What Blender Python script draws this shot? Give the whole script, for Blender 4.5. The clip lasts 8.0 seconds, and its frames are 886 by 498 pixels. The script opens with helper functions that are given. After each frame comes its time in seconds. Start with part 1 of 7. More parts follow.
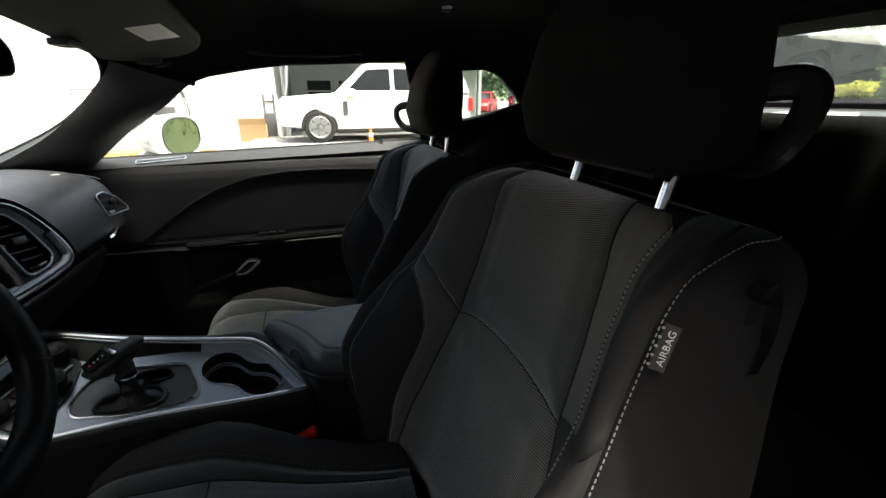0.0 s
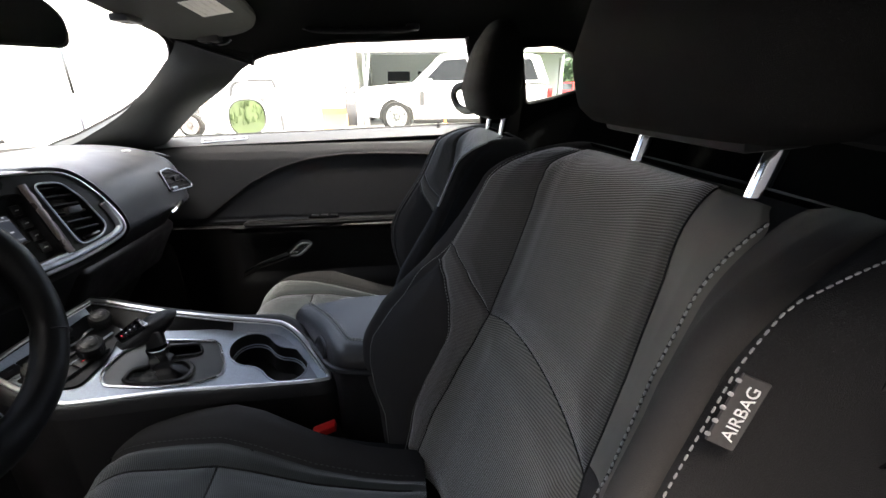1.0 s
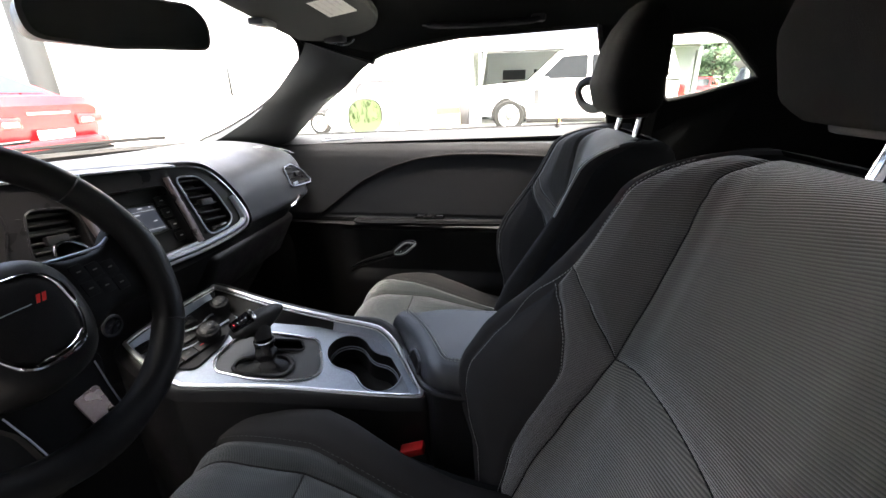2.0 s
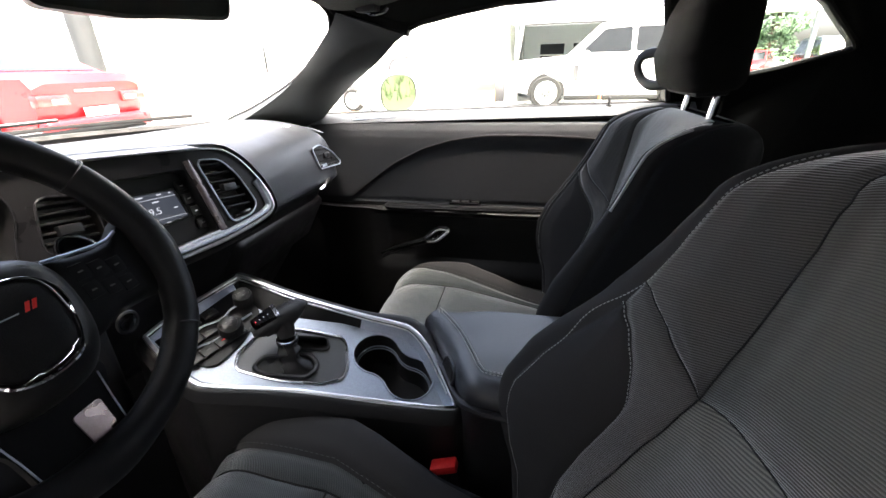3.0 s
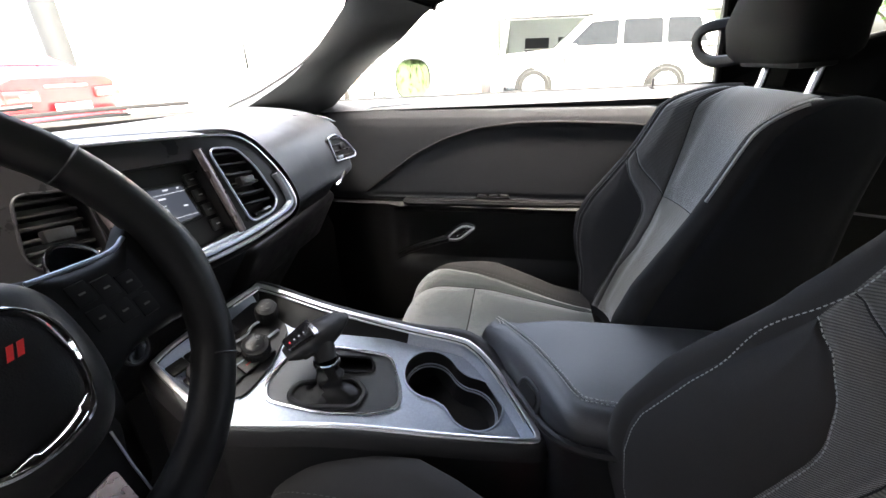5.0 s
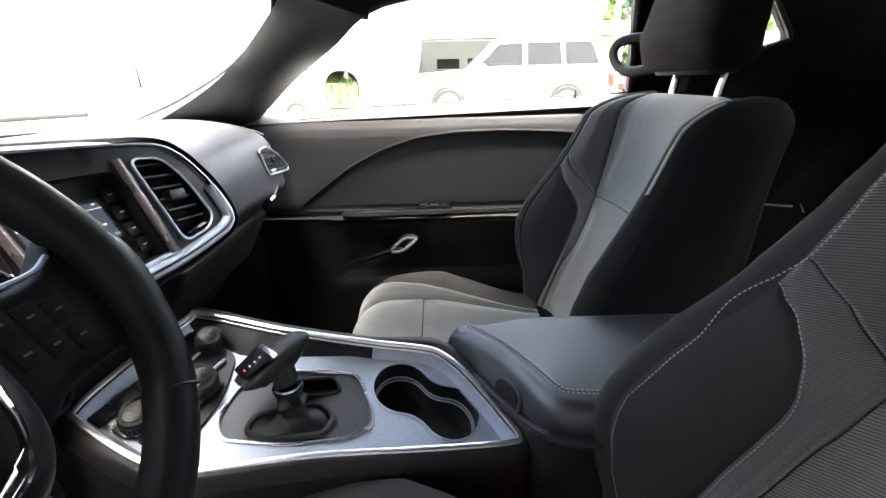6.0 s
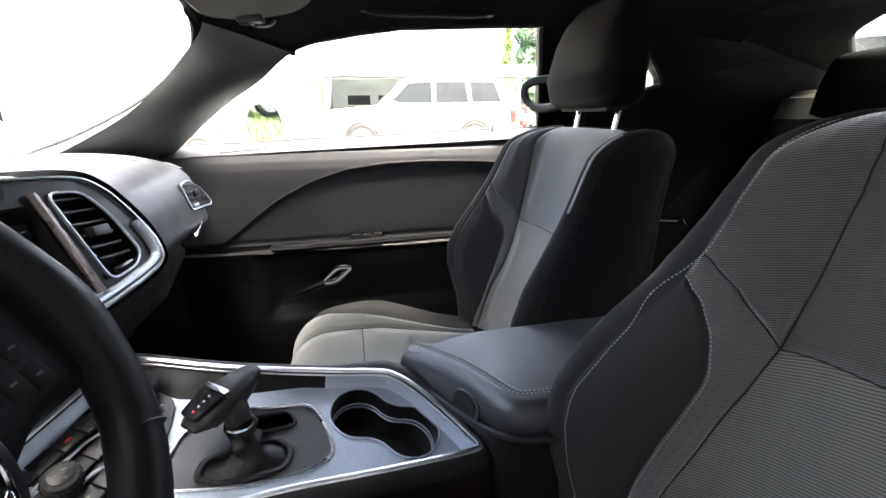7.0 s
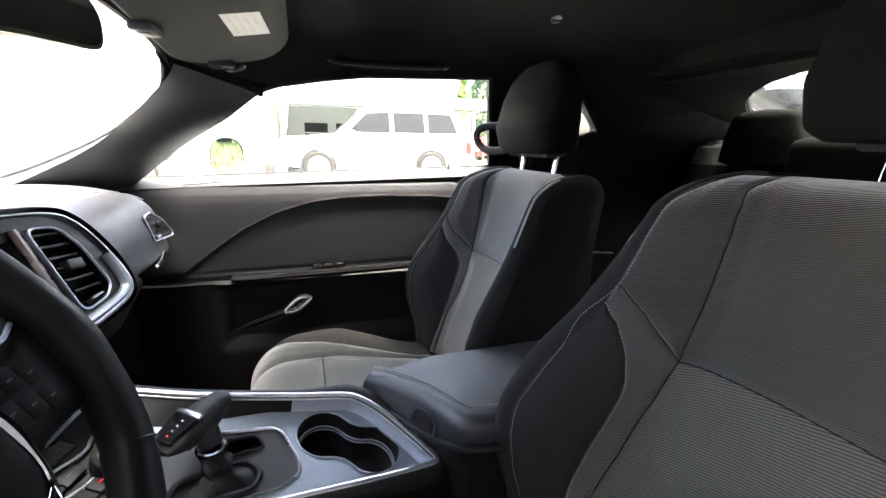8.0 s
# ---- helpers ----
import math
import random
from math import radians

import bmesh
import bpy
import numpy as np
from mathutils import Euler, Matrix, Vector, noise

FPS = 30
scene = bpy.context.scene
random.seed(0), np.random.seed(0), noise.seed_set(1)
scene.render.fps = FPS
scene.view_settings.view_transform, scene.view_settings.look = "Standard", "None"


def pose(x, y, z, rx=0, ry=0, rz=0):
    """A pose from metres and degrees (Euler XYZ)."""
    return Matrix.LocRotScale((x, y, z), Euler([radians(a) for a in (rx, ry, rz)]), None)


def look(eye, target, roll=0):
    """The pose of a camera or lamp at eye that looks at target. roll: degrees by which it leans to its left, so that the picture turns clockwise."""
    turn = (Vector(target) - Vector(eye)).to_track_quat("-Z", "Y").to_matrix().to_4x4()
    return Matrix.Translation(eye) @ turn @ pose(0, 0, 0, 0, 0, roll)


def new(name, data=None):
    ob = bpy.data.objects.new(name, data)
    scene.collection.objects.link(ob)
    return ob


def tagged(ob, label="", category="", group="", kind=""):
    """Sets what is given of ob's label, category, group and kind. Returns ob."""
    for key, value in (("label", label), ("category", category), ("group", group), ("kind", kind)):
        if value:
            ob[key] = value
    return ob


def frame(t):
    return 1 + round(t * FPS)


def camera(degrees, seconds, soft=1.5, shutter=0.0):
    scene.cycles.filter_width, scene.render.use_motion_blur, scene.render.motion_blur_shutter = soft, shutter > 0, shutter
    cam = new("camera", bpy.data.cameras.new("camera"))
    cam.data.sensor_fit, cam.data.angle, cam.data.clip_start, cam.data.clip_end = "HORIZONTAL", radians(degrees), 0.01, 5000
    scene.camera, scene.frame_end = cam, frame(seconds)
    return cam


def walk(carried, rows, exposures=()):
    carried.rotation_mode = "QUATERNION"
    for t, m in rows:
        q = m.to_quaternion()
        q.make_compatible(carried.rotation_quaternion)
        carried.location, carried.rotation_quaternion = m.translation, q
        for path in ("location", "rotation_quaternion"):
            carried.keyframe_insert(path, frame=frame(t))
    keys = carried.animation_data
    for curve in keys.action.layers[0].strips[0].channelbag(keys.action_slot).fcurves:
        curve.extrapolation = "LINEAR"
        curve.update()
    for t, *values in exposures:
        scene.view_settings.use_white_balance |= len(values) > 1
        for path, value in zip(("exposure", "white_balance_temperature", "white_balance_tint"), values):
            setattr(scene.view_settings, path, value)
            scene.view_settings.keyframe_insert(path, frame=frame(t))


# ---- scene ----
cam = camera(92.9, 8.0)
PATH = [
    (0, (0.067, -0.749, 1.135), (0.587, 1.059, 0.456), -0.4),
    (0.5, (0.115, -0.709, 1.116), (0.508, 1.11, 0.381), -0.7),
    (1, (0.14, -0.683, 1.103), (0.334, 1.177, 0.393), -0.5),
    (1.5, (0.135, -0.648, 1.099), (0.037, 1.227, 0.411), -1.1),
    (3, (0.101, -0.523, 1.096), (-0.316, 1.264, 0.301), -1.6),
    (3.5, (0.07, -0.505, 1.088), (-0.399, 1.261, 0.274), -1.9),
    (4, (0.033, -0.486, 1.088), (-0.447, 1.277, 0.275), -1.4),
    (5.5, (-0.063, -0.438, 1.047), (-0.255, 1.384, 0.246), -1.9),
    (6, (-0.089, -0.442, 1.041), (-0.085, 1.413, 0.294), -1.5),
    (6.5, (-0.117, -0.451, 1.036), (0.072, 1.419, 0.352), -1.4),
    (7, (-0.133, -0.471, 1.038), (0.258, 1.393, 0.426), -0.9),
    (7.5, (-0.149, -0.503, 1.053), (0.387, 1.352, 0.532), 0.7),
    (8, (-0.152, -0.535, 1.066), (0.445, 1.311, 0.578), 0.8),
]
EXPOSURES = [(0.0, 1.3, 6850, 4), (0.5, 2.15, 6850, 6), (1.0, 2.7, 6850, 9), (1.5, 2.95, 6850, 10), (3.0, 3.25, 6850, 10), (5.5, 3.75, 6850, 10), (7.0, 3.85, 6850, 10), (8.0, 3.65, 6850, 10)]
walk(cam, [(t, look(eye, target, roll)) for t, eye, target, roll in PATH], EXPOSURES)

# ---- daylight ----
world = bpy.data.worlds.new("sky")
scene.world = world
world.use_nodes = True
wn = world.node_tree.nodes
sky = wn.new("ShaderNodeTexSky")
sky.sky_type = "NISHITA"
sky.sun_disc = False
sky.sun_elevation = radians(68)
sky.sun_rotation = radians(126)
sky.air_density, sky.dust_density, sky.ozone_density = 0.4, 9.0, 1.0
world.node_tree.links.new(sky.outputs[0], wn["Background"].inputs[0])
wn["Background"].inputs[1].default_value = 0.42

sun_data = bpy.data.lights.new("sun", "SUN")
sun_data.energy, sun_data.angle, sun_data.color = 1.9, radians(1.5), (0.98, 0.985, 1.0)
sun = new("sun", sun_data)
sun.matrix_world = look((4.5, -3.3, 14.0), (0, 0, 0))


# ---- materials ----
def mat(name, col, rough=0.6, metal=0.0, var=0.25, scale=30.0, fine=400.0, bump=0.15, coat=0.0, spec=0.5, rvar=0.1):
    """A worn, grained surface: colour and gloss vary at two scales, with fine relief."""
    m = bpy.data.materials.new(name)
    m.use_nodes = True
    nt = m.node_tree
    n, l = nt.nodes, nt.links
    b = n["Principled BSDF"]
    tc = n.new("ShaderNodeTexCoord")
    big, small = n.new("ShaderNodeTexNoise"), n.new("ShaderNodeTexNoise")
    big.inputs["Scale"].default_value, small.inputs["Scale"].default_value = scale, fine
    big.inputs["Detail"].default_value, small.inputs["Detail"].default_value = 4, 2
    mixv = n.new("ShaderNodeMath")
    mixv.operation = "ADD"
    l.new(tc.outputs["Object"], big.inputs["Vector"])
    l.new(tc.outputs["Object"], small.inputs["Vector"])
    l.new(big.outputs["Fac"], mixv.inputs[0])
    l.new(small.outputs["Fac"], mixv.inputs[1])
    ramp = n.new("ShaderNodeMapRange")
    ramp.inputs["From Min"].default_value, ramp.inputs["From Max"].default_value = 0.6, 1.4
    ramp.inputs["To Min"].default_value, ramp.inputs["To Max"].default_value = 1 - var, 1 + var
    l.new(mixv.outputs[0], ramp.inputs["Value"])
    mul = n.new("ShaderNodeVectorMath")
    mul.operation = "SCALE"
    mul.inputs[0].default_value = col
    l.new(ramp.outputs[0], mul.inputs["Scale"])
    l.new(mul.outputs[0], b.inputs["Base Color"])
    rr = n.new("ShaderNodeMapRange")
    rr.inputs["From Min"].default_value, rr.inputs["From Max"].default_value = 0.3, 0.7
    rr.inputs["To Min"].default_value, rr.inputs["To Max"].default_value = max(rough - rvar, 0.02), min(rough + rvar, 1)
    l.new(big.outputs["Fac"], rr.inputs["Value"])
    l.new(rr.outputs[0], b.inputs["Roughness"])
    b.inputs["Metallic"].default_value = metal
    b.inputs["Specular IOR Level"].default_value = spec
    b.inputs["Coat Weight"].default_value = coat
    b.inputs["Coat Roughness"].default_value = 0.05
    if bump:
        bp = n.new("ShaderNodeBump")
        bp.inputs["Strength"].default_value, bp.inputs["Distance"].default_value = bump, 0.001
        l.new(small.outputs["Fac"], bp.inputs["Height"])
        l.new(bp.outputs[0], b.inputs["Normal"])
    return m


def grained(name, col, rough=0.45, cell=900.0, bump=0.35, var=0.15, spec=0.4):
    """Moulded or tanned skin: small pebbles between fine creases."""
    m = mat(name, col, rough, var=var, scale=12.0, fine=500.0, bump=0, spec=spec)
    n, l = m.node_tree.nodes, m.node_tree.links
    v = n.new("ShaderNodeTexVoronoi")
    v.inputs["Scale"].default_value = cell
    tc = n["Texture Coordinate"]
    l.new(tc.outputs["Object"], v.inputs["Vector"])
    bp = n.new("ShaderNodeBump")
    bp.inputs["Strength"].default_value, bp.inputs["Distance"].default_value = bump, 0.0008
    l.new(v.outputs["Distance"], bp.inputs["Height"])
    l.new(bp.outputs[0], n["Principled BSDF"].inputs["Normal"])
    return m


def ribbed(name, col, dark, period, turn, rough=0.85):
    """Cloth with raised ribs that run on a slant, over a fine weave."""
    m = mat(name, col, rough, var=0.2, scale=9.0, fine=900.0, bump=0, spec=0.2)
    n, l = m.node_tree.nodes, m.node_tree.links
    tc = n["Texture Coordinate"]
    mp = n.new("ShaderNodeMapping")
    mp.inputs["Rotation"].default_value = (0, 0, radians(turn))
    w = n.new("ShaderNodeTexWave")
    w.wave_type, w.bands_direction = "BANDS", "Y"
    w.inputs["Scale"].default_value = 2 * math.pi / period / 20
    w.inputs["Distortion"].default_value = 0.4
    w.inputs["Detail"].default_value = 1.0
    l.new(tc.outputs["UV"], mp.inputs["Vector"])
    l.new(mp.outputs[0], w.inputs["Vector"])
    bp = n.new("ShaderNodeBump")
    bp.inputs["Strength"].default_value, bp.inputs["Distance"].default_value = 0.55, 0.0009
    l.new(w.outputs["Fac"], bp.inputs["Height"])
    l.new(bp.outputs[0], n["Principled BSDF"].inputs["Normal"])
    mx = n.new("ShaderNodeMix")
    mx.data_type = "RGBA"
    old = n["Principled BSDF"].inputs["Base Color"].links[0].from_socket
    mx.inputs["A"].default_value = (*dark, 1)
    l.new(w.outputs["Fac"], mx.inputs["Factor"])
    l.new(old, mx.inputs["B"])
    l.new(mx.outputs["Result"], n["Principled BSDF"].inputs["Base Color"])
    n["Principled BSDF"].inputs["Sheen Weight"].default_value = 0.75
    return m


def brushed(name, col, rough=0.32):
    """Satin metal, its scratches drawn out along the length."""
    m = mat(name, col, rough, metal=0.9, var=0.12, scale=6.0, fine=300.0, bump=0)
    n, l = m.node_tree.nodes, m.node_tree.links
    mp = n.new("ShaderNodeMapping")
    mp.inputs["Scale"].default_value = (0.04, 1, 1)
    l.new(n["Texture Coordinate"].outputs["Object"], mp.inputs["Vector"])
    ns = n.new("ShaderNodeTexNoise")
    ns.inputs["Scale"].default_value = 1500
    l.new(mp.outputs[0], ns.inputs["Vector"])
    bp = n.new("ShaderNodeBump")
    bp.inputs["Strength"].default_value, bp.inputs["Distance"].default_value = 0.12, 0.0005
    l.new(ns.outputs["Fac"], bp.inputs["Height"])
    l.new(bp.outputs[0], n["Principled BSDF"].inputs["Normal"])
    return m


def glow(name, col, power):
    m = bpy.data.materials.new(name)
    m.use_nodes = True
    b = m.node_tree.nodes["Principled BSDF"]
    b.inputs["Base Color"].default_value = (0.01, 0.01, 0.01, 1)
    b.inputs["Emission Color"].default_value = (*col, 1)
    b.inputs["Emission Strength"].default_value = power
    return m


def glass(name, col=(1, 1, 1), rough=0.0):
    m = bpy.data.materials.new(name)
    m.use_nodes = True
    n, l = m.node_tree.nodes, m.node_tree.links
    n.remove(n["Principled BSDF"])
    tr, gl, mx, fr, pw = n.new("ShaderNodeBsdfTransparent"), n.new("ShaderNodeBsdfGlossy"), n.new("ShaderNodeMixShader"), n.new("ShaderNodeLayerWeight"), n.new("ShaderNodeMath")
    tr.inputs["Color"].default_value = (*col, 1)
    gl.inputs["Roughness"].default_value = rough
    fr.inputs["Blend"].default_value = 0.5
    pw.operation = "POWER"
    pw.inputs[1].default_value = 6.0
    l.new(fr.outputs["Facing"], pw.inputs[0])
    l.new(pw.outputs[0], mx.inputs[0])
    l.new(tr.outputs[0], mx.inputs[1])
    l.new(gl.outputs[0], mx.inputs[2])
    l.new(mx.outputs[0], n["Material Output"].inputs["Surface"])
    return m


DASH = grained("dash_skin", (0.031, 0.034, 0.039), 0.47, cell=700, spec=0.5)
PLASTIC = mat("black_plastic", (0.008, 0.008, 0.0085), 0.46, var=0.2, bump=0.2)
GLOSS = mat("gloss_black", (0.008, 0.008, 0.009), 0.12, var=0.1, bump=0, rvar=0.04)
DARKCLOTH = mat("dark_cloth", (0.016, 0.016, 0.017), 0.95, var=0.3, scale=20, fine=1500, bump=0.5, spec=0.15)
# Cushion copy of the cloth, cooled in colour to offset warm bounce light.
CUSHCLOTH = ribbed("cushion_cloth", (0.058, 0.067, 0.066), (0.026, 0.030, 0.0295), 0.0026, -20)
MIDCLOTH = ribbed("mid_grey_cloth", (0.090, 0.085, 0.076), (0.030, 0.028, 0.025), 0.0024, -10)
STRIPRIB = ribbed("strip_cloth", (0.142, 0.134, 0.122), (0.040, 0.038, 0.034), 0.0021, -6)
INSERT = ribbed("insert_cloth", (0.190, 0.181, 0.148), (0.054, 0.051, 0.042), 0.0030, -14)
# Darker copy of the ribbed cloth: roof shade put into the colour.
UPPERSHADED = ribbed("upper_cloth_shaded", (0.075, 0.073, 0.060), (0.032, 0.031, 0.026), 0.0023, -14)
WHEELSKIN = grained("wheel_leather", (0.007, 0.007, 0.0075), 0.46, cell=1400, bump=0.12, spec=0.25)
CONSKIN = grained("console_skin", (0.013, 0.013, 0.0138), 0.44, cell=900, spec=0.3)
SPOKESKIN = mat("spoke_plastic", (0.006, 0.006, 0.0064), 0.6, var=0.06, bump=0, spec=0.1)
DOORSKIN = grained("door_skin", (0.034, 0.037, 0.041), 0.56, cell=800, spec=0.30)
GREYTRIM = mat("grey_end_trim", (0.30, 0.31, 0.32), 0.4, var=0.08)
THREAD = mat("grey_thread", (0.34, 0.34, 0.33), 0.8, var=0.15)
# Visor and headliner cloth split in tone: front light and roof shade in colour.
VISORCLOTH = mat("lit_visor_cloth", (0.052, 0.053, 0.050), 0.95, var=0.12, scale=10, fine=1200, bump=0.4, spec=0.1)
LINER = mat("shaded_headliner_cloth", (0.011, 0.0113, 0.0107), 0.95, var=0.15, scale=8, fine=1200, bump=0.4, spec=0.1)
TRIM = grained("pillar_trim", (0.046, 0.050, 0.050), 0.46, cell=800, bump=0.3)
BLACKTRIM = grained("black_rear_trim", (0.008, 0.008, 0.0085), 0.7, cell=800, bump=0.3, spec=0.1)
CARPET = mat("black_carpet", (0.005, 0.005, 0.005), 1.0, var=0.4, fine=900, bump=1.0, spec=0.05)
CHROME = mat("chrome", (0.80, 0.81, 0.82), 0.10, metal=1.0, var=0.05, bump=0, rvar=0.04)
SATIN = brushed("satin_metal", (0.38, 0.42, 0.48), 0.52)
BRIGHT = mat("bright_trim", (0.88, 0.89, 0.90), 0.36, metal=1.0, var=0.04, bump=0, rvar=0.05)
SEAMTHREAD = mat("dark_thread", (0.075, 0.075, 0.075), 0.85, var=0.15)
SEAM = mat("seam_shadow_cord", (0.010, 0.010, 0.010), 0.95, var=0.1)
SILVER = brushed("silver_trim", (0.62, 0.63, 0.66), 0.24)
ROSE = mat("rose_metal", (0.34, 0.27, 0.27), 0.30, metal=0.8, var=0.12, bump=0)
BRONZE = mat("dark_bronze_gloss", (0.115, 0.096, 0.096), 0.28, metal=0.6, var=0.15, bump=0)
DARKSATIN = mat("dark_satin_plastic", (0.010, 0.010, 0.011), 0.36, var=0.06, bump=0, spec=0.30)
PLATEGREY = mat("grey_shift_plate", (0.060, 0.063, 0.066), 0.38, var=0.06, bump=0, spec=0.4)
BANK = mat("black_bank_plastic", (0.008, 0.008, 0.0085), 0.45, var=0.08, bump=0, spec=0.16)
RUBBER = mat("rubber", (0.012, 0.012, 0.012), 0.85, var=0.2)
RED = mat("red_plastic", (0.70, 0.02, 0.02), 0.4, var=0.1)
PAPER = mat("paper_label", (0.72, 0.71, 0.66), 0.7, var=0.06)
INK = mat("ink", (0.08, 0.08, 0.08), 0.7)
WHITEINK = mat("white_ink", (0.75, 0.75, 0.75), 0.7)
WHITEPAINT = mat("white_car_paint", (0.58, 0.58, 0.575), 0.3, var=0.03, scale=3, bump=0, coat=0.6)
REDPAINT = mat("red_car_paint", (0.30, 0.006, 0.010), 0.35, var=0.05, scale=3, bump=0, coat=0.25)
BLACKPAINT = mat("black_car_paint", (0.02, 0.022, 0.024), 0.3, var=0.05, scale=3, bump=0, coat=0.6)
CARGLASS = mat("dark_car_glass", (0.012, 0.014, 0.015), 0.09, var=0.1, bump=0, spec=0.45)
TYRE = mat("tyre_rubber", (0.011, 0.011, 0.011), 0.85, var=0.3)
ALLOY = mat("alloy", (0.26, 0.27, 0.28), 0.33, metal=0.7, var=0.1, bump=0)
SCREENGLOW = glow("screen_backlight", (0.34, 0.40, 0.56), 0.017)
TEXTGLOW = glow("lit_text", (0.8, 0.85, 1.0), 0.10)
REDGLOW = glow("lit_red", (1.0, 0.05, 0.08), 0.22)
CLEAR = glass("clear_glass", (0.93, 0.96, 0.94))
TINTED = glass("tinted_glass", (0.90, 0.94, 0.91))
MIRROR = mat("mirror_silver", (0.55, 0.57, 0.56), 0.02, metal=1.0, var=0.01, bump=0, rvar=0.01)
LAMPRED = mat("lamp_red", (0.55, 0.02, 0.02), 0.15, var=0.1, bump=0, coat=0.5)
LAMPCLEAR = mat("lamp_clear", (0.6, 0.62, 0.63), 0.12, metal=0.3, var=0.1, bump=0, coat=0.5)


# ---- mesh helpers ----
def V(*a):
    return Vector(a)


def thing(name, loc, label, category, group="", kind=""):
    e = new(name)
    e.location = loc
    e.empty_display_size = 0.05
    return tagged(e, label, category, group, kind)


def world_loc(ob):
    p = Vector((0, 0, 0))
    while ob is not None:
        p += ob.location
        ob = ob.parent
    return p


def finish(name, bm, material, smooth=True, angle=40):
    bmesh.ops.recalc_face_normals(bm, faces=bm.faces)
    me = bpy.data.meshes.new(name)
    if smooth:
        for f in bm.faces:
            f.smooth = True
        lim = radians(angle)
        for e in bm.edges:
            if len(e.link_faces) == 2 and e.calc_face_angle(0) > lim:
                e.smooth = False
    bm.to_mesh(me)
    bm.free()
    me.materials.append(material)
    return me


def part(name, bm, material, parent, label="", smooth=True, angle=40):
    """One mesh under a thing or a part; the mesh is given in world places."""
    at = world_loc(parent)
    bm.transform(Matrix.Translation(-at))
    ob = new(name, finish(name, bm, material, smooth, angle))
    ob.parent = parent
    if label:
        tagged(ob, label)
    return ob


def solo(name, bm, material, label, category, kind="", group="", smooth=True, angle=40):
    ob = new(name, finish(name, bm, material, smooth, angle))
    return tagged(ob, label, category, group, kind)


def grid(f, nu, nv, wrap_u=False, wrap_v=False, bm=None, uv=None):
    """A sheet of nu by nv faces over f(u, v); uv(u, v) gives its cloth coordinates in metres."""
    bm = bm or bmesh.new()
    vs = [[bm.verts.new(f(i / nu, j / nv)) for j in range(nv + (0 if wrap_v else 1))] for i in range(nu + (0 if wrap_u else 1))]
    for i in range(nu):
        for j in range(nv):
            a, b = vs[i], vs[(i + 1) % len(vs)]
            k = (j + 1) % len(a)
            q = [a[j], b[j], b[k], a[k]]
            if len({tuple(round(c, 6) for c in v.co) for v in q}) >= 3:
                try:
                    bm.faces.new(q)
                except ValueError:
                    pass
    if uv:
        lay = bm.loops.layers.uv.new("cloth")
        where = {v: uv(i / nu, j / nv) for i, col in enumerate(vs) for j, v in enumerate(col)}
        for face in bm.faces:
            for lp in face.loops:
                lp[lay].uv = where[lp.vert]
    return bm


def thick(bm, t):
    """Gives a sheet a thickness t against its normals."""
    bmesh.ops.recalc_face_normals(bm, faces=bm.faces)
    bmesh.ops.solidify(bm, geom=bm.faces[:], thickness=t)
    return bm


def box(lo, hi, bevel=0.004, seg=2, m=None, bm=None):
    bm = bm or bmesh.new()
    r = bmesh.ops.create_cube(bm, size=1)
    vs = r["verts"]
    lo, hi = Vector(lo), Vector(hi)
    for v in vs:
        v.co = Vector([(lo[k] + hi[k]) / 2 + v.co[k] * (hi[k] - lo[k]) for k in range(3)])
    if bevel:
        es = list({e for v in vs for e in v.link_edges})
        r = bmesh.ops.bevel(bm, geom=es, offset=bevel, segments=seg, affect="EDGES", profile=0.5)
        vs = list({v for f in r["faces"] for v in f.verts} | {v for v in vs if v.is_valid})
    if m is not None:
        bmesh.ops.transform(bm, matrix=m, verts=vs)
    return bm


def catmull(pts, n, closed=False):
    """A smooth line of n points through the given ones."""
    P = np.array(pts, float)
    k = len(P)
    out = []
    segs = k if closed else k - 1
    for i in range(n):
        s = i / (n if closed else n - 1) * segs
        a = min(int(s), segs - 1)
        f = s - a
        if closed:
            p0, p1, p2, p3 = P[(a - 1) % k], P[a % k], P[(a + 1) % k], P[(a + 2) % k]
        else:
            p1, p2 = P[a], P[a + 1]
            p0 = P[a - 1] if a else 2 * p1 - p2
            p3 = P[a + 2] if a + 2 < k else 2 * p2 - p1
        out.append(0.5 * (2 * p1 + (p2 - p0) * f + (2 * p0 - 5 * p1 + 4 * p2 - p3) * f * f + (3 * p1 - p0 - 3 * p2 + p3) * f ** 3))
    return [Vector(p) for p in out]


def tube(pts, r, n=8, closed=False, bm=None, flat=1.0, caps=True):
    """A pipe along a line; flat squeezes it, r may be a list."""
    bm = bm or bmesh.new()
    pts = [Vector(p) for p in pts]
    k = len(pts)
    rings, up = [], None
    for i, p in enumerate(pts):
        a = pts[(i - 1) % k] if closed or i else p
        b = pts[(i + 1) % k] if closed or i < k - 1 else p
        d = (b - a).normalized()
        if up is None:
            up = V(0, 0, 1) if abs(d.z) < 0.9 else V(1, 0, 0)
        up = (up - d * up.dot(d)).normalized()
        side = d.cross(up)
        rr = r[i] if isinstance(r, (list, tuple)) else r
        rings.append([bm.verts.new(p + rr * (math.cos(2 * math.pi * j / n) * side + flat * math.sin(2 * math.pi * j / n) * up)) for j in range(n)])
    for i in range(k if closed else k - 1):
        a, b = rings[i], rings[(i + 1) % k]
        for j in range(n):
            bm.faces.new([a[j], b[j], b[(j + 1) % n], a[(j + 1) % n]])
    if caps and not closed:
        bm.faces.new(rings[0][::-1])
        bm.faces.new(rings[-1])
    return bm


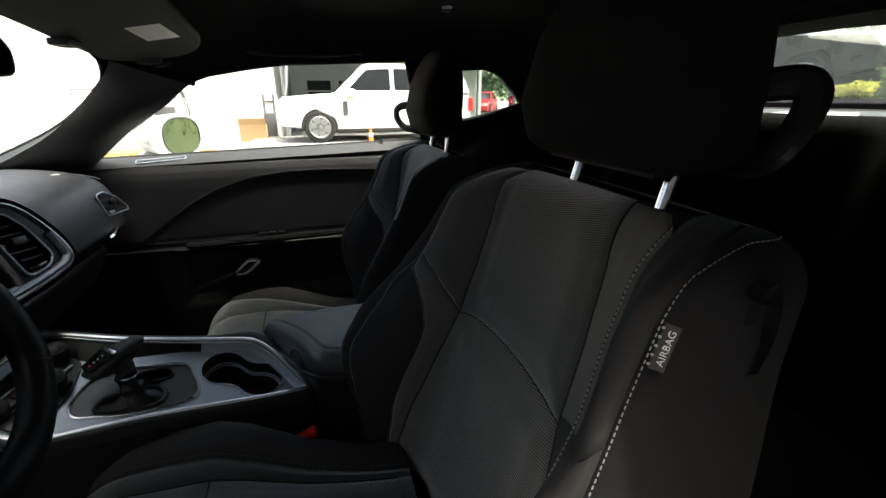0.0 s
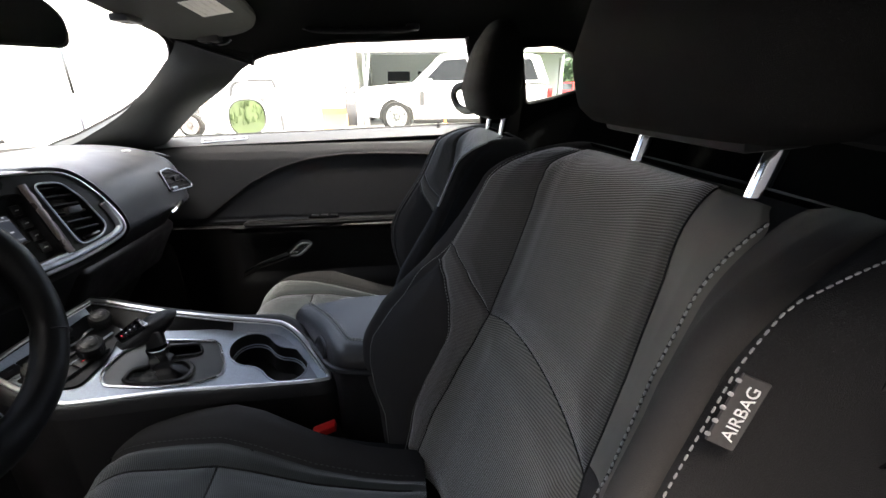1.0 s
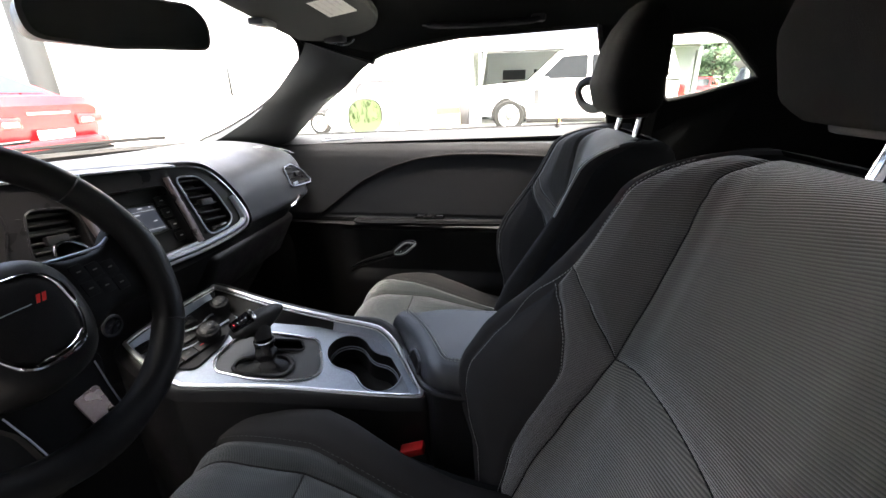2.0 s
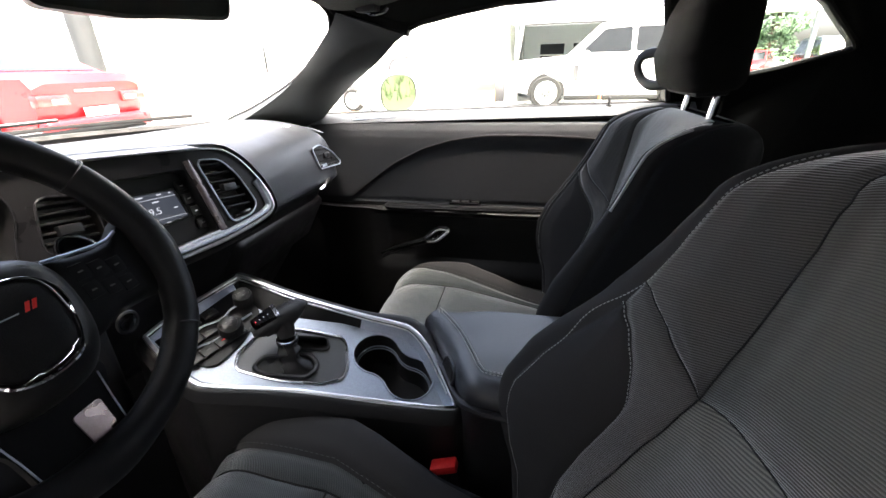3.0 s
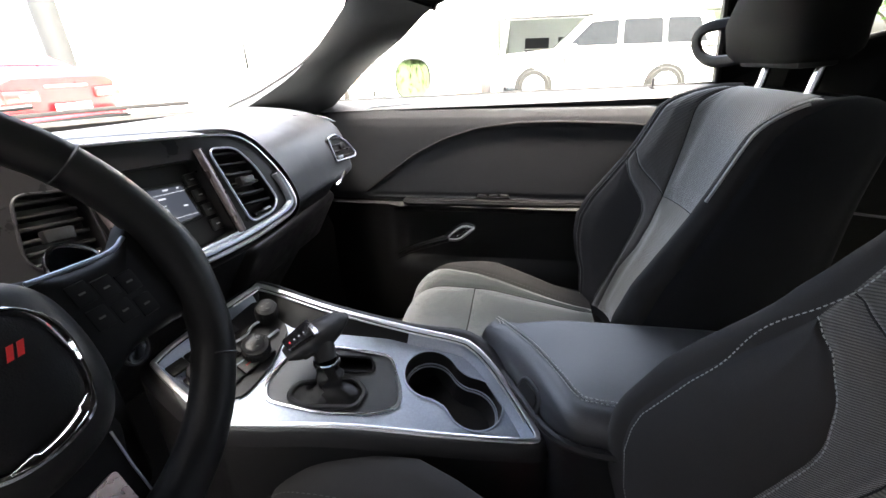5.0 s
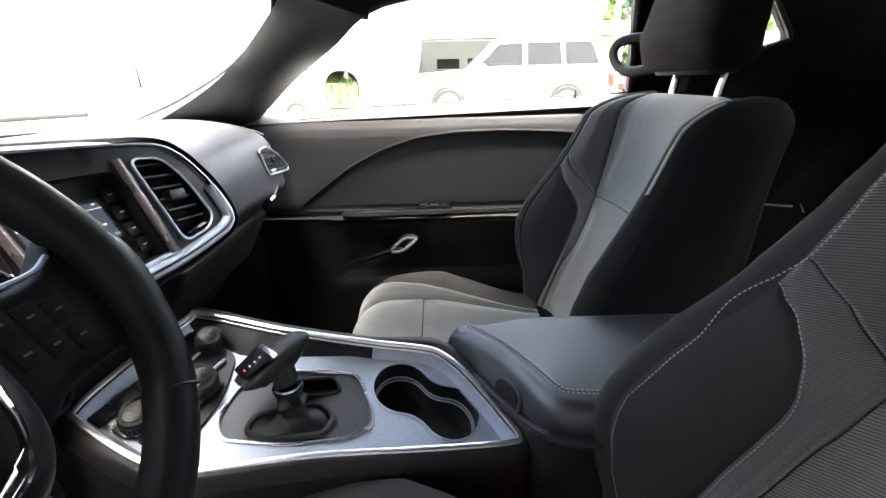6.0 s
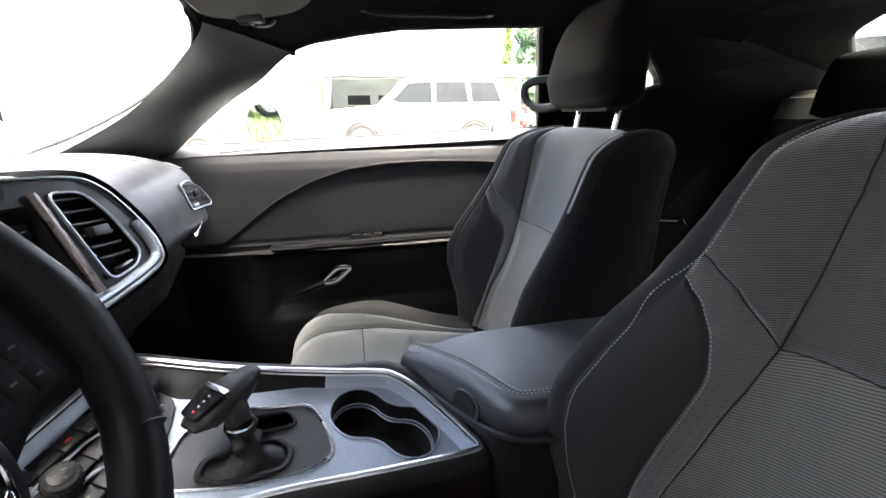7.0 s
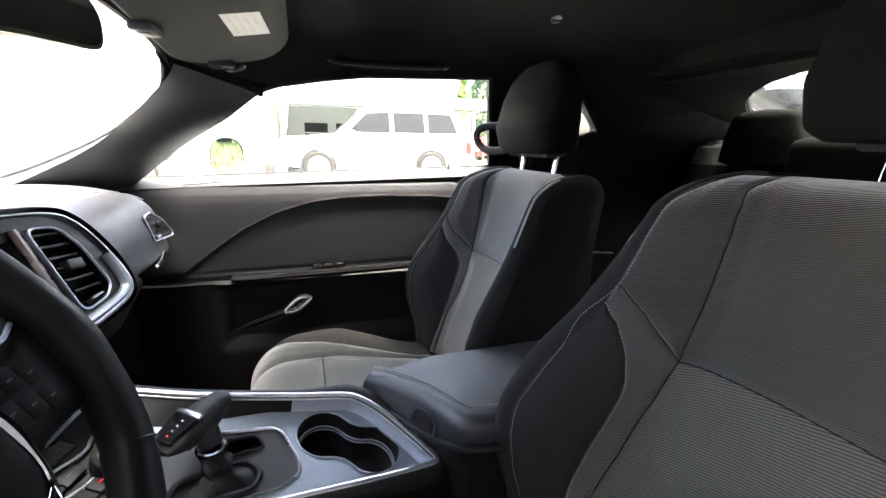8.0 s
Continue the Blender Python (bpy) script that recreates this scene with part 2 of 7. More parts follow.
def rounded(pts, r, n=5):
    """A polygon with its corners rounded."""
    out = []
    k = len(pts)
    for i in range(k):
        a, p, b = (Vector(pts[(i + s) % k]) for s in (-1, 0, 1))
        ra = min(r, (a - p).length * 0.45, (b - p).length * 0.45)
        s, e = p + (a - p).normalized() * ra, p + (b - p).normalized() * ra
        for j in range(n + 1):
            f = j / n
            out.append((1 - f) ** 2 * s + 2 * f * (1 - f) * p + f * f * e)
    return out


def plate(loops, place, depth, bm=None, bevel=0.0):
    """A flat sheet with holes: loops of 2D points (the outline first), laid by place(u, v, h), from h = 0 down to -depth."""
    bm = bm or bmesh.new()
    b2 = bmesh.new()
    edges = []
    for lp in loops:
        vs = [b2.verts.new((p[0], p[1], 0)) for p in lp]
        edges += [b2.edges.new((vs[i], vs[(i + 1) % len(vs)])) for i in range(len(vs))]
    bmesh.ops.triangle_fill(b2, use_beauty=True, use_dissolve=False, edges=edges)
    top = {v: bm.verts.new(place(v.co.x, v.co.y, 0)) for v in b2.verts}
    low = {v: bm.verts.new(place(v.co.x, v.co.y, -depth)) for v in b2.verts}
    for f in b2.faces:
        bm.faces.new([top[v] for v in f.verts])
        bm.faces.new([low[v] for v in reversed(f.verts)])
    for e in b2.edges:
        if len(e.link_faces) == 1:
            a, b = e.verts
            bm.faces.new([top[a], top[b], low[b], low[a]])
    b2.free()
    return bm


def smooth01(x):
    x = min(max(x, 0.0), 1.0)
    return x * x * (3 - 2 * x)


def table(x, xs, ys):
    return float(np.interp(x, xs, ys))


def disc(c, axis, r, h, n=28, bevel=0.0, bm=None):
    """A round pin whose base centre is c, standing along axis."""
    bm = bm or bmesh.new()
    q = Vector(axis).to_track_quat("Z", "Y").to_matrix().to_4x4()
    m = Matrix.Translation(c) @ q
    prof = [(r, 0), (r, h - bevel), (r - bevel * 0.3, h - bevel * 0.3), (r - bevel, h)] if bevel else [(r, 0), (r, h)]
    rings = [[bm.verts.new(m @ V(a * math.cos(2 * math.pi * j / n), a * math.sin(2 * math.pi * j / n), z)) for j in range(n)] for a, z in prof]
    for a, b in zip(rings, rings[1:]):
        for j in range(n):
            bm.faces.new([a[j], a[(j + 1) % n], b[(j + 1) % n], b[j]])
    bm.faces.new(rings[-1])
    bm.faces.new(rings[0][::-1])
    return bm


def stitches(line, step=0.0075, length=0.0048, r=0.0009, bm=None):
    """A row of thread dashes along a line of points."""
    bm = bm or bmesh.new()
    pts = [Vector(p) for p in line]
    d, nxt, here = 0.0, 0.0, []
    for a, b in zip(pts, pts[1:]):
        seg = (b - a).length
        while nxt < d + seg and seg > 1e-9:
            p = a + (b - a) * ((nxt - d) / seg)
            t = (b - a).normalized()
            tube([p, p + t * length * 0.5, p + t * length], [r * 0.7, r, r * 0.7], 5, bm=bm)
            nxt += step
        d += seg
    return bm


def words(text, size, m, material, parent, name="lettering", depth=0.0003):
    """Raised lettering, laid by the matrix m (x along the line, z out of the face)."""
    c = bpy.data.curves.new(name, "FONT")
    c.body, c.size, c.extrude, c.align_x, c.align_y = text, size, depth, "CENTER", "CENTER"
    ob = new(name, c)
    me = bpy.data.meshes.new_from_object(ob)
    bpy.data.objects.remove(ob)
    me.transform(Matrix.Translation(-world_loc(parent)) @ m)
    me.materials.clear()
    me.materials.append(material)
    ob = new(name, me)
    ob.parent = parent
    return ob


def frame3(o, ex, ez):
    """A matrix with its x axis along ex and its z axis near ez."""
    x = Vector(ex).normalized()
    y = Vector(ez).cross(x).normalized()
    z = x.cross(y)
    return Matrix(((x.x, y.x, z.x, o[0]), (x.y, y.y, z.y, o[1]), (x.z, y.z, z.z, o[2]), (0, 0, 0, 1)))


# ---- car shell: pillars, roof, glass, floor ----
def window_y(x, z):
    """The leaning plane of the side windows."""
    return 1.4077 + 0.02526 * x - 0.668 * z


RAIL_X = [-0.46, -0.41, -0.33, -0.243, -0.171, 0.0, 0.34, 0.60, 0.78, 1.0, 1.3]
RAIL_Y = [0.595, 0.597, 0.607, 0.612, 0.603, 0.592, 0.590, 0.595, 0.600, 0.58, 0.56]
RAIL_Z = [1.190, 1.228, 1.203, 1.184, 1.203, 1.225, 1.238, 1.236, 1.225, 1.20, 1.11]


def roof_mid(x):
    if x < 0.15:
        return 1.365 - 0.085 * ((0.15 - x) / 0.6) ** 2
    return 1.365 - 0.10 * max(0, (x - 0.35) / 0.65) ** 2


def headliner(u, v):
    x = -0.41 + 1.33 * u
    s = 2 * v - 1
    x0 = x - 0.012 * max(0.0, (abs(s) - 0.78) / 0.22) ** 2 * (1 - u) ** 8
    ye, ze = table(x0, RAIL_X, RAIL_Y), table(x0, RAIL_X, RAIL_Z)
    z = ze + (roof_mid(x) - ze) * (1 - abs(s) ** 4.5)
    return V(x - 0.05 * (1 - s * s) * (1 - u) ** 3 - 0.012 * max(0.0, (abs(s) - 0.78) / 0.22) ** 2 * (1 - u) ** 8, ye * s, z)


def lined(f, nu, nv, up):
    """A sheet over f(u, v) with a second skin set higher by up."""
    bm = grid(f, nu, nv)
    return grid(lambda u, v: f(u, v) + V(0, 0, up), nu, nv, bm=bm)


solo("ceiling", lined(headliner, 70, 48, 0.03), LINER, "dark woven cloth headliner, colour deepened for the unlit roof", "headliner", "structure")


def roof_skin(u, v):
    p = headliner(u, v)
    return V(p.x * 1.02, p.y * 1.08, p.z + 0.05 - 0.01 * abs(2 * v - 1))


solo("roof", thick(grid(roof_skin, 30, 24), 0.01), WHITEPAINT, "white painted outer roof panel", "roof", "structure")

WIN_EDGE = catmull([(-0.660, 0.775, 0.93), (-0.592, 0.749, 0.965), (-0.441, 0.679, 1.074), (-0.33, 0.640, 1.135), (-0.243, 0.612, 1.182)], 30)
SHIELD_EDGE = catmull([(-0.90, 0.600, 0.915), (-0.805, 0.615, 0.968), (-0.708, 0.608, 1.003), (-0.575, 0.603, 1.066), (-0.491, 0.600, 1.128), (-0.431, 0.598, 1.190), (-0.411, 0.596, 1.226)], 30)


def pillar(side):
    def f(u, v):
        i = min(int(u * 29), 28)
        fr = u * 29 - i
        a = WIN_EDGE[i].lerp(WIN_EDGE[i + 1], fr)
        b = SHIELD_EDGE[i].lerp(SHIELD_EDGE[i + 1], fr)
        p = a.lerp(b, v)
        bulge = 0.026 * math.sin(math.pi * v) * (1 - 0.35 * u) * (1 - smooth01((u - 0.72) / 0.28))
        return V(p.x + 0.5 * bulge, (p.y - 0.85 * bulge) * side, p.z + 0.1 * bulge)
    bm = thick(grid(f, 40, 14), 0.025)
    return bm


for side, tag in ((1, "a_pillar"), (-1, "a_pillar")):
    solo(tag, pillar(side), TRIM, "black grained plastic windscreen pillar trim", "pillar trim", "structure")


def corner(side):
    """The soft headliner web that rounds the upper corner of the windscreen."""
    top, low = [headliner(0, 0.5 + 0.5 * k) + V(-0.004, 0, -0.002) for k in np.linspace(0.91, 0.995, 8)], SHIELD_EDGE[23:]
    rim = top + [V(p.x - 0.002, p.y, p.z) for p in reversed(low)]
    n = len(rim)
    arc = [(1 - f) ** 2 * rim[0] + 2 * f * (1 - f) * (top[-1] * 0.90 + (rim[0] + rim[-1]) * 0.05) + f * f * rim[-1] for f in np.linspace(0, 1, n)]

    def f(u, v):
        i = int(round(u * (n - 1)))
        p = rim[i].lerp(arc[i], v)
        return V(p.x - 0.006 * v, p.y * side, p.z)
    return thick(grid(f, n - 1, 5), 0.012)


for side in (1, -1):
    solo("trim", corner(side), LINER, "dark cloth web in the upper windscreen corner", "trim", "structure")

for side in (1, -1):
    joint = catmull([(-0.235, side * 0.618, 1.186), (-0.30, side * 0.612, 1.205), (-0.36, side * 0.606, 1.222), (-0.416, side * 0.600, 1.232)], 14)
    solo("trim", tube(joint, 0.021, 10), LINER, "dark cloth joint of pillar and headliner", "trim", "structure")

for side in (1, -1):
    solo("trim", tube([V(p.x - 0.004, side * (p.y + 0.004), p.z) for p in SHIELD_EDGE], 0.005, 6), RUBBER, "black rubber edge of the windscreen", "seal", "structure")

# side glass seal along the passenger window
seal = [V(p.x, p.y + 0.004, p.z) for p in WIN_EDGE[3:]] + [V(table(s, RAIL_X, RAIL_X), window_y(s, table(s, RAIL_X, RAIL_Z)), table(s, RAIL_X, RAIL_Z)) for s in (-0.2, -0.1, 0.0, 0.1, 0.2, 0.3, 0.34)]
solo("trim", tube(seal, 0.006, 6), RUBBER, "black rubber seal round the side window", "seal", "structure")


def side_wall(side):
    """Trim behind the doors with the small rear side window cut through it."""
    def put(x, z, h):
        return V(x, side * (window_y(x, max(z, 0.99)) + 0.012 + h), z)
    outer = [(0.345, 1.245), (0.43, 0.985), (0.455, 0.90), (0.455, 0.22), (1.86, 0.22), (1.86, 1.08), (1.25, 1.20), (1.02, 1.235), (0.85, 1.25), (0.6, 1.25)]
    hole = rounded([(0.505, 1.215), (0.56, 1.055), (0.64, 1.072), (0.775, 1.110), (0.765, 1.125), (0.66, 1.205), (0.60, 1.222)], 0.02)
    return plate([outer, hole], put, -0.03)


for side in (1, -1):
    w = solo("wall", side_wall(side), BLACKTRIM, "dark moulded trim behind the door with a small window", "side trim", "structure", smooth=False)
    w.name = "wall_passenger" if side > 0 else "wall_driver"
    ring = rounded([(0.505, 1.215), (0.56, 1.055), (0.64, 1.072), (0.775, 1.110), (0.765, 1.125), (0.66, 1.205), (0.60, 1.222)], 0.02)
    loop = [V(p[0], side * (window_y(p[0], p[1]) + 0.008), p[1]) for p in ring]
    frame_ob = solo("window_quarter", tube(loop, 0.006, 6, closed=True), RUBBER, "small rear side window with a black seal", "window", "structure")
    pane = part("pane", plate([ring], lambda x, z, h: V(x, side * (window_y(x, z) + 0.03 + h), z), 0.004), TINTED, frame_ob)

# rear: parcel shelf, rear window, its frame
REAR_OUT = [(-0.62, 0.86), (0.62, 0.86), (0.70, 1.80), (-0.70, 1.80)]


def rear_z(x):
    return 1.292 - 0.215 * (x - 0.86)


rear_half = [(0.20, 0.968), (0.32, 1.012), (0.40, 1.064), (0.47, 1.128), (0.54, 1.24), (0.57, 1.36), (0.60, 1.72)]
rear_hole = rounded(rear_half + [(-a, b) for a, b in reversed(rear_half)], 0.03, 4)
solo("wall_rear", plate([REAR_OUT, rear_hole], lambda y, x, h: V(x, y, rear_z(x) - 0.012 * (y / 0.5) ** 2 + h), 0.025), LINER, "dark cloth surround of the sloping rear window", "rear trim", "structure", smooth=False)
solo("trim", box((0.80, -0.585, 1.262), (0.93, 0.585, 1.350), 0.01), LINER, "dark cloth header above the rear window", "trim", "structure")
rw = solo("window_rear", tube([V(p[1], p[0], rear_z(p[1]) - 0.012 * (p[0] / 0.5) ** 2 - 0.01) for p in rear_hole], 0.009, 6, closed=True), RUBBER, "sloping rear window with a black edge", "window", "structure")
pane = part("pane", plate([rear_hole], lambda y, x, h: V(x, y, rear_z(x) + 0.004 + h), 0.004), TINTED, rw)
SHELF = grained("shelf_cloth", (0.022, 0.024, 0.027), 0.55, cell=600)
solo("parcel_shelf", box((1.22, -0.70, 1.05), (1.80, 0.70, 1.085), 0.01), SHELF, "dark grey shelf under the rear window", "shelf", "structure")
solo("floor", box((-1.35, -0.72, 0.20), (1.84, 0.78, 0.26), 0.01), CARPET, "black carpet on the car floor", "floor", "structure")
solo("firewall", box((-1.40, -0.78, 0.2), (-1.30, 0.80, 0.94), 0.01), CARPET, "black front wall of the foot space", "wall", "structure")
solo("rear_bulkhead", box((1.80, -0.78, 0.2), (1.86, 0.78, 1.12), 0.01), CARPET, "black wall behind the rear seat", "wall", "structure")
solo("kick_panel", box((-1.32, 0.70, 0.24), (-0.60, 0.80, 0.93), 0.01), PLASTIC, "black side panel of the foot space", "side trim", "structure")
solo("kick_panel", box((-1.32, -0.80, 0.24), (-0.66, -0.70, 0.93), 0.01), PLASTIC, "black side panel of the foot space", "side trim", "structure")
solo("door_sill", box((-0.70, -0.80, 0.24), (0.50, -0.70, 0.36), 0.02), PLASTIC, "black plastic door sill", "door sill", "structure")


sheet = solo("paper_sheet", plate([rounded([(1.30, -0.02), (1.42, 0.05), (1.34, 0.20), (1.22, 0.13)], 0.006, 2)], lambda x, y, h: V(x, y, 1.0870 + 0.004 * math.sin(14 * y) + h), 0.0006), PAPER, "white paper sheet lying on the rear shelf", "paper sheet")


# windscreen
def base_x(y):
    return -1.13 + 0.92 * y * y


def shield(u, v):
    y = (2 * v - 1) * 0.60
    p = V(base_x(y), y * 1.02, 0.955)
    q = headliner(0, 0.5 + y / 1.2)
    q = V(q.x - 0.005, y, q.z)
    r = p.lerp(q, u)
    bow = 0.035 * math.sin(math.pi * u)
    return V(r.x - bow * 0.4, r.y, r.z + bow)


ws = solo("windshield", thick(grid(shield, 14, 24), 0.004), CLEAR, "clear curved windscreen glass", "windscreen", "structure")
ws.visible_shadow = False
solo("trim", tube([shield(0, k / 24) + V(0.01, 0, 0.004) for k in range(25)], 0.010, 6), RUBBER, "black rubber strip at the foot of the windscreen", "seal", "structure")
solo("trim", tube([shield(1, k / 24) + V(0.006, 0, -0.004) for k in range(25)], 0.009, 6), RUBBER, "black edge strip at the top of the windscreen", "seal", "structure")

# cowl and bonnet in front of the glass
solo("cowl", thick(grid(lambda u, v: V(base_x((2 * v - 1) * 0.62) - 0.02 - 0.22 * u, (2 * v - 1) * (0.66 + 0.05 * u), 0.935 - 0.02 * u), 4, 20), 0.02), PLASTIC, "black plastic cowl below the windscreen", "cowl", "structure")
solo("bonnet", thick(grid(lambda u, v: V(-1.32 - 1.25 * u - 0.1 * (1 - (2 * v - 1) ** 2), (2 * v - 1) * (0.80 - 0.05 * u), 0.90 - 0.09 * u * u - 0.05 * (2 * v - 1) ** 4), 16, 16), 0.02), WHITEPAINT, "white painted bonnet", "bonnet", "structure")


def wiper(y0, y1):
    w = thing("windscreen_wiper", (base_x(y0) - 0.03, y0, 0.94), "black windscreen wiper lying along the glass", "wiper", "wipers")
    pts = catmull([(base_x(y) - 0.0 + 0.07, y, 0.992 + 0.008 * math.sin(3 * y)) for y in np.linspace(y0, y1, 7)], 24)
    part("blade", tube([p - V(0, 0, 0.010) for p in pts], 0.0035, 6, flat=1.6), RUBBER, w)
    arm = catmull([(base_x(y0) - 0.05, y0, 0.95), (base_x(y0) + 0.03, y0 + 0.03, 1.0), (base_x(y0 + (y1 - y0) * 0.5) + 0.065, y0 + (y1 - y0) * 0.5, 1.012)], 16)
    part("arm", tube([p - V(0, 0, 0.008) for p in arm], 0.0045, 6), PLASTIC, w)


wiper(-0.45, 0.12)
wiper(0.05, 0.50)


def inset2(loop, d):
    """The closed outline moved inwards by d."""
    m = Vector((sum(p[0] for p in loop) / len(loop), sum(p[1] for p in loop) / len(loop)))
    out = []
    for i, p in enumerate(loop):
        t = (Vector(loop[(i + 1) % len(loop)]) - Vector(loop[i - 1])).normalized()
        w = Vector((-t.y, t.x))
        w = w if w.dot(m - Vector(p)) > 0 else -w
        out.append(tuple(Vector(p) + w * d))
    return out


# ---- passenger door ----
ARCH_X = [-0.50, -0.467, -0.40, -0.331, -0.24, -0.147, -0.04, 0.071, 0.2, 0.287, 0.52]
ARCH_Z = [0.70, 0.728, 0.778, 0.828, 0.872, 0.899, 0.911, 0.913, 0.908, 0.901, 0.885]
door = thing("car_door", (0.0, 0.75, 0.30), "closed passenger door with grained black panel and arched insert", "car door")


def door_skin(u, v):
    x = -0.625 + 1.10 * u
    z = 0.28 + (0.962 - 0.28) * v
    y = table(z, [0.28, 0.45, 0.60, 0.69, 0.72, 0.88, 0.905, 0.925, 0.945, 0.956, 0.962], [0.725, 0.712, 0.712, 0.700, 0.688, 0.700, 0.703, 0.708, 0.717, 0.729, 0.742])
    arch = table(x, ARCH_X, ARCH_Z)
    d = arch - z
    if x > -0.49:
        y += 0.007 * smooth01(d / 0.010) * smooth01((z - 0.705) / 0.01) * smooth01((x + 0.49) / 0.03)
    y += 0.030 * smooth01((0.69 - z) / 0.02) * smooth01((z - 0.47) / 0.04) * smooth01((x + 0.42) / 0.05)
    return V(x, y + 0.02 * max(0, (-0.45 - x) / 0.2) ** 2, z)


ZS = (0.694 - 0.28) / (0.962 - 0.28)
part("door_panel", thick(grid(lambda u, v: door_skin(u, ZS + (1 - ZS) * v), 110, 64), 0.02), DOORSKIN, door, "grained black upper door panel")
# Black plastic, with the shadow below the armrest also put into the colour.
part("door_lower", thick(grid(lambda u, v: door_skin(u, ZS * v), 90, 50), 0.02), CONSKIN, door, "hard black lower door moulding, its colour also holding the armrest's shade")


def door_cap(u, v):
    """The soft sill under the window."""
    x = -0.60 + 1.09 * u
    a = math.pi * 0.5 * v
    zt = 0.966 + 0.026 * (x + 0.566) / 0.95
    return V(x, 0.716 + 0.050 * v, zt - 0.024 + 0.026 * math.sin(a))


part("window_sill", thick(grid(door_cap, 50, 10), 0.015), DOORSKIN, door, "soft black sill below the window")
part("body", box((-0.62, 0.76, 0.28), (0.47, 0.86, 0.955), 0.02), WHITEPAINT, door, "white painted outer door skin")
arch_line = [V(x, 0.7035 - 0.0135 * max(0, 0.90 - table(x, ARCH_X, ARCH_Z)) / 0.18, table(x, ARCH_X, ARCH_Z) + 0.001) for x in np.linspace(-0.475, 0.46, 50)]
part("piping", tube(arch_line, 0.0035, 6), PLASTIC, door)
arm = catmull([(-0.352, 0.700, 0.697), (-0.335, 0.676, 0.699), (-0.20, 0.668, 0.702), (0.0, 0.664, 0.705), (0.25, 0.668, 0.708), (0.45, 0.675, 0.710)], 40)
part("armrest", tube(arm, [0.010] + [0.0165] * 39, 10, flat=0.6), BANK, door, "slim padded arm rest ledge")
part("armrest_piping", tube([p + V(0, -0.0125, 0.0075) for p in arm[2:]], 0.0014, 6), CONSKIN, door)
# Added dark tube: hides the seam's bright edge, stands for a soft dark transition.
part("seam_shade_strip", tube([door_skin(u, ZS) + V(0, 0.002, 0.0) for u in np.linspace(0.03, 0.235, 24)], 0.0062, 8), BANK, door, "dark strip added over the moulding seam for its soft shade")
sw = part("window_switch", box((-0.155, 0.668, 0.7135), (-0.060, 0.690, 0.720), 0.002), GLOSS, door, "small black window switch")
for k in range(3):
    part("button", box((-0.148 + 0.030 * k, 0.671, 0.719), (-0.126 + 0.030 * k, 0.686, 0.7235), 0.0015), PLASTIC, sw)
# pull handle: chrome loop over a dark scoop
hp = rounded([(-0.245, 0.588), (-0.195, 0.632), (-0.158, 0.628), (-0.205, 0.586)], 0.016, 6)
handle = part("door_handle", tube([V(p[0], 0.682, p[1]) for p in hp], 0.0066, 8, closed=True, flat=1.5), CHROME, door, "chrome pull loop")
part("handle_cup", plate([hp], lambda x, z, h: V(x, 0.690 - h * -1, z), 0.004), PLASTIC, handle)
sc = catmull([(-0.395, 0.700, 0.523), (-0.34, 0.690, 0.553), (-0.29, 0.684, 0.572), (-0.235, 0.684, 0.590)], 20)
part("handle_base", tube(sc, [0.006 + 0.010 * i / 19 for i in range(20)], 8, flat=0.6), BANK, door, "dark tapering handle base")
part("handle_lip", tube([p + V(0, -0.010, -0.012) for p in sc], 0.0016, 6), DARKSATIN, door)
# demister slot near the front of the sill
def sill(x, y, h):
    return V(x, y, 0.966 + 0.026 * (x + 0.566) / 0.95 - 0.024 + 0.026 * math.sin(math.pi * 0.5 * min(1.0, (y - 0.716) / 0.05)) + h)


slot_in = rounded([(-0.460, 0.7265), (-0.330, 0.7335), (-0.330, 0.7395), (-0.460, 0.7335)], 0.003, 3)
vent = part("demister_vent", tube([sill(a, q, 0.0015) for a, q in inset2(slot_in, -0.002)], 0.0022, 6, closed=True), SATIN, door, "narrow grey-edged demister slot")
part("slot", plate([slot_in], lambda x, y, h: sill(x, y, h + 0.0022), 0.002), PLASTIC, vent)
lock = part("lock_pin", disc((0.278, 0.752, 0.985), (0, 0, 1), 0.0035, 0.024, 12, 0.001), PLASTIC, door, "thin black lock pin")
part("collar", disc((0.278, 0.752, 0.984), (0, 0, 1), 0.009, 0.005, 16, 0.001), PLASTIC, lock)
win2d = [(p.x, p.z) for p in WIN_EDGE[4:]] + [(-0.171, 1.203), (-0.1, 1.214), (-0.009, 1.225), (0.17, 1.233), (0.343, 1.237), (0.43, 0.982), (-0.566, 0.955)]
pane = part("window_glass", plate([win2d], lambda x, z, h: V(x, window_y(x, z) + 0.012 + h, z), 0.004), CLEAR, door, "clear door glass, wound up")
pane.visible_shadow = False
part("window_seal", tube([V(x, 0.762, 0.968 + 0.026 * (x + 0.566) / 0.95) for x in np.linspace(-0.56, 0.43, 12)], 0.004, 6), RUBBER, door)
part("rear_edge", tube([V(0.345, window_y(0.345, 1.237) + 0.01, 1.237), V(0.432, window_y(0.432, 0.98) + 0.01, 0.98)], 0.007, 6), RUBBER, door, "black edge of the door glass")

# door mirror outside
mir = thing("door_mirror", (-0.44, 0.80, 0.95), "white outside mirror on the passenger door", "door mirror")
C = V(-0.385, 0.945, 1.015)


MQ = frame3(C, (0.34, 0.94, 0.0), (0.94, -0.34, 0.0))


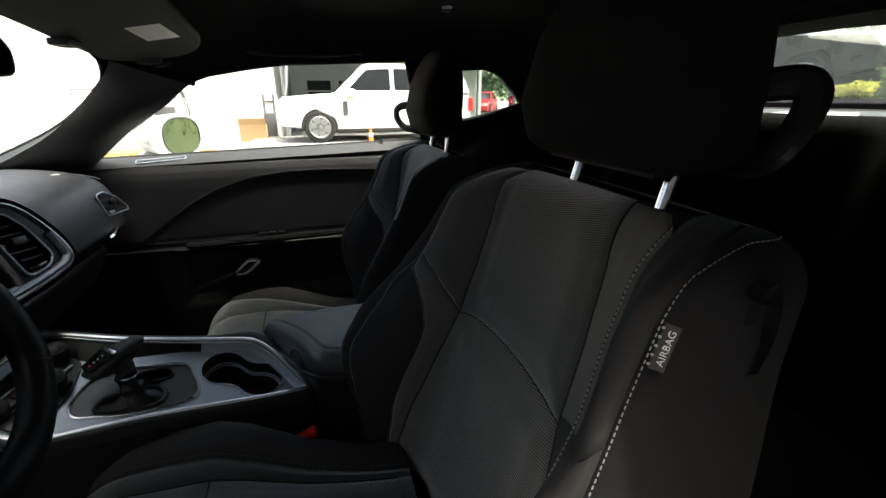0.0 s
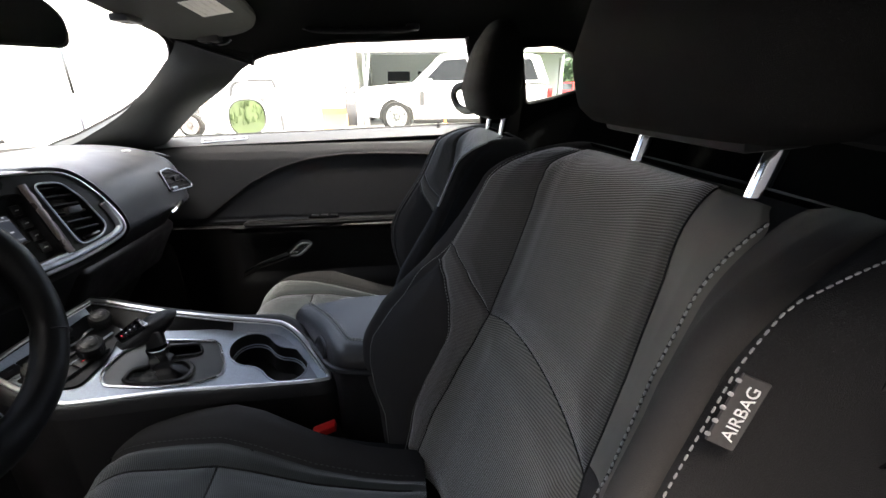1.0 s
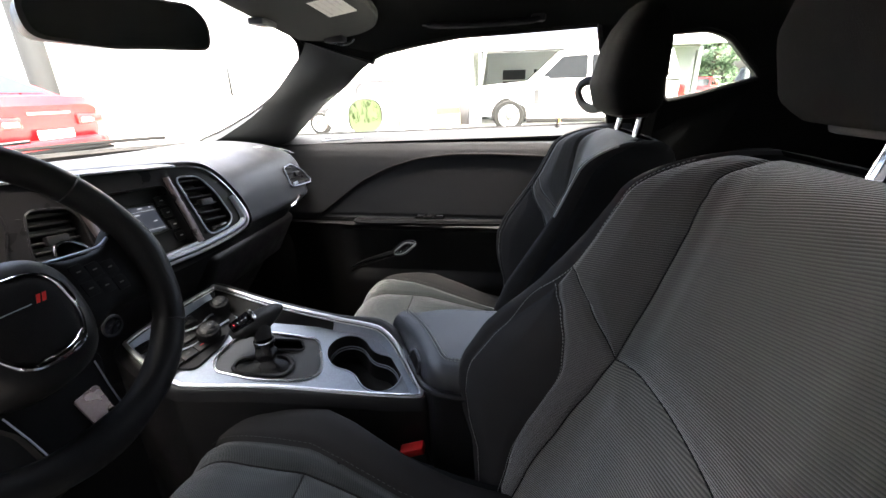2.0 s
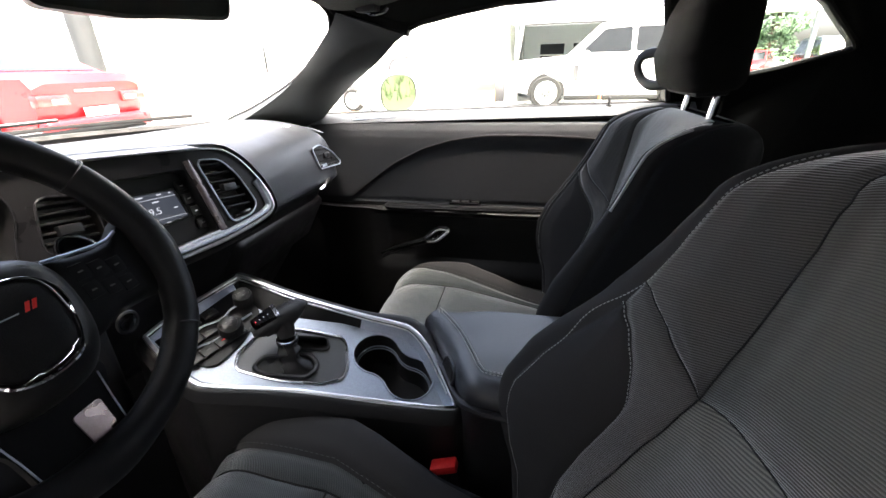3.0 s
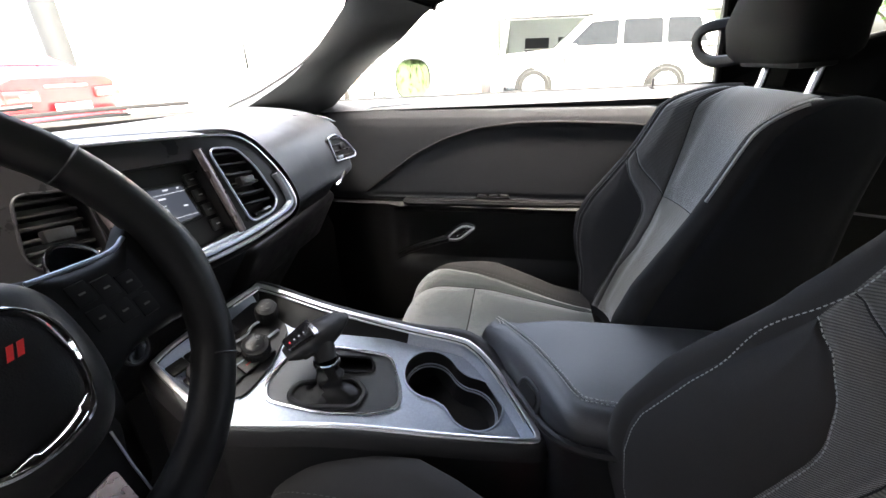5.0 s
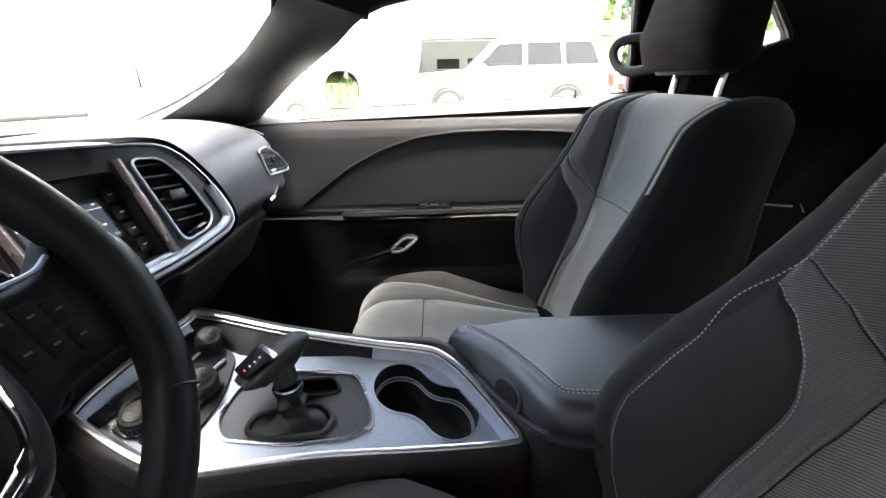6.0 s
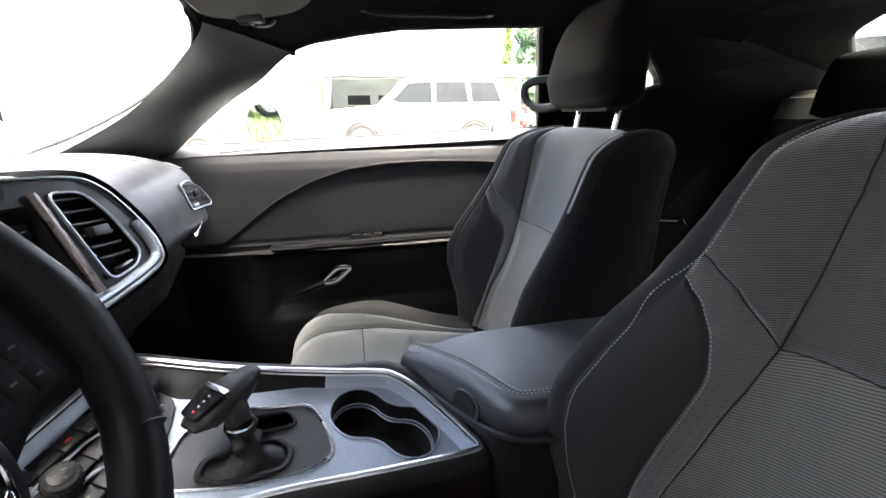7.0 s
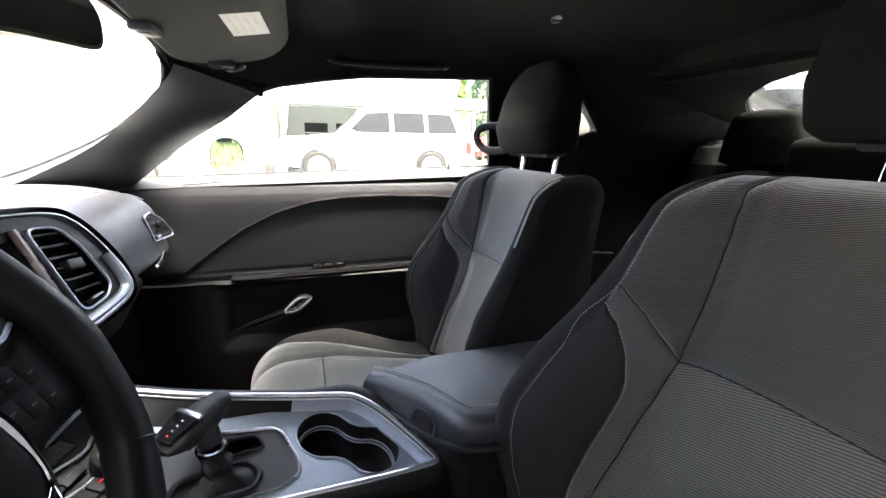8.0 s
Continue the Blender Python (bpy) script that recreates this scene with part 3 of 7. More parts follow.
def shell(u, v):
    a = 2 * math.pi * u
    ca, sa = math.cos(a), math.sin(a)
    w, h, d = table(v, [0, 0.12, 0.22, 0.5, 0.8, 0.93, 1], [0.098, 0.112, 0.117, 0.112, 0.085, 0.050, 0.0]), table(v, [0, 0.12, 0.22, 0.5, 0.8, 0.93, 1], [0.060, 0.070, 0.074, 0.070, 0.050, 0.028, 0.0]), table(v, [0, 0.12, 0.22, 0.5, 0.8, 0.93, 1], [0.004, 0.008, 0.0, -0.04, -0.08, -0.092, -0.095])
    return MQ @ V((1.0 if ca > 0 else 1.45 - 0.45 * abs(sa)) * w * math.copysign(abs(ca) ** 0.8, ca), h * math.copysign(abs(sa) ** 0.8, sa), d)


part("housing", grid(shell, 40, 24, wrap_u=True), WHITEPAINT, mir, "glossy white mirror housing")
oval = [(0.097 * math.copysign(abs(math.cos(t)) ** 0.8, math.cos(t)), 0.059 * math.copysign(abs(math.sin(t)) ** 0.8, math.sin(t))) for t in np.linspace(0, 2 * math.pi, 40, endpoint=False)]
face = [(lambda q: (q.x, q.y))(MQ.inverted() @ shell(k / 60, 0.02)) for k in range(60)]
part("housing_face", plate([face, [(a * 1.01, b * 1.01) for a, b in oval]], lambda a, b, h: MQ @ V(a, b, h + 0.0045), 0.003), WHITEPAINT, mir)
part("mirror_glass", plate([oval], lambda a, b, h: MQ @ V(a, b, h + 0.005), 0.003), MIRROR, mir, "oval mirror glass")
part("mirror_rim", tube([MQ @ V(a, b, 0.006) for a, b in oval], 0.0022, 6, closed=True), PLASTIC, mir)
part("foot", tube(catmull([(-0.50, 0.765, 0.935), (-0.48, 0.82, 0.940), (-0.455, 0.88, 0.962)], 10), [0.045] * 10, 10, flat=0.4), WHITEPAINT, mir)

# ---- things under the roof ----
visor = thing("sun_visor", (-0.29, 0.35, 1.27), "dark cloth sun visor folded up, with a paper label", "sun visor")


def visor_at(x, y, h):
    return V(x, y, 1.272 + (x + 0.245) * 0.16 - (y - 0.354) * 0.13 - (y - 0.2) ** 2 * 0.05 + h)


vis = rounded([(-0.40, 0.10), (-0.215, 0.09), (-0.175, 0.16), (-0.178, 0.46), (-0.215, 0.535), (-0.31, 0.540), (-0.385, 0.50)], 0.04, 6)
part("panel", plate([vis], lambda x, y, h: visor_at(x, y, h + 0.012), 0.02), VISORCLOTH, visor)
part("edge", tube([visor_at(p[0], p[1], 0.002) for p in vis], 0.010, 8, closed=True), VISORCLOTH, visor)
part("label", plate([[(-0.268, 0.302), (-0.205, 0.302), (-0.205, 0.396), (-0.268, 0.396)]], lambda x, y, h: visor_at(x + 0.1 * (y - 0.35), y, h - 0.0082), 0.001), PAPER, visor, "white paper warning label")
for k, (a, b) in enumerate(((0.31, 0.385), (0.31, 0.37), (0.31, 0.388), (0.31, 0.35))):
    part("print_bar", plate([[(-0.258 + 0.013 * k, a), (-0.254 + 0.013 * k, a), (-0.254 + 0.013 * k, b), (-0.258 + 0.013 * k, b)]], lambda x, y, h: visor_at(x + 0.1 * (y - 0.35), y, h - 0.0093), 0.0004), mat("pale_ink", (0.64, 0.63, 0.58), 0.8) if k == 0 else bpy.data.materials["pale_ink"], visor)
hinge = part("hinge", box((-0.335, 0.515, 1.215), (-0.285, 0.555, 1.240), 0.006), PLASTIC, visor, "black hinge with a bright clip")
part("clip", tube(catmull([(-0.318, 0.52, 1.224), (-0.300, 0.53, 1.212), (-0.278, 0.545, 1.216), (-0.266, 0.55, 1.226)], 14), 0.0045, 6), CHROME, hinge)
cl = part("inner_clip", box((-0.405, 0.30, 1.232), (-0.370, 0.36, 1.246), 0.004), DASH, visor, "grey visor clip")
part("slot", box((-0.395, 0.315, 1.2305), (-0.378, 0.335, 1.2325), 0.001), PLASTIC, cl)

grab = thing("grab_handle", (0.06, 0.55, 1.26), "dark folded grab handle on the roof rail", "grab handle")
gp = catmull([(-0.075, 0.575, 1.265), (-0.06, 0.555, 1.248), (0.06, 0.548, 1.245), (0.18, 0.555, 1.250), (0.195, 0.575, 1.268)], 30)
part("grip", tube(gp, 0.010, 8, flat=0.7), RUBBER, grab)
for x in (-0.075, 0.195):
    part("mount", box((x - 0.018, 0.555, 1.248), (x + 0.018, 0.60, 1.285), 0.006), PLASTIC, grab)

hook = thing("coat_hook", (0.41, 0.395, 1.345), "small round roof button with a bright ring", "coat hook")
part("ring", disc((0.41, 0.395, headliner((0.41 + 0.41) / 1.33, 0.5 + 0.395 / 1.18).z + 0.004), (0, 0, -1), 0.016, 0.0065, 24, 0.002), SILVER, hook)
part("core", disc((0.41, 0.395, headliner((0.41 + 0.41) / 1.33, 0.5 + 0.395 / 1.18).z - 0.004), (0, 0, -1), 0.010, 0.0035, 18, 0.001), PLASTIC, hook)

# rear-view mirror
rvm = thing("rear_view_mirror", (-0.43, 0.03, 1.20), "black rear-view mirror on the windscreen", "mirror")
MR = frame3((-0.425, 0.02, 1.203), (0.35, 0.93, 0.0), (0.93, -0.35, 0.06))
mo = rounded([(-0.125, -0.032), (-0.02, -0.040), (0.02, -0.036), (0.122, -0.034), (0.128, 0.010), (0.105, 0.036), (-0.105, 0.036), (-0.128, 0.010)], 0.02, 5)
part("housing", plate([mo], lambda a, b, h: MR @ V(a * (1 + h * 1.5), b * (1 + h * 3), h), 0.045), PLASTIC, rvm)
part("glass", plate([[(p[0] * 0.95, p[1] * 0.88) for p in mo]], lambda a, b, h: MR @ V(a, b, h + 0.003), 0.003), MIRROR, rvm, "mirror glass")
part("stalk", tube([MR @ V(0, 0, -0.03), (-0.50, 0.02, 1.225), (-0.56, 0.02, 1.235)], 0.012, 8), PLASTIC, rvm)

# ---- dashboard ----
dash = thing("dashboard", (-0.75, 0.0, 0.60), "soft black dashboard with a driver-angled centre stack", "dashboard")


def stack_x(y, z):
    """The plane of dials and centre stack, turned towards the driver."""
    return (-0.205232 + 0.227202 * y - 0.287481 * z) / 0.930448


def dash_profile(y):
    f = max(0.0, (abs(y) - 0.58) / 0.14)
    back = base_x(min(abs(y), 0.62)) - 0.02
    pts = [(back, 0.945), (-0.80 if back < -0.85 else back * 0.6 - 0.62 * 0.4, 0.968), (-0.66, 0.968), (-0.575, 0.955), (-0.515, 0.930), (-0.488, 0.885), (-0.478, 0.835), (-0.476, 0.812), (-0.488, 0.799), (-0.530, 0.772), (-0.580, 0.70), (-0.66, 0.58), (-0.76, 0.44)]
    drop = 0.045 * f ** 1.6
    mid = math.exp(-(y / 0.19) ** 4)
    out = [(x - 0.10 * f * f * (1 if i > 1 else 0.2) - (0.05 * mid if i > 3 else 0), z - drop * (1 if i < 7 else 0.3)) for i, (x, z) in enumerate(pts)]
    sunk = smooth01((0.05 - y) / 0.08)
    return [(x + (min(x, stack_x(y, z) - 0.045 - 0.05 * smooth01((-0.085 - y) / 0.05)) - x) * sunk if z > 0.78 else x, z) for x, z in out]


def dash_skin(u, v):
    y = -0.735 + 1.47 * u
    p = catmull([(x, y, z) for x, z in dash_profile(y)], 60)
    return p[min(int(round(v * 59)), 59)]


def dash_pad(u, v):
    """Round the pad: over its skin and back along its inner face."""
    w = v * 82
    return dash_skin(u, w / 59) if w <= 40.5 else dash_skin(u, (81 - w) / 59) - V(0.012, 0, 0.010)


part("pad", grid(dash_pad, 80, 82, wrap_v=True), DASH, dash, "grained soft dash pad")
part("knee_panel", thick(grid(lambda u, v: dash_skin(u, (40 + 19 * v) / 59), 80, 19), 0.01), CONSKIN, dash, "black lower dash panel")
# pale end caps by the door
part("end_cap", tube(catmull([(-0.575, 0.52, 0.9585), (-0.588, 0.58, 0.9500), (-0.583, 0.619, 0.9435), (-0.560, 0.650, 0.9330), (-0.536, 0.669, 0.922)], 24), [0.004, 0.007, 0.009, 0.010] + [0.011] * 14 + [0.010, 0.009, 0.008, 0.006, 0.004, 0.002], 8, flat=0.45), GREYTRIM, dash, "pale grey dash end trim")
# glove box line and its chrome latch
part("glovebox_lid", box((-0.60, 0.235, 0.60), (-0.524, 0.64, 0.755), 0.02, 3, Matrix.Translation((-0.585, 0, 0.67)) @ Matrix.Rotation(radians(30), 4, "Y") @ Matrix.Translation((0.53, 0, -0.68))), PLASTIC, dash, "black glove box lid")
part("latch", tube([V(-0.474, 0.487, 0.797), V(-0.468, 0.505, 0.804), V(-0.472, 0.545, 0.815)], 0.0035, 6, flat=1.4), CHROME, dash, "thin bright accent strip")

# side air vent
SV = frame3((-0.4835, 0.560, 0.875), (0.03, 1.0, 0.0), (1.0, -0.03, 0.20))
sv_out = rounded([(-0.055, 0.030), (-0.015, 0.033), (0.035, 0.008), (0.070, -0.028), (0.064, -0.036), (-0.045, -0.028)], 0.010, 5)
side_vent = part("side_vent", tube([SV @ V(a, b, 0.003) for a, b in sv_out], 0.0020, 8, closed=True), SATIN, dash, "air vent in a thin satin surround")
part("cavity", plate([sv_out], lambda a, b, h: SV @ V(a, b, h + 0.0015), 0.004), PLASTIC, side_vent)
for k, (a0, a1) in enumerate(((-0.046, 0.058), (-0.048, 0.046), (-0.049, 0.030), (-0.050, 0.008))):
    b = -0.024 + 0.0150 * k
    part("slat", box((a0, b - 0.0026, -0.002), (a1, b + 0.0026, 0.0045), 0.0012, 1, SV @ Matrix.Rotation(radians(-4), 4, "Z")), DARKSATIN, side_vent)
part("tab", box((-0.012, -0.006, 0.002), (0.014, 0.010, 0.009), 0.003, 2, SV), DARKSATIN, side_vent)
part("thumbwheel", box((-0.036, -0.026, 0.002), (-0.012, -0.018, 0.008), 0.002, 2, SV), SATIN, side_vent)

# centre stack
def stack(y, z, h):
    return V(stack_x(y, z) + 0.930 * h, y - 0.227 * h, z + 0.287 * h)


bez2 = [(p.x, p.y) for p in catmull([(a, b, 0) for a, b in ((-0.548, 0.90), (-0.535, 0.955), (-0.49, 0.990), (-0.40, 1.000), (-0.30, 1.000), (-0.20, 0.998), (-0.11, 0.995), (-0.03, 0.990), (0.06, 0.983), (0.145, 0.974), (0.180, 0.954), (0.203, 0.917), (0.215, 0.880), (0.215, 0.846), (0.200, 0.828), (0.165, 0.818), (0.084, 0.809), (0.0, 0.808), (-0.10, 0.812), (-0.20, 0.812), (-0.30, 0.812), (-0.40, 0.812), (-0.49, 0.820), (-0.535, 0.85))], 160, closed=True)]


def inset(loop, d):
    """The closed outline moved inwards by d."""
    k = len(loop)
    area = sum(loop[i - 1][0] * loop[i][1] - loop[i][0] * loop[i - 1][1] for i in range(k))
    out = []
    for i in range(k):
        t = (Vector(loop[(i + 1) % k]) - Vector(loop[i - 1])).normalized()
        out.append(tuple(Vector(loop[i]) + Vector((-t.y, t.x)) * (d if area > 0 else -d)))
    return out


vent_r = rounded([(0.102, 0.955), (0.146, 0.949), (0.166, 0.915), (0.178, 0.858), (0.160, 0.843), (0.113, 0.838)], 0.014, 5)
vent_l = rounded([(-0.122, 0.950), (-0.074, 0.943), (-0.066, 0.925), (-0.072, 0.866), (-0.125, 0.862), (-0.144, 0.885)], 0.014, 5)
head = rounded([(-0.047, 0.952), (0.079, 0.946), (0.083, 0.836), (-0.042, 0.828)], 0.008, 4)
dials2 = [(p.x, p.y) for p in catmull([(a, b, 0) for a, b in ((-0.52, 0.90), (-0.505, 0.95), (-0.44, 0.974), (-0.35, 0.977), (-0.25, 0.981), (-0.175, 0.979), (-0.150, 0.962), (-0.148, 0.935), (-0.163, 0.902), (-0.185, 0.858), (-0.24, 0.832), (-0.35, 0.830), (-0.46, 0.832), (-0.508, 0.85))], 72, closed=True)]
bezel = part("centre_bezel", plate([inset(bez2, 0.004), vent_r, vent_l, head, dials2], lambda y, z, h: stack(y, z, h + 0.004), 0.034), DARKSATIN, dash, "dark satin centre stack surround")
lip_out = inset(bez2, -0.016)
part("bezel_lip", grid(lambda u, v: (lambda p, q: stack(p[0] + (q[0] - p[0]) * v, p[1] + (q[1] - p[1]) * v, 0.013 - 0.004 * math.sin(math.pi * v) - 0.080 * v * v))(bez2[int(u * 160) % 160], lip_out[int(u * 160) % 160]), 160, 8, wrap_u=True), CONSKIN, dash, "soft black lip round the centre stack")
ring2 = inset(bez2, 0.007)
part("bezel_chrome", tube([stack(a, b, 0.009) for a, b in ring2], [0.0013 + 0.0022 * smooth01((0.90 - b) / 0.05) * smooth01((a + 0.12) / 0.1) for a, b in ring2], 8, closed=True), BRIGHT, bezel, "bright chrome line round the stack")
low = sorted([p for p in inset(bez2, 0.0165) if p[1] < 0.90 and p[0] > -0.10], key=lambda p: math.atan2(p[1] - 0.90, p[0] - 0.02))
part("bezel_foot", tube([stack(a, b, 0.007) for a, b in low], 0.0080, 8, flat=0.55), SATIN, bezel, "broad satin lower edge")
part("bezel_strip", tube([stack(0.0875, 0.957, 0.007), stack(0.0885, 0.890, 0.009), stack(0.0905, 0.833, 0.008)], 0.0080, 8, flat=0.5), BRONZE, bezel, "glossy dark bronze strip")
part("bezel_strip", tube([stack(-0.0595, 0.952, 0.007), stack(-0.0575, 0.890, 0.009), stack(-0.0555, 0.832, 0.008)], 0.0070, 8, flat=0.5), BRONZE, bezel, "glossy dark bronze strip")
part("radio_ledge", tube([stack(0.0905, 0.832, 0.006), stack(0.03, 0.829, 0.005), stack(-0.05, 0.824, 0.005)], 0.0036, 8), SATIN, bezel, "satin ledge under the radio")


def air_vent(loop, y0, y1, z0, z1, slant, n):
    v = part("air_vent", tube([stack(a, b, 0.007) for a, b in loop], 0.0017, 6, closed=True), SATIN if y0 > 0 else DARKSATIN, dash, "centre air vent with dark slats")
    part("cavity", plate([loop], lambda y, z, h: stack(y, z, h - 0.028), 0.003), PLASTIC, v)
    for k in range(n):
        z = z0 + (z1 - z0) * (k + 0.5) / n
        s = slant * (z1 - z) / (z1 - z0)
        m = frame3(stack((y0 + y1) / 2 + s, z, -0.008), (0.18, 1.0, -0.1), (0.95, -0.2, 0.45))
        w = (y1 - y0) / 2
        part("slat", box((-w, -0.0022, -0.008), (w, 0.0022, 0.010), 0.0012, 1, m), BANK, v)
    m = frame3(stack((y0 + y1) / 2 + slant * 0.5, (z0 + z1) / 2 - 0.004, 0.004), (0.18, 1.0, -0.1), (0.95, -0.2, 0.3))
    part("tab", box((-0.014, -0.007, -0.006), (0.014, 0.007, 0.007), 0.002, 2, m), PLASTIC, v)
    return v


av = air_vent(vent_r, 0.104, 0.156, 0.856, 0.950, 0.016, 6)
part("thumbwheel", box((-0.018, -0.004, -0.004), (0.018, 0.004, 0.005), 0.002, 2, frame3(stack(0.142, 0.848, 0.002), (0.2, 1, 0.05), (0.95, -0.2, 0.3))), GLOSS, av)
air_vent(vent_l, -0.136, -0.072, 0.870, 0.944, -0.004, 6)
# radio unit and screen
radio = part("radio", plate([head], lambda y, z, h: stack(y, z, h - 0.020), 0.01), DARKSATIN, dash, "black radio unit with a lit screen")
sc_out = rounded([(-0.043, 0.929), (0.057, 0.920), (0.061, 0.872), (-0.039, 0.867)], 0.003, 3)
part("screen_frame", tube([stack(a, b, -0.018) for a, b in sc_out], 0.0025, 6, closed=True), PLASTIC, radio)
part("screen", plate([sc_out], lambda y, z, h: stack(y, z, h - 0.0175), 0.001), SCREENGLOW, radio, "lit grey-blue radio screen")
SC = frame3(stack(0.010, 0.893, -0.0166), stack(0.05, 0.889, 0) - stack(-0.05, 0.891, 0), (0.93, -0.227, 0.287))
words("89.5", 0.0165, SC, TEXTGLOW, radio)


def screen_bar(y0, y1, z, hgt):
    return part("screen_bar", plate([[(y0, z), (y0 + 0.75 * (y1 - y0), z), (y0 + 0.75 * (y1 - y0), z + 0.7 * hgt), (y0, z + 0.7 * hgt)]] if hgt > 0.002 else [[(y0, z), (y1, z), (y1, z + hgt), (y0, z + hgt)]], lambda y, zz, h: stack(y, zz - 0.05 * y, h - 0.0162), 0.0004), TEXTGLOW, radio)


for y0, y1, z, hgt in ((-0.040, 0.056, 0.9135, 0.0008), (-0.038, 0.058, 0.880, 0.0008), (-0.02, -0.012, 0.918, 0.0032), (-0.004, 0.010, 0.918, 0.0032), (0.028, 0.038, 0.918, 0.003), (0.047, 0.051, 0.918, 0.003), (-0.034, -0.022, 0.9075, 0.0032),
                      (-0.008, 0.004, 0.9075, 0.0032), (0.016, 0.030, 0.9075, 0.0032), (0.044, 0.052, 0.893, 0.003), (-0.034, -0.022, 0.872, 0.003), (-0.006, 0.006, 0.872, 0.003), (0.022, 0.030, 0.872, 0.003), (0.042, 0.054, 0.873, 0.003)):
    screen_bar(y0, y1, z, hgt)
for k in range(4):
    z = 0.934 - 0.0225 * k
    b = part("radio_button", box((-0.009, -0.009, -0.003), (0.009, 0.009, 0.003), 0.002, 2, frame3(stack(0.071 + 0.0012 * k, z - 0.012, -0.016), (0.2, 1, 0), (0.93, -0.227, 0.287))), PLASTIC, radio)
    part("mark", box((-0.003, -0.0008, 0), (0.003, 0.0008, 0.0004), 0, 1, frame3(stack(0.071 + 0.0012 * k, z - 0.012, -0.0128), (0.2, 1, 0), (0.93, -0.227, 0.287))), WHITEINK, b)

# instrument cluster behind the wheel
part("binnacle", plate([inset(dials2, -0.006)], lambda y, z, h: stack(y, z, h - 0.075), 0.004), BANK, dash)
part("dial_well", grid(lambda u, v: (lambda p, q: stack(p[0] + (q[0] - p[0]) * v, p[1] + (q[1] - p[1]) * v, 0.006 - 0.08 * v))(dials2[int(u * 72) % 72], inset(dials2, 0.012)[int(u * 72) % 72]), 72, 6, wrap_u=True), PLASTIC, dash, "deep black well round the dials")
part("dial_well_edge", tube([stack(a, b, 0.005) for a, b in dials2], 0.0014, 6, closed=True), DARKSATIN, dash)
for y in (-0.435, -0.275):
    ring = part("gauge_ring", tube([V(-0.61, y + 0.072 * math.cos(t), 0.915 + 0.072 * math.sin(t)) for t in np.linspace(0, 2 * math.pi, 40, endpoint=False)], 0.005, 8, closed=True), CHROME, dash, "chrome-ringed dial")
    part("dial", disc((-0.635, y, 0.915), (1, 0, 0), 0.070, 0.006, 36), GLOSS, ring)
    for t in np.linspace(-0.7, math.pi + 0.7, 13):
        d = V(0, math.cos(t), math.sin(t))
        part("tick", tube([V(-0.627, y, 0.915) + d * 0.054, V(-0.627, y, 0.915) + d * 0.064], 0.0014, 5), WHITEINK, ring)

# ---- steering wheel ----
WC = V(-0.358, -0.312, 0.906)
WN = V(math.cos(radians(27)), -0.03, math.sin(radians(27))).normalized()
WM = frame3(WC, WN.cross(V(0, 0, 1)) * -1, WN)
wheel = thing("steering_wheel", WC, "black leather steering wheel with a bright-trimmed hub", "steering wheel")
if (WM @ V(1, 0, 0) - WC).y < 0:
    WM = frame3(WC, WN.cross(V(0, 0, 1)), WN)


def W(a, b, h=0.0):
    """A place on the wheel: a to the passenger side, b up, h towards the driver."""
    return WM @ V(a, b, h)


rim_pts = [W(0.172 * math.cos(t), 0.172 * math.sin(t) * (0.985 if math.sin(t) > -0.6 else 0.96), 0.004) for t in np.linspace(0, 2 * math.pi, 96, endpoint=False)]
rim = part("rim", tube(rim_pts, [0.0188 + 0.0028 * max(0, math.cos(4 * t)) ** 4 for t in np.linspace(0, 2 * math.pi, 96, endpoint=False)], 14, closed=True), WHEELSKIN, wheel, "thick grained leather rim")
for s in (-1, 1):
    for t in (0.62, -0.62):
        c = V(0.172 * math.cos(t) * s, 0.172 * math.sin(t), 0.004)
        q = WM @ Matrix.Translation(c) @ Matrix.Rotation(math.atan2(c.y, c.x), 4, "Z")
        part("seam", tube([q @ V(0.0190 * math.cos(k), 0, 0.0190 * math.sin(k)) for k in np.linspace(0, 2 * math.pi, 20, endpoint=False)], 0.0012, 5, closed=True), PLASTIC, rim)
hub2 = [(p.x, p.y - 0.022) for p in catmull([(0.0, 0.066, 0), (0.044, 0.062, 0), (0.066, 0.040, 0), (0.070, 0.0, 0), (0.062, -0.040, 0), (0.040, -0.066, 0), (0.0, -0.074, 0), (-0.040, -0.066, 0), (-0.062, -0.040, 0), (-0.070, 0.0, 0), (-0.066, 0.040, 0), (-0.044, 0.062, 0)], 72, closed=True)]


def pillow(loop, h0, h1, m, rings=8):
    """A domed pad over a closed outline."""
    def f(u, v):
        p = loop[int(u * len(loop)) % len(loop)]
        s = math.cos(v * math.pi / 2) ** 0.55
        return m @ V(p[0] * s, p[1] * s, h0 + (h1 - h0) * math.sin(v * math.pi / 2) ** 0.7)
    return grid(f, len(loop), rings, wrap_u=True)


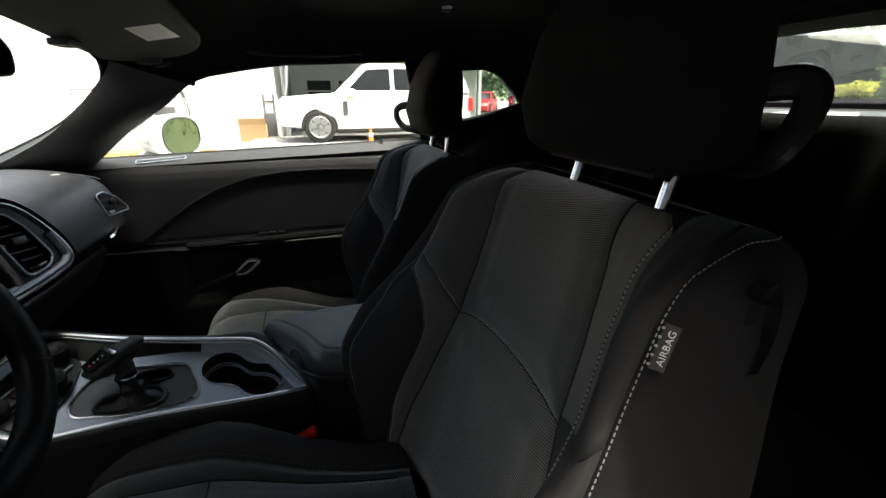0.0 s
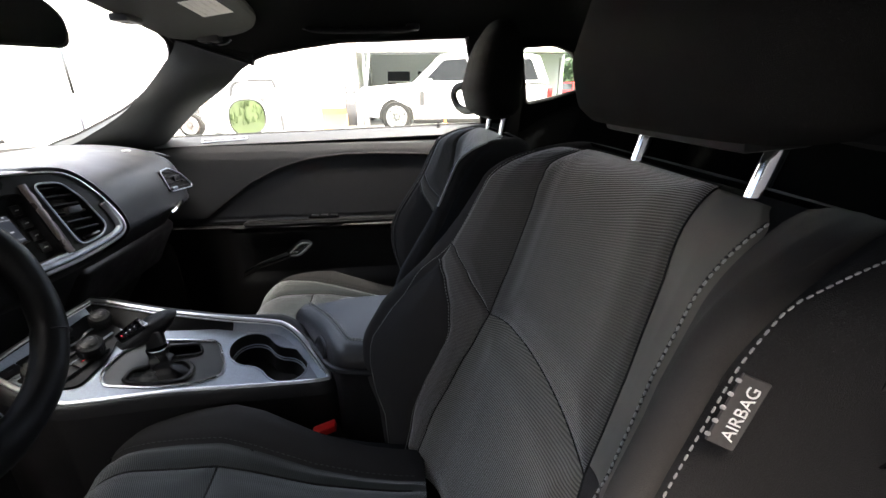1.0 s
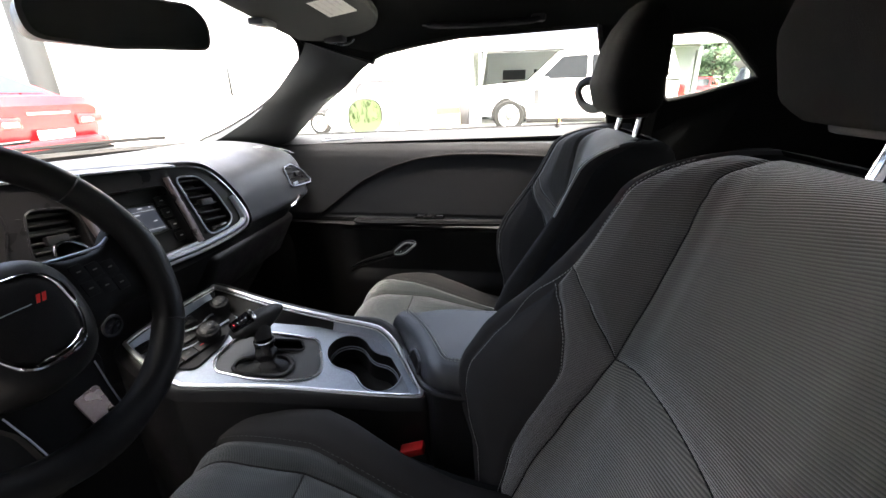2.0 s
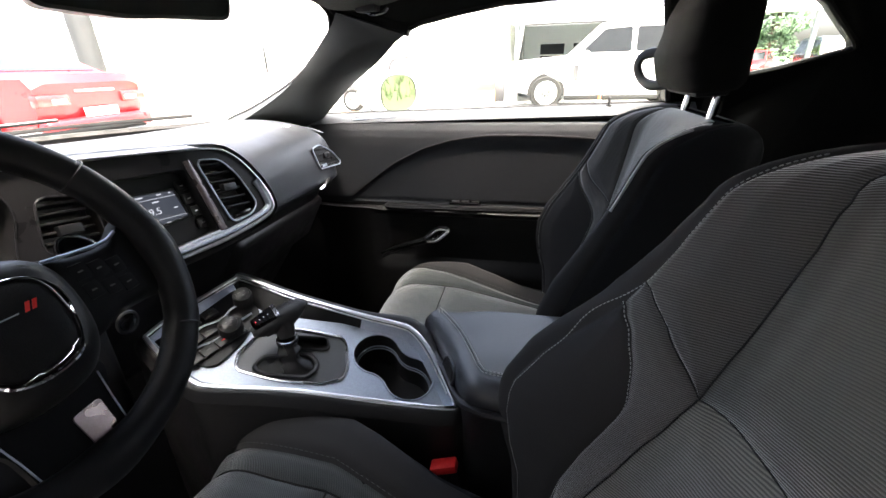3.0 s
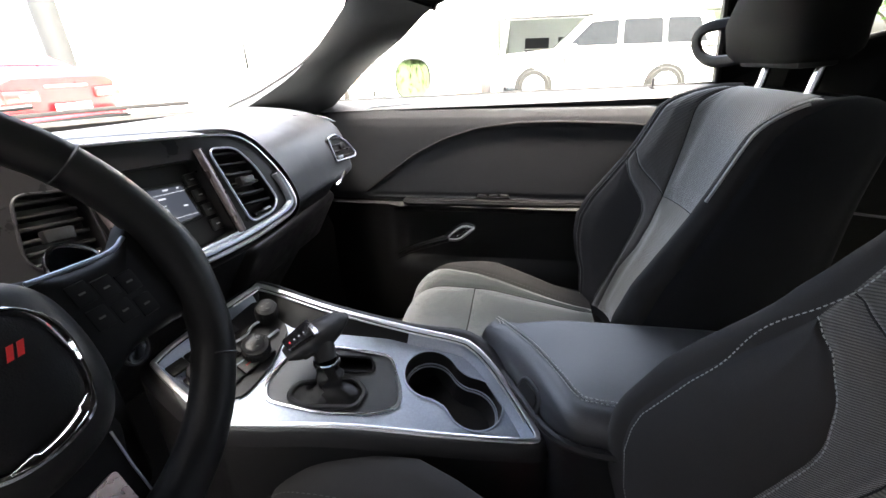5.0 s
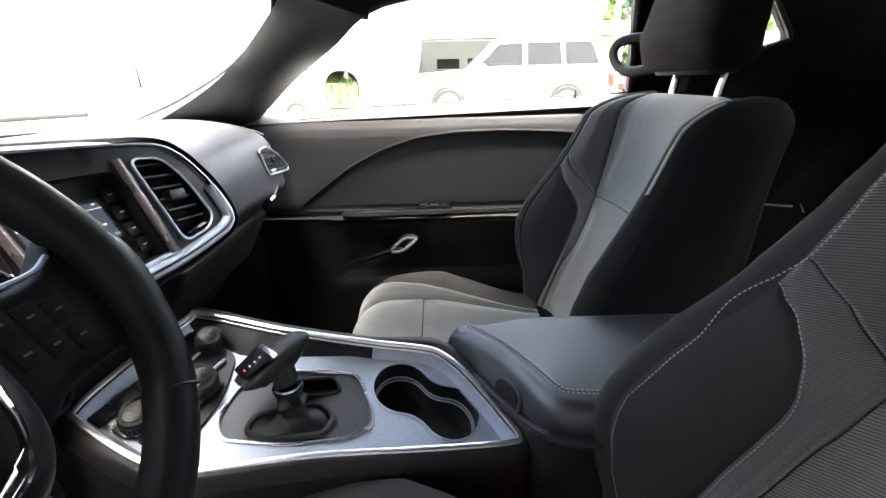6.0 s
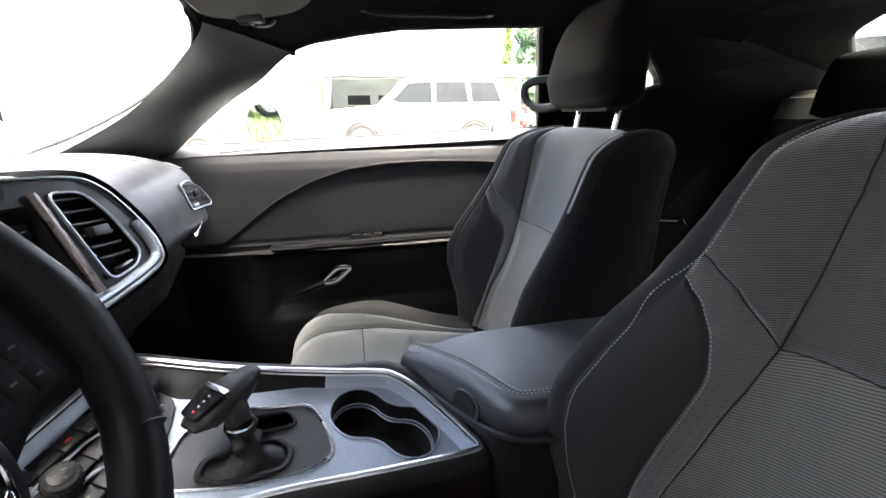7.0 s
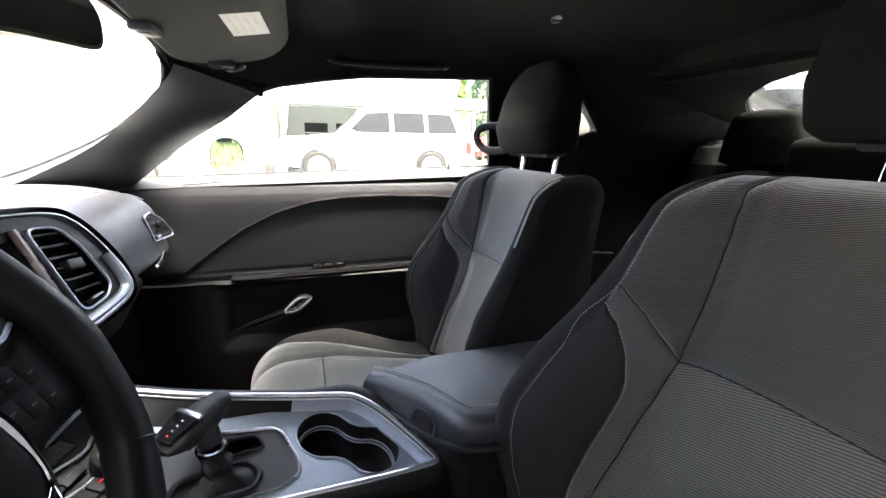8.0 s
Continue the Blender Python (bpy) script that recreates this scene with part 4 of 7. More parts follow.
hub = part("hub", pillow([(a, b + 0.022) for a, b in hub2], -0.02, 0.040, WM @ Matrix.Translation((0, -0.022, 0)), 12), WHEELSKIN, wheel, "domed black hub pad")
inner = [(a * 0.60, (b + 0.022) * 0.62 - 0.022) for a, b in hub2]
part("hub_cover", pillow([(a, b + 0.022) for a, b in inner], 0.026, 0.0445, WM @ Matrix.Translation((0, -0.022, 0)), 8), BLACKTRIM, hub, "smooth black hub cover")
part("hub_trim", tube([W(a, b, 0.0375) for a, b in inner], [0.0016 + 0.0022 * smooth01((a - 0.022) / 0.016) * smooth01((0.012 - abs(b + 0.012)) / 0.02 + 0.6) + 0.0016 * smooth01((-0.052 - b) / 0.008) for a, b in inner], 8, closed=True), CHROME, hub, "bright chrome hub ring")
part("hub_trim_foot", tube([W(p.x, p.y, 0.040) for p in catmull([(-0.020, -0.0635, 0), (-0.008, -0.0640, 0), (0.006, -0.0628, 0), (0.020, -0.0585, 0), (0.030, -0.0525, 0)], 16)], [0.0015, 0.003, 0.0045] + [0.006] * 10 + [0.0045, 0.003, 0.0015], 8, flat=0.6), CHROME, hub)
for k in range(2):
    part("badge", plate([[(0.010 + 0.0055 * k, -0.0125), (0.0135 + 0.0055 * k, -0.0125), (0.018 + 0.0055 * k, -0.0045), (0.0145 + 0.0055 * k, -0.0045)]], lambda a, b, h: W(a, b, 0.0447 + h), 0.003), RED, hub, "red slash mark")
part("badge_bar", plate([[(-0.030, -0.0115), (0.006, -0.0115), (0.006, -0.0105), (-0.030, -0.0105)]], lambda a, b, h: W(a, b, 0.0452 + h), 0.003), SATIN, hub)
for s in (-1, 1):
    sp = [(0.050, 0.028), (0.090, 0.024), (0.128, 0.024), (0.160, 0.044), (0.168, 0.0), (0.162, -0.050), (0.138, -0.052), (0.100, -0.052), (0.056, -0.060)]
    loop = [(p.x * s, p.y) for p in catmull([(a, b, 0) for a, b in sp], 44, closed=True)]
    cx, cy = 0.108 * s, -0.014
    spoke = part("spoke", pillow([(a - cx, b - cy) for a, b in loop], -0.016, 0.006, WM @ Matrix.Translation((cx, cy, 0)), 8), SPOKESKIN, wheel, "black spoke with flush buttons")
    part("spoke_edge", tube([W(p.x * s, p.y, 0.003) for p in catmull([(0.064, 0.0265, 0), (0.09, 0.0245, 0), (0.125, 0.0235, 0), (0.142, 0.030, 0)], 14)], 0.0020, 6), SATIN, spoke, "bright upper spoke edge")
    for i in range(3):
        for j in range(2):
            a, b = 0.086 + 0.017 * i, 0.004 - 0.022 * j - 0.004 * i
            bt = part("button", box((a * s - 0.0078, b - 0.009, 0.0), (a * s + 0.0078, b + 0.009, 0.0066), 0.0015, 2, WM), SPOKESKIN, spoke)
            part("mark", box((a * s - 0.0026, b - 0.0008, 0.0066), (a * s + 0.0026, b + 0.0008, 0.0068), 0, 1, WM), mat("grey_mark", (0.06, 0.06, 0.06)) if "grey_mark" not in bpy.data.materials else bpy.data.materials["grey_mark"], bt)
    pd = [(p.x * s, p.y) for p in catmull([(0.094, 0.026, 0), (0.097, 0.040, 0), (0.108, 0.046, 0), (0.122, 0.040, 0), (0.130, 0.026, 0), (0.11, 0.018, 0)], 30, closed=True)]
    paddle = part("paddle", plate([pd], lambda a, b, h: W(a, b, h - 0.018), 0.006), GLOSS, wheel, "shift paddle with a chrome edge")
    part("paddle_edge", tube([W(a, b, -0.017) for a, b in pd], 0.0017, 6, closed=True), CHROME, paddle)
low2 = [(p.x, p.y) for p in catmull([(a, b, 0) for a, b in ((-0.048, -0.080), (0.048, -0.080), (0.043, -0.115), (0.042, -0.150), (0.050, -0.166), (-0.050, -0.166), (-0.042, -0.150), (-0.043, -0.115))], 48, closed=True)]
lows = part("lower_spoke", plate([low2], lambda a, b, h: W(a, b, h - 0.004), 0.012), SPOKESKIN, wheel, "flat lower spoke with a bronze insert")
part("insert", plate([rounded([(0.004, -0.114), (0.031, -0.112), (0.029, -0.150), (0.006, -0.152)], 0.004, 4)], lambda a, b, h: W(a, b, h - 0.0015), 0.003), ROSE, lows, "pale rose metal insert")
for s in (-1, 1):
    part("spoke_edge", tube([W(s * a, b, -0.003) for a, b in ((0.045, -0.090), (0.041, -0.120), (0.038, -0.156))], 0.0009, 6), SATIN, lows)
part("column", tube([W(0, 0, -0.02), W(0, 0, -0.24)], [0.055, 0.065], 20), PLASTIC, wheel, "black steering column cover")
key = part("stalk", tube([W(-0.05, 0.01, -0.05), W(-0.13, 0.02, -0.055), W(-0.19, 0.025, -0.06)], [0.007, 0.008, 0.010], 8), PLASTIC, wheel)
ign = [V(-0.442, -0.135, 0.781) + V(0, 0.015 * math.cos(t), 0.015 * math.sin(t)) for t in np.linspace(0, 2 * math.pi, 24, endpoint=False)]
sb = part("start_button_ring", tube(ign, 0.0024, 6, closed=True), DARKSATIN, dash, "dark ring of the start button")
part("start_button", disc((-0.446, -0.135, 0.781), (1, 0, 0), 0.0135, 0.005, 24, 0.001), GLOSS, sb)
part("knee_panel", box((-0.60, -0.68, 0.52), (-0.52, -0.10, 0.83), 0.03, 3), PLASTIC, dash, "black lower dash panel")
pedal = thing("brake_pedal", (-0.85, -0.33, 0.26), "metal-faced brake pedal above the carpet", "pedal")
part("pad", box((-0.80, -0.38, 0.40), (-0.785, -0.27, 0.47), 0.006, 2), SATIN, pedal)
part("arm", tube([(-0.80, -0.325, 0.44), (-0.84, -0.325, 0.34), (-0.87, -0.325, 0.255)], 0.012, 8), PLASTIC, pedal)
# ---- centre console ----
console = thing("centre_console", (-0.2, 0.02, 0.26), "centre console with satin metal plate and chrome outline", "console")


def con(x, y, h=0.0):
    """A place on the console's tilted top; h out of it."""
    z = (0.612787 - 0.14702 * x + 0.225766 * y) / 0.963024
    return V(x + 0.147 * h, y - 0.2258 * h, z + 0.963 * h)


edge = [(p.x, p.y) for p in catmull([(a, b, 0) for a, b in ((0.0, -0.043), (-0.012, -0.053), (-0.105, -0.069), (-0.237, -0.088), (-0.355, -0.114), (-0.383, -0.116), (-0.43, -0.104), (-0.503, -0.072), (-0.512, -0.058), (-0.500, -0.010), (-0.462, 0.088), (-0.445, 0.103), (-0.328, 0.088), (-0.198, 0.081), (-0.122, 0.080), (-0.095, 0.073), (-0.065, 0.048), (-0.033, 0.008), (-0.010, -0.025))], 150, closed=True)]
out_edge = inset(edge, -0.020)
DISH = 0.019


def foot_y(x):
    """Where the dark bank on the passenger side meets the flat plate."""
    return table(x, [-0.46, -0.43, -0.40, -0.37, -0.34, -0.30, -0.24, -0.19, -0.15, -0.12], [0.088, 0.074, 0.060, 0.050, 0.053, 0.058, 0.067, 0.073, 0.078, 0.09])


rim_in = inset(edge, 0.0035)
plate_edge = [(x, min(y, foot_y(x))) if -0.46 < x < -0.11 and y > 0.03 else (x, y) for x, y in inset(edge, 0.013)]


def rim_strip(i0, i1, bow):
    """The slope from the chrome line down to the flat plate, between two places of the outline."""
    def f(u, v):
        i = (i0 + int(round(u * (i1 - i0)))) % 150
        p, q = rim_in[i], plate_edge[i]
        return con(p[0] + (q[0] - p[0]) * v, p[1] + (q[1] - p[1]) * v, -0.002 - (DISH - 0.002) * (v ** bow))
    return grid(f, i1 - i0, 8)


part("body", plate([out_edge, inset(edge, 0.006)], lambda x, y, h: con(x, y, -0.012) if h > -0.01 else V(x, y * 1.05, 0.27), 0.4), CONSKIN, console, "grained black console sides")


def shoulder(u, v):
    a, b = out_edge[int(u * 150) % 150], edge[int(u * 150) % 150]
    x, y = a[0] + (b[0] - a[0]) * v, a[1] + (b[1] - a[1]) * v
    lift = smooth01((x + 0.22) / 0.12) * smooth01((y - 0.0) / 0.08)
    return con(x, y, (-0.012 + 0.016 * lift) * (1 - v) ** 2 + 0.004 * math.sin(math.pi * v) + 0.001 * v)


part("surround", grid(shoulder, 150, 8, wrap_u=True), CONSKIN, console)
part("chrome_outline", tube([con(a, b, 0.002) for a, b in edge], 0.0040, 8, closed=True, flat=0.7), BRIGHT, console, "bright chrome line round the console")
far0 = min(i for i in range(150) if edge[i][1] > 0.085 and edge[i][0] < -0.43)
far1 = max(i for i in range(150) if edge[i][1] > 0.076 and edge[i][0] < -0.185)
part("chrome_inner_line", tube([con(a, b, -0.0005) for a, b in inset(edge, 0.0062)[far0 - 3:far1 + 40]], 0.0015, 6), BRIGHT, console)
# Same satin surface as the plate; its dark reflection is put in as black.
part("far_bank", rim_strip(far0, far1, 1.25), BANK, console, "smooth bank under the chrome, coloured black for its dark reflection")
part("plate_lip", rim_strip(far1, 150 + far0, 0.8), SATIN, console, "satin rounded lip of the plate")

# satin plate: pierced for the cups, the shifter and the switch panel
cup = []
c1, c2, rc = Vector((-0.147, 0.025)), Vector((-0.081, -0.006)), 0.0400
axis = (c2 - c1).normalized()
a0 = math.atan2(axis.y, axis.x)
for t in np.linspace(a0 + radians(47), a0 + radians(313), 40):
    cup.append(tuple(c1 + rc * Vector((math.cos(t), math.sin(t)))))
for t in np.linspace(a0 + radians(180 + 47), a0 + radians(180 + 313), 40):
    cup.append(tuple(c2 + rc * Vector((math.cos(t), math.sin(t)))))
for _ in range(3):
    cup = [((cup[i - 1][0] + 2 * cup[i][0] + cup[(i + 1) % 80][0]) / 4, (cup[i - 1][1] + 2 * cup[i][1] + cup[(i + 1) % 80][1]) / 4) for i in range(80)]
shift2 = rounded([(-0.366, -0.046), (-0.352, -0.070), (-0.281, -0.070), (-0.208, -0.055), (-0.180, -0.036), (-0.184, -0.012), (-0.210, 0.040), (-0.305, 0.033), (-0.356, 0.006)], 0.018, 5)
hvac = rounded([(-0.490, -0.048), (-0.42, -0.080), (-0.384, -0.074), (-0.372, -0.02), (-0.378, 0.046), (-0.452, 0.084)], 0.012, 4)
part("trim_plate", plate([plate_edge, cup, shift2, hvac], lambda x, y, h: con(x, y, h - DISH), 0.004), SATIN, console, "satin metal console plate", angle=25)


# cup holder: one waisted well with two floors
def well(u, v):
    p = cup[int(u * 80) % 80]
    c = (c1 + c2) / 2
    s = 1 - 0.10 * v
    return con(c.x + (p[0] - c.x) * s, c.y + (p[1] - c.y) * s, -DISH - 0.075 * v)


def cup_at(k):
    c = (c1 + c2) / 2
    return [(c.x + (p[0] - c.x) * k, c.y + (p[1] - c.y) * k) for p in cup]


cw = part("cup_holder", grid(well, 80, 8, wrap_u=True), PLASTIC, console, "twin cup holder, empty, black inside")
part("cup_rim", tube([con(a, b, 0.0005 - DISH) for a, b in cup], 0.0016, 6, closed=True), SATIN, cw)
part("cup_floor", plate([cup_at(0.91)], lambda x, y, h: con(x, y, h - DISH - 0.072), 0.003), PLASTIC, cw)
part("cup_ledge", tube([con(a, b, -DISH - 0.027) for a, b in cup_at(0.945)], 0.0014, 6, closed=True), SATIN, cw)
part("cup_ledge", tube([con(a, b, -DISH - 0.033) for a, b in cup_at(0.932)], 0.0013, 6, closed=True), SATIN, cw)

BOOTSKIN = grained("gaiter_leather", (0.004, 0.004, 0.0044), 0.30, cell=1100, spec=0.22)
# shifter
slot = rounded([(-0.300, 0.018), (-0.240, 0.031), (-0.226, 0.008), (-0.300, -0.010)], 0.010, 4)
boot2 = rounded([(-0.328, -0.060), (-0.324, -0.036), (-0.250, -0.010), (-0.228, -0.028), (-0.236, -0.052), (-0.300, -0.066)], 0.012, 5)
gear = part("shift_plate", plate([shift2, slot], lambda x, y, h: con(x, y, h - DISH - 0.001), 0.004), PLATEGREY, console, "dark grey shifter plate with a silver edge")
part("shift_plate_edge", tube([con(a, b, 0.001 - DISH) for a, b in shift2], 0.0026, 6, closed=True), SILVER, gear)
part("slot_rim", tube([con(a, b, 0.0008 - DISH) for a, b in slot], 0.0026, 6, closed=True), DARKSATIN, gear)
part("slot_floor", plate([slot], lambda x, y, h: con(x, y, h - DISH - 0.014), 0.002), PLASTIC, gear)
BASE, TOP = con(-0.272, -0.038, -DISH), V(-0.288, -0.012, 0.690)


bc = V(sum(p[0] for p in boot2) / len(boot2), sum(p[1] for p in boot2) / len(boot2), 0)


def boot_s(u, v):
    p = boot2[int(u * len(boot2)) % len(boot2)]
    q = BASE.lerp(TOP, min(1, v * 1.05))
    rel = V(p[0] - bc.x, p[1] - bc.y, 0)
    d = rel.normalized()
    ang = math.atan2(rel.y, rel.x)
    k = (1 - v) ** 5.5
    base = con(p[0], p[1], -DISH + 0.001)
    r = 0.0155 + 0.0022 * math.sin(16 * v) + 0.0018 * math.sin(4 * ang + 8 * v)
    tight = q + d * r
    loose = base + V(0, 0, (q.z - BASE.z) * (v * 0.9))
    return tight.lerp(loose, k) + d * 0.006 * math.sin(3 * ang + 13 * v) * math.sin(math.pi * v) * (k + 0.25)


part("boot", grid(boot_s, len(boot2), 26, wrap_u=True), BOOTSKIN, gear, "creased black leather gaiter")
part("boot_frame", tube([con(a, b, 0.002 - DISH) for a, b in boot2], 0.004, 6, closed=True), PLASTIC, gear)
part("collar", tube([TOP + V(0, 0, -0.002), TOP + V(0, 0, 0.001)], 0.0168, 18), CHROME, gear, "chrome collar under the knob")
# knob: a wedge that points back and to the passenger
KM = frame3(V(-0.306, 0.000, 0.719), V(0.62, 0.70, 0.25), V(-0.35, -0.30, 0.9))


def knob_ring(s):
    ln = -0.046 + 0.098 * s
    hw = table(s, [0, 0.12, 0.4, 0.75, 0.95, 1], [0.014, 0.023, 0.025, 0.021, 0.013, 0.005])
    up = table(s, [0, 0.2, 0.6, 0.9, 1], [0.004, 0.011, 0.015, 0.010, 0.003])
    dn = table(s, [0, 0.2, 0.5, 0.8, 1], [0.004, 0.015, 0.026, 0.014, 0.002])
    return ln, hw, up, dn


def knob(u, v):
    ln, hw, up, dn = knob_ring(u)
    a = 2 * math.pi * v
    c, s = math.cos(a), math.sin(a)
    return KM @ V(ln, math.copysign(abs(c) ** 0.8, c) * hw, (up if s > 0 else dn) * math.copysign(abs(s) ** 0.8, s))


kn = part("shift_knob", grid(knob, 22, 24, wrap_v=True), CONSKIN, gear, "pistol-grip shift knob")
part("knob_stem", tube([TOP, TOP + V(-0.004, 0.004, 0.012), V(-0.302, 0.000, 0.716)], [0.014, 0.016, 0.020], 14), CONSKIN, gear)
part("knob_face", plate([rounded([(-0.040, -0.014), (-0.002, -0.021), (-0.002, 0.021), (-0.040, 0.014)], 0.005, 4)], lambda a, b, h: KM @ V(a, b, h + 0.0155 + 0.08 * (a + 0.02)), 0.006), GLOSS, kn, "gloss black gear display")
for k in range(4):
    part("gear_mark", box((-0.034 + 0.0072 * k, -0.0045, 0.0148 + 0.0006 * k), (-0.0322 + 0.0072 * k, -0.0030, 0.0161 + 0.0006 * k), 0, 1, KM), REDGLOW if k == 0 else TEXTGLOW, kn)
part("knob_trim", box((-0.003, -0.0215, 0.0140), (0.004, 0.0215, 0.0178), 0.0014, 2, KM), SILVER, kn, "bright band across the knob")
part("knob_button", box((-0.030, -0.024, -0.010), (-0.012, -0.018, 0.0), 0.003, 2, KM), PLASTIC, kn)

# switch panel with its knobs
panel = part("switch_panel", plate([inset(hvac, -0.002)], lambda x, y, h: con(x, y, h - 0.014), 0.008), DARKSATIN, console, "black climate panel with three knobs")
KAX = V(0.30, -0.34, 0.89).normalized()
for k in range(3):
    o = (-0.466 + 0.034 * k, -0.010 - 0.010 * k)
    for j in range(5):
        a, b = o[0] + 0.0105 * (j - 2), o[1] + 0.0235 * (j - 2)
        if (k == 0 and j == 4) or (k == 1 and j > 2) or (k == 2 and j == 4):
            continue
        q = frame3(con(a, b, -0.010), con(a + 0.03, b + 0.067) - con(a, b), (0.147, -0.2258, 0.963))
        bt = part("key", box((-0.0122, -0.0105, -0.003), (0.0122, 0.0105, 0.0022), 0.0014, 2, q), PLASTIC, panel)
        part("mark", box((-0.0035, -0.001, 0.0022), (0.0035, 0.001, 0.0025), 0, 1, q), RED if (k == 0 and j == 2) or (k == 2 and j == 2) else bpy.data.materials["grey_mark"], bt)
for (a, b), r in (((-0.418, 0.058), 0.0165), ((-0.398, -0.008), 0.0190), ((-0.446, -0.062), 0.0165)):
    o = con(a, b, -0.012)
    kb = part("rotary_knob", disc(o, KAX, r, 0.027, 32, 0.005), RUBBER, panel, "ribbed black rotary knob")
    q = KAX.to_track_quat("Z", "Y").to_matrix().to_4x4()
    for t in range(24):
        e = Matrix.Translation(o) @ q @ Matrix.Rotation(t * math.pi / 12, 4, "Z")
        part("rib", box((r - 0.0006, -0.0009, 0.004), (r + 0.0007, 0.0009, 0.021), 0, 1, e), RUBBER, kb)
    part("cap", disc(o + KAX * 0.0268, KAX, r * 0.66, 0.0012, 24, 0.0005), DARKSATIN, kb)
    for dx, dy in ((-0.3, 0.1), (0.1, -0.3), (0.25, 0.25)):
        part("cap_mark", box((r * dx - 0.002, r * dy - 0.0007, 0.0278), (r * dx + 0.002, r * dy + 0.0007, 0.0283), 0, 1, Matrix.Translation(o) @ q), bpy.data.materials["grey_mark"], kb)
for k in (0, 1):
    o = (-0.449 + 0.034 * k, -0.015 - 0.010 * k)
    wave = catmull([(o[0] + 0.0105 * (j - 2) + (0.007 if abs(j - (3 - k)) < 0.6 else 0.0), o[1] + 0.0235 * (j - 2), 0) for j in np.linspace(-0.3, 4.6, 9)], 40)
    part("silver_bar", tube([con(p.x, p.y, -0.0095) for p in wave], 0.0026, 6, flat=0.6), SATIN, panel)

# lid of the storage bin
LIDSKIN = grained("lid_skin", (0.026, 0.028, 0.032), 0.40, spec=0.8)
lid2 = [(p.x, p.y) for p in catmull([(a, b, 0) for a, b in ((-0.083, 0.106), (-0.074, 0.092), (-0.034, 0.027), (-0.003, -0.034), (0.012, -0.064), (0.030, -0.084), (0.060, -0.092), (0.12, -0.094), (0.22, -0.095), (0.36, -0.094), (0.385, -0.07), (0.39, 0.03), (0.385, 0.10), (0.36, 0.117), (0.25, 0.119), (0.10, 0.119), (-0.03, 0.119), (-0.072, 0.118))], 132, closed=True)]


def lid_top(x, y):
    return 0.684 + 0.023 * smooth01((x + 0.11) / 0.16) + 0.004 * (1 - ((y - 0.012) / 0.10) ** 2)


def lid_f(u, v):
    """Side wall, rounded shoulder and crowned top of the lid."""
    i = int(u * 132) % 132
    if v < 0.25:
        p = lid2[i]
        return V(p[0], p[1], 0.655 + 0.017 * smooth01((p[0] + 0.03) / 0.06) + 0.010 * v / 0.25)
    if v < 0.65:
        a = (v - 0.25) / 0.40 * math.pi / 2
        p = Vector(lid2[i]).lerp(Vector(lid_in[i]), 1 - math.cos(a))
        lo = 0.665 + 0.017 * smooth01((lid2[i][0] + 0.03) / 0.06)
        return V(p[0], p[1], lo + (lid_top(*lid_in[i]) - lo) * math.sin(a))
    a = (v - 0.65) / 0.35
    x, y = lid_in[i][0] + (0.16 - lid_in[i][0]) * a, lid_in[i][1] + (0.012 - lid_in[i][1]) * a
    return V(x, y, lid_top(x, y))


lid_in = inset(lid2, 0.024)
lid = part("armrest_lid", grid(lid_f, 132, 40, wrap_u=True), LIDSKIN, console, "padded lid with double grey stitching", angle=60)
for off in (0.0275, 0.0325):
    ln = [V(a, b, lid_top(a, b) + 0.0003) for a, b in inset(lid2, off)[:76] if a < 0.34]
    part("stitching", stitches([p + V(0, 0, 0.0008) for p in catmull(ln, 300)], 0.0056, 0.0038, 0.0009), THREAD, lid)
part("lid_seam", tube([V(a, b, lid_top(a, b) - 0.0004) for a, b in inset(lid2, 0.0300)[:76]], 0.0007, 5), SEAM, lid)
part("bin", plate([inset(lid2, 0.006)], lambda x, y, h: V(x, y, 0.660 if h > -0.1 else 0.27), 0.4), CONSKIN, console, "black console bin under the lid")
bin_rim = [V(a, b, 0.6515 + 0.017 * smooth01((a + 0.03) / 0.06)) for a, b in inset(lid2, -0.004)]
part("bin_rim", tube(bin_rim, 0.006, 8, closed=True), CONSKIN, console)
lm = frame3(V(-0.0080, -0.0205, 0.6755), V(0.452, -0.892, 0.0), V(-0.83, -0.42, 0.35))
arch2 = [(p.x, p.y) for p in catmull([(-0.024, -0.012, 0), (-0.023, 0.002, 0), (-0.015, 0.010, 0), (0.0, 0.012, 0), (0.015, 0.010, 0), (0.023, 0.002, 0), (0.024, -0.012, 0)], 30)]
latch = part("latch", tube([lm @ V(a, b, 0.0040) for a, b in arch2], 0.0022, 8), DASH, lid, "arched thumb latch set into the lid")
part("latch_pad", plate([arch2], lambda a, b, h: lm @ V(a, b, h + 0.0035), 0.006), PLASTIC, latch)
part("latch_tongue", plate([[(a * 0.72, b * 0.72 - 0.002) for a, b in arch2]], lambda a, b, h: lm @ V(a, b, h + 0.0048), 0.003), CONSKIN, latch)

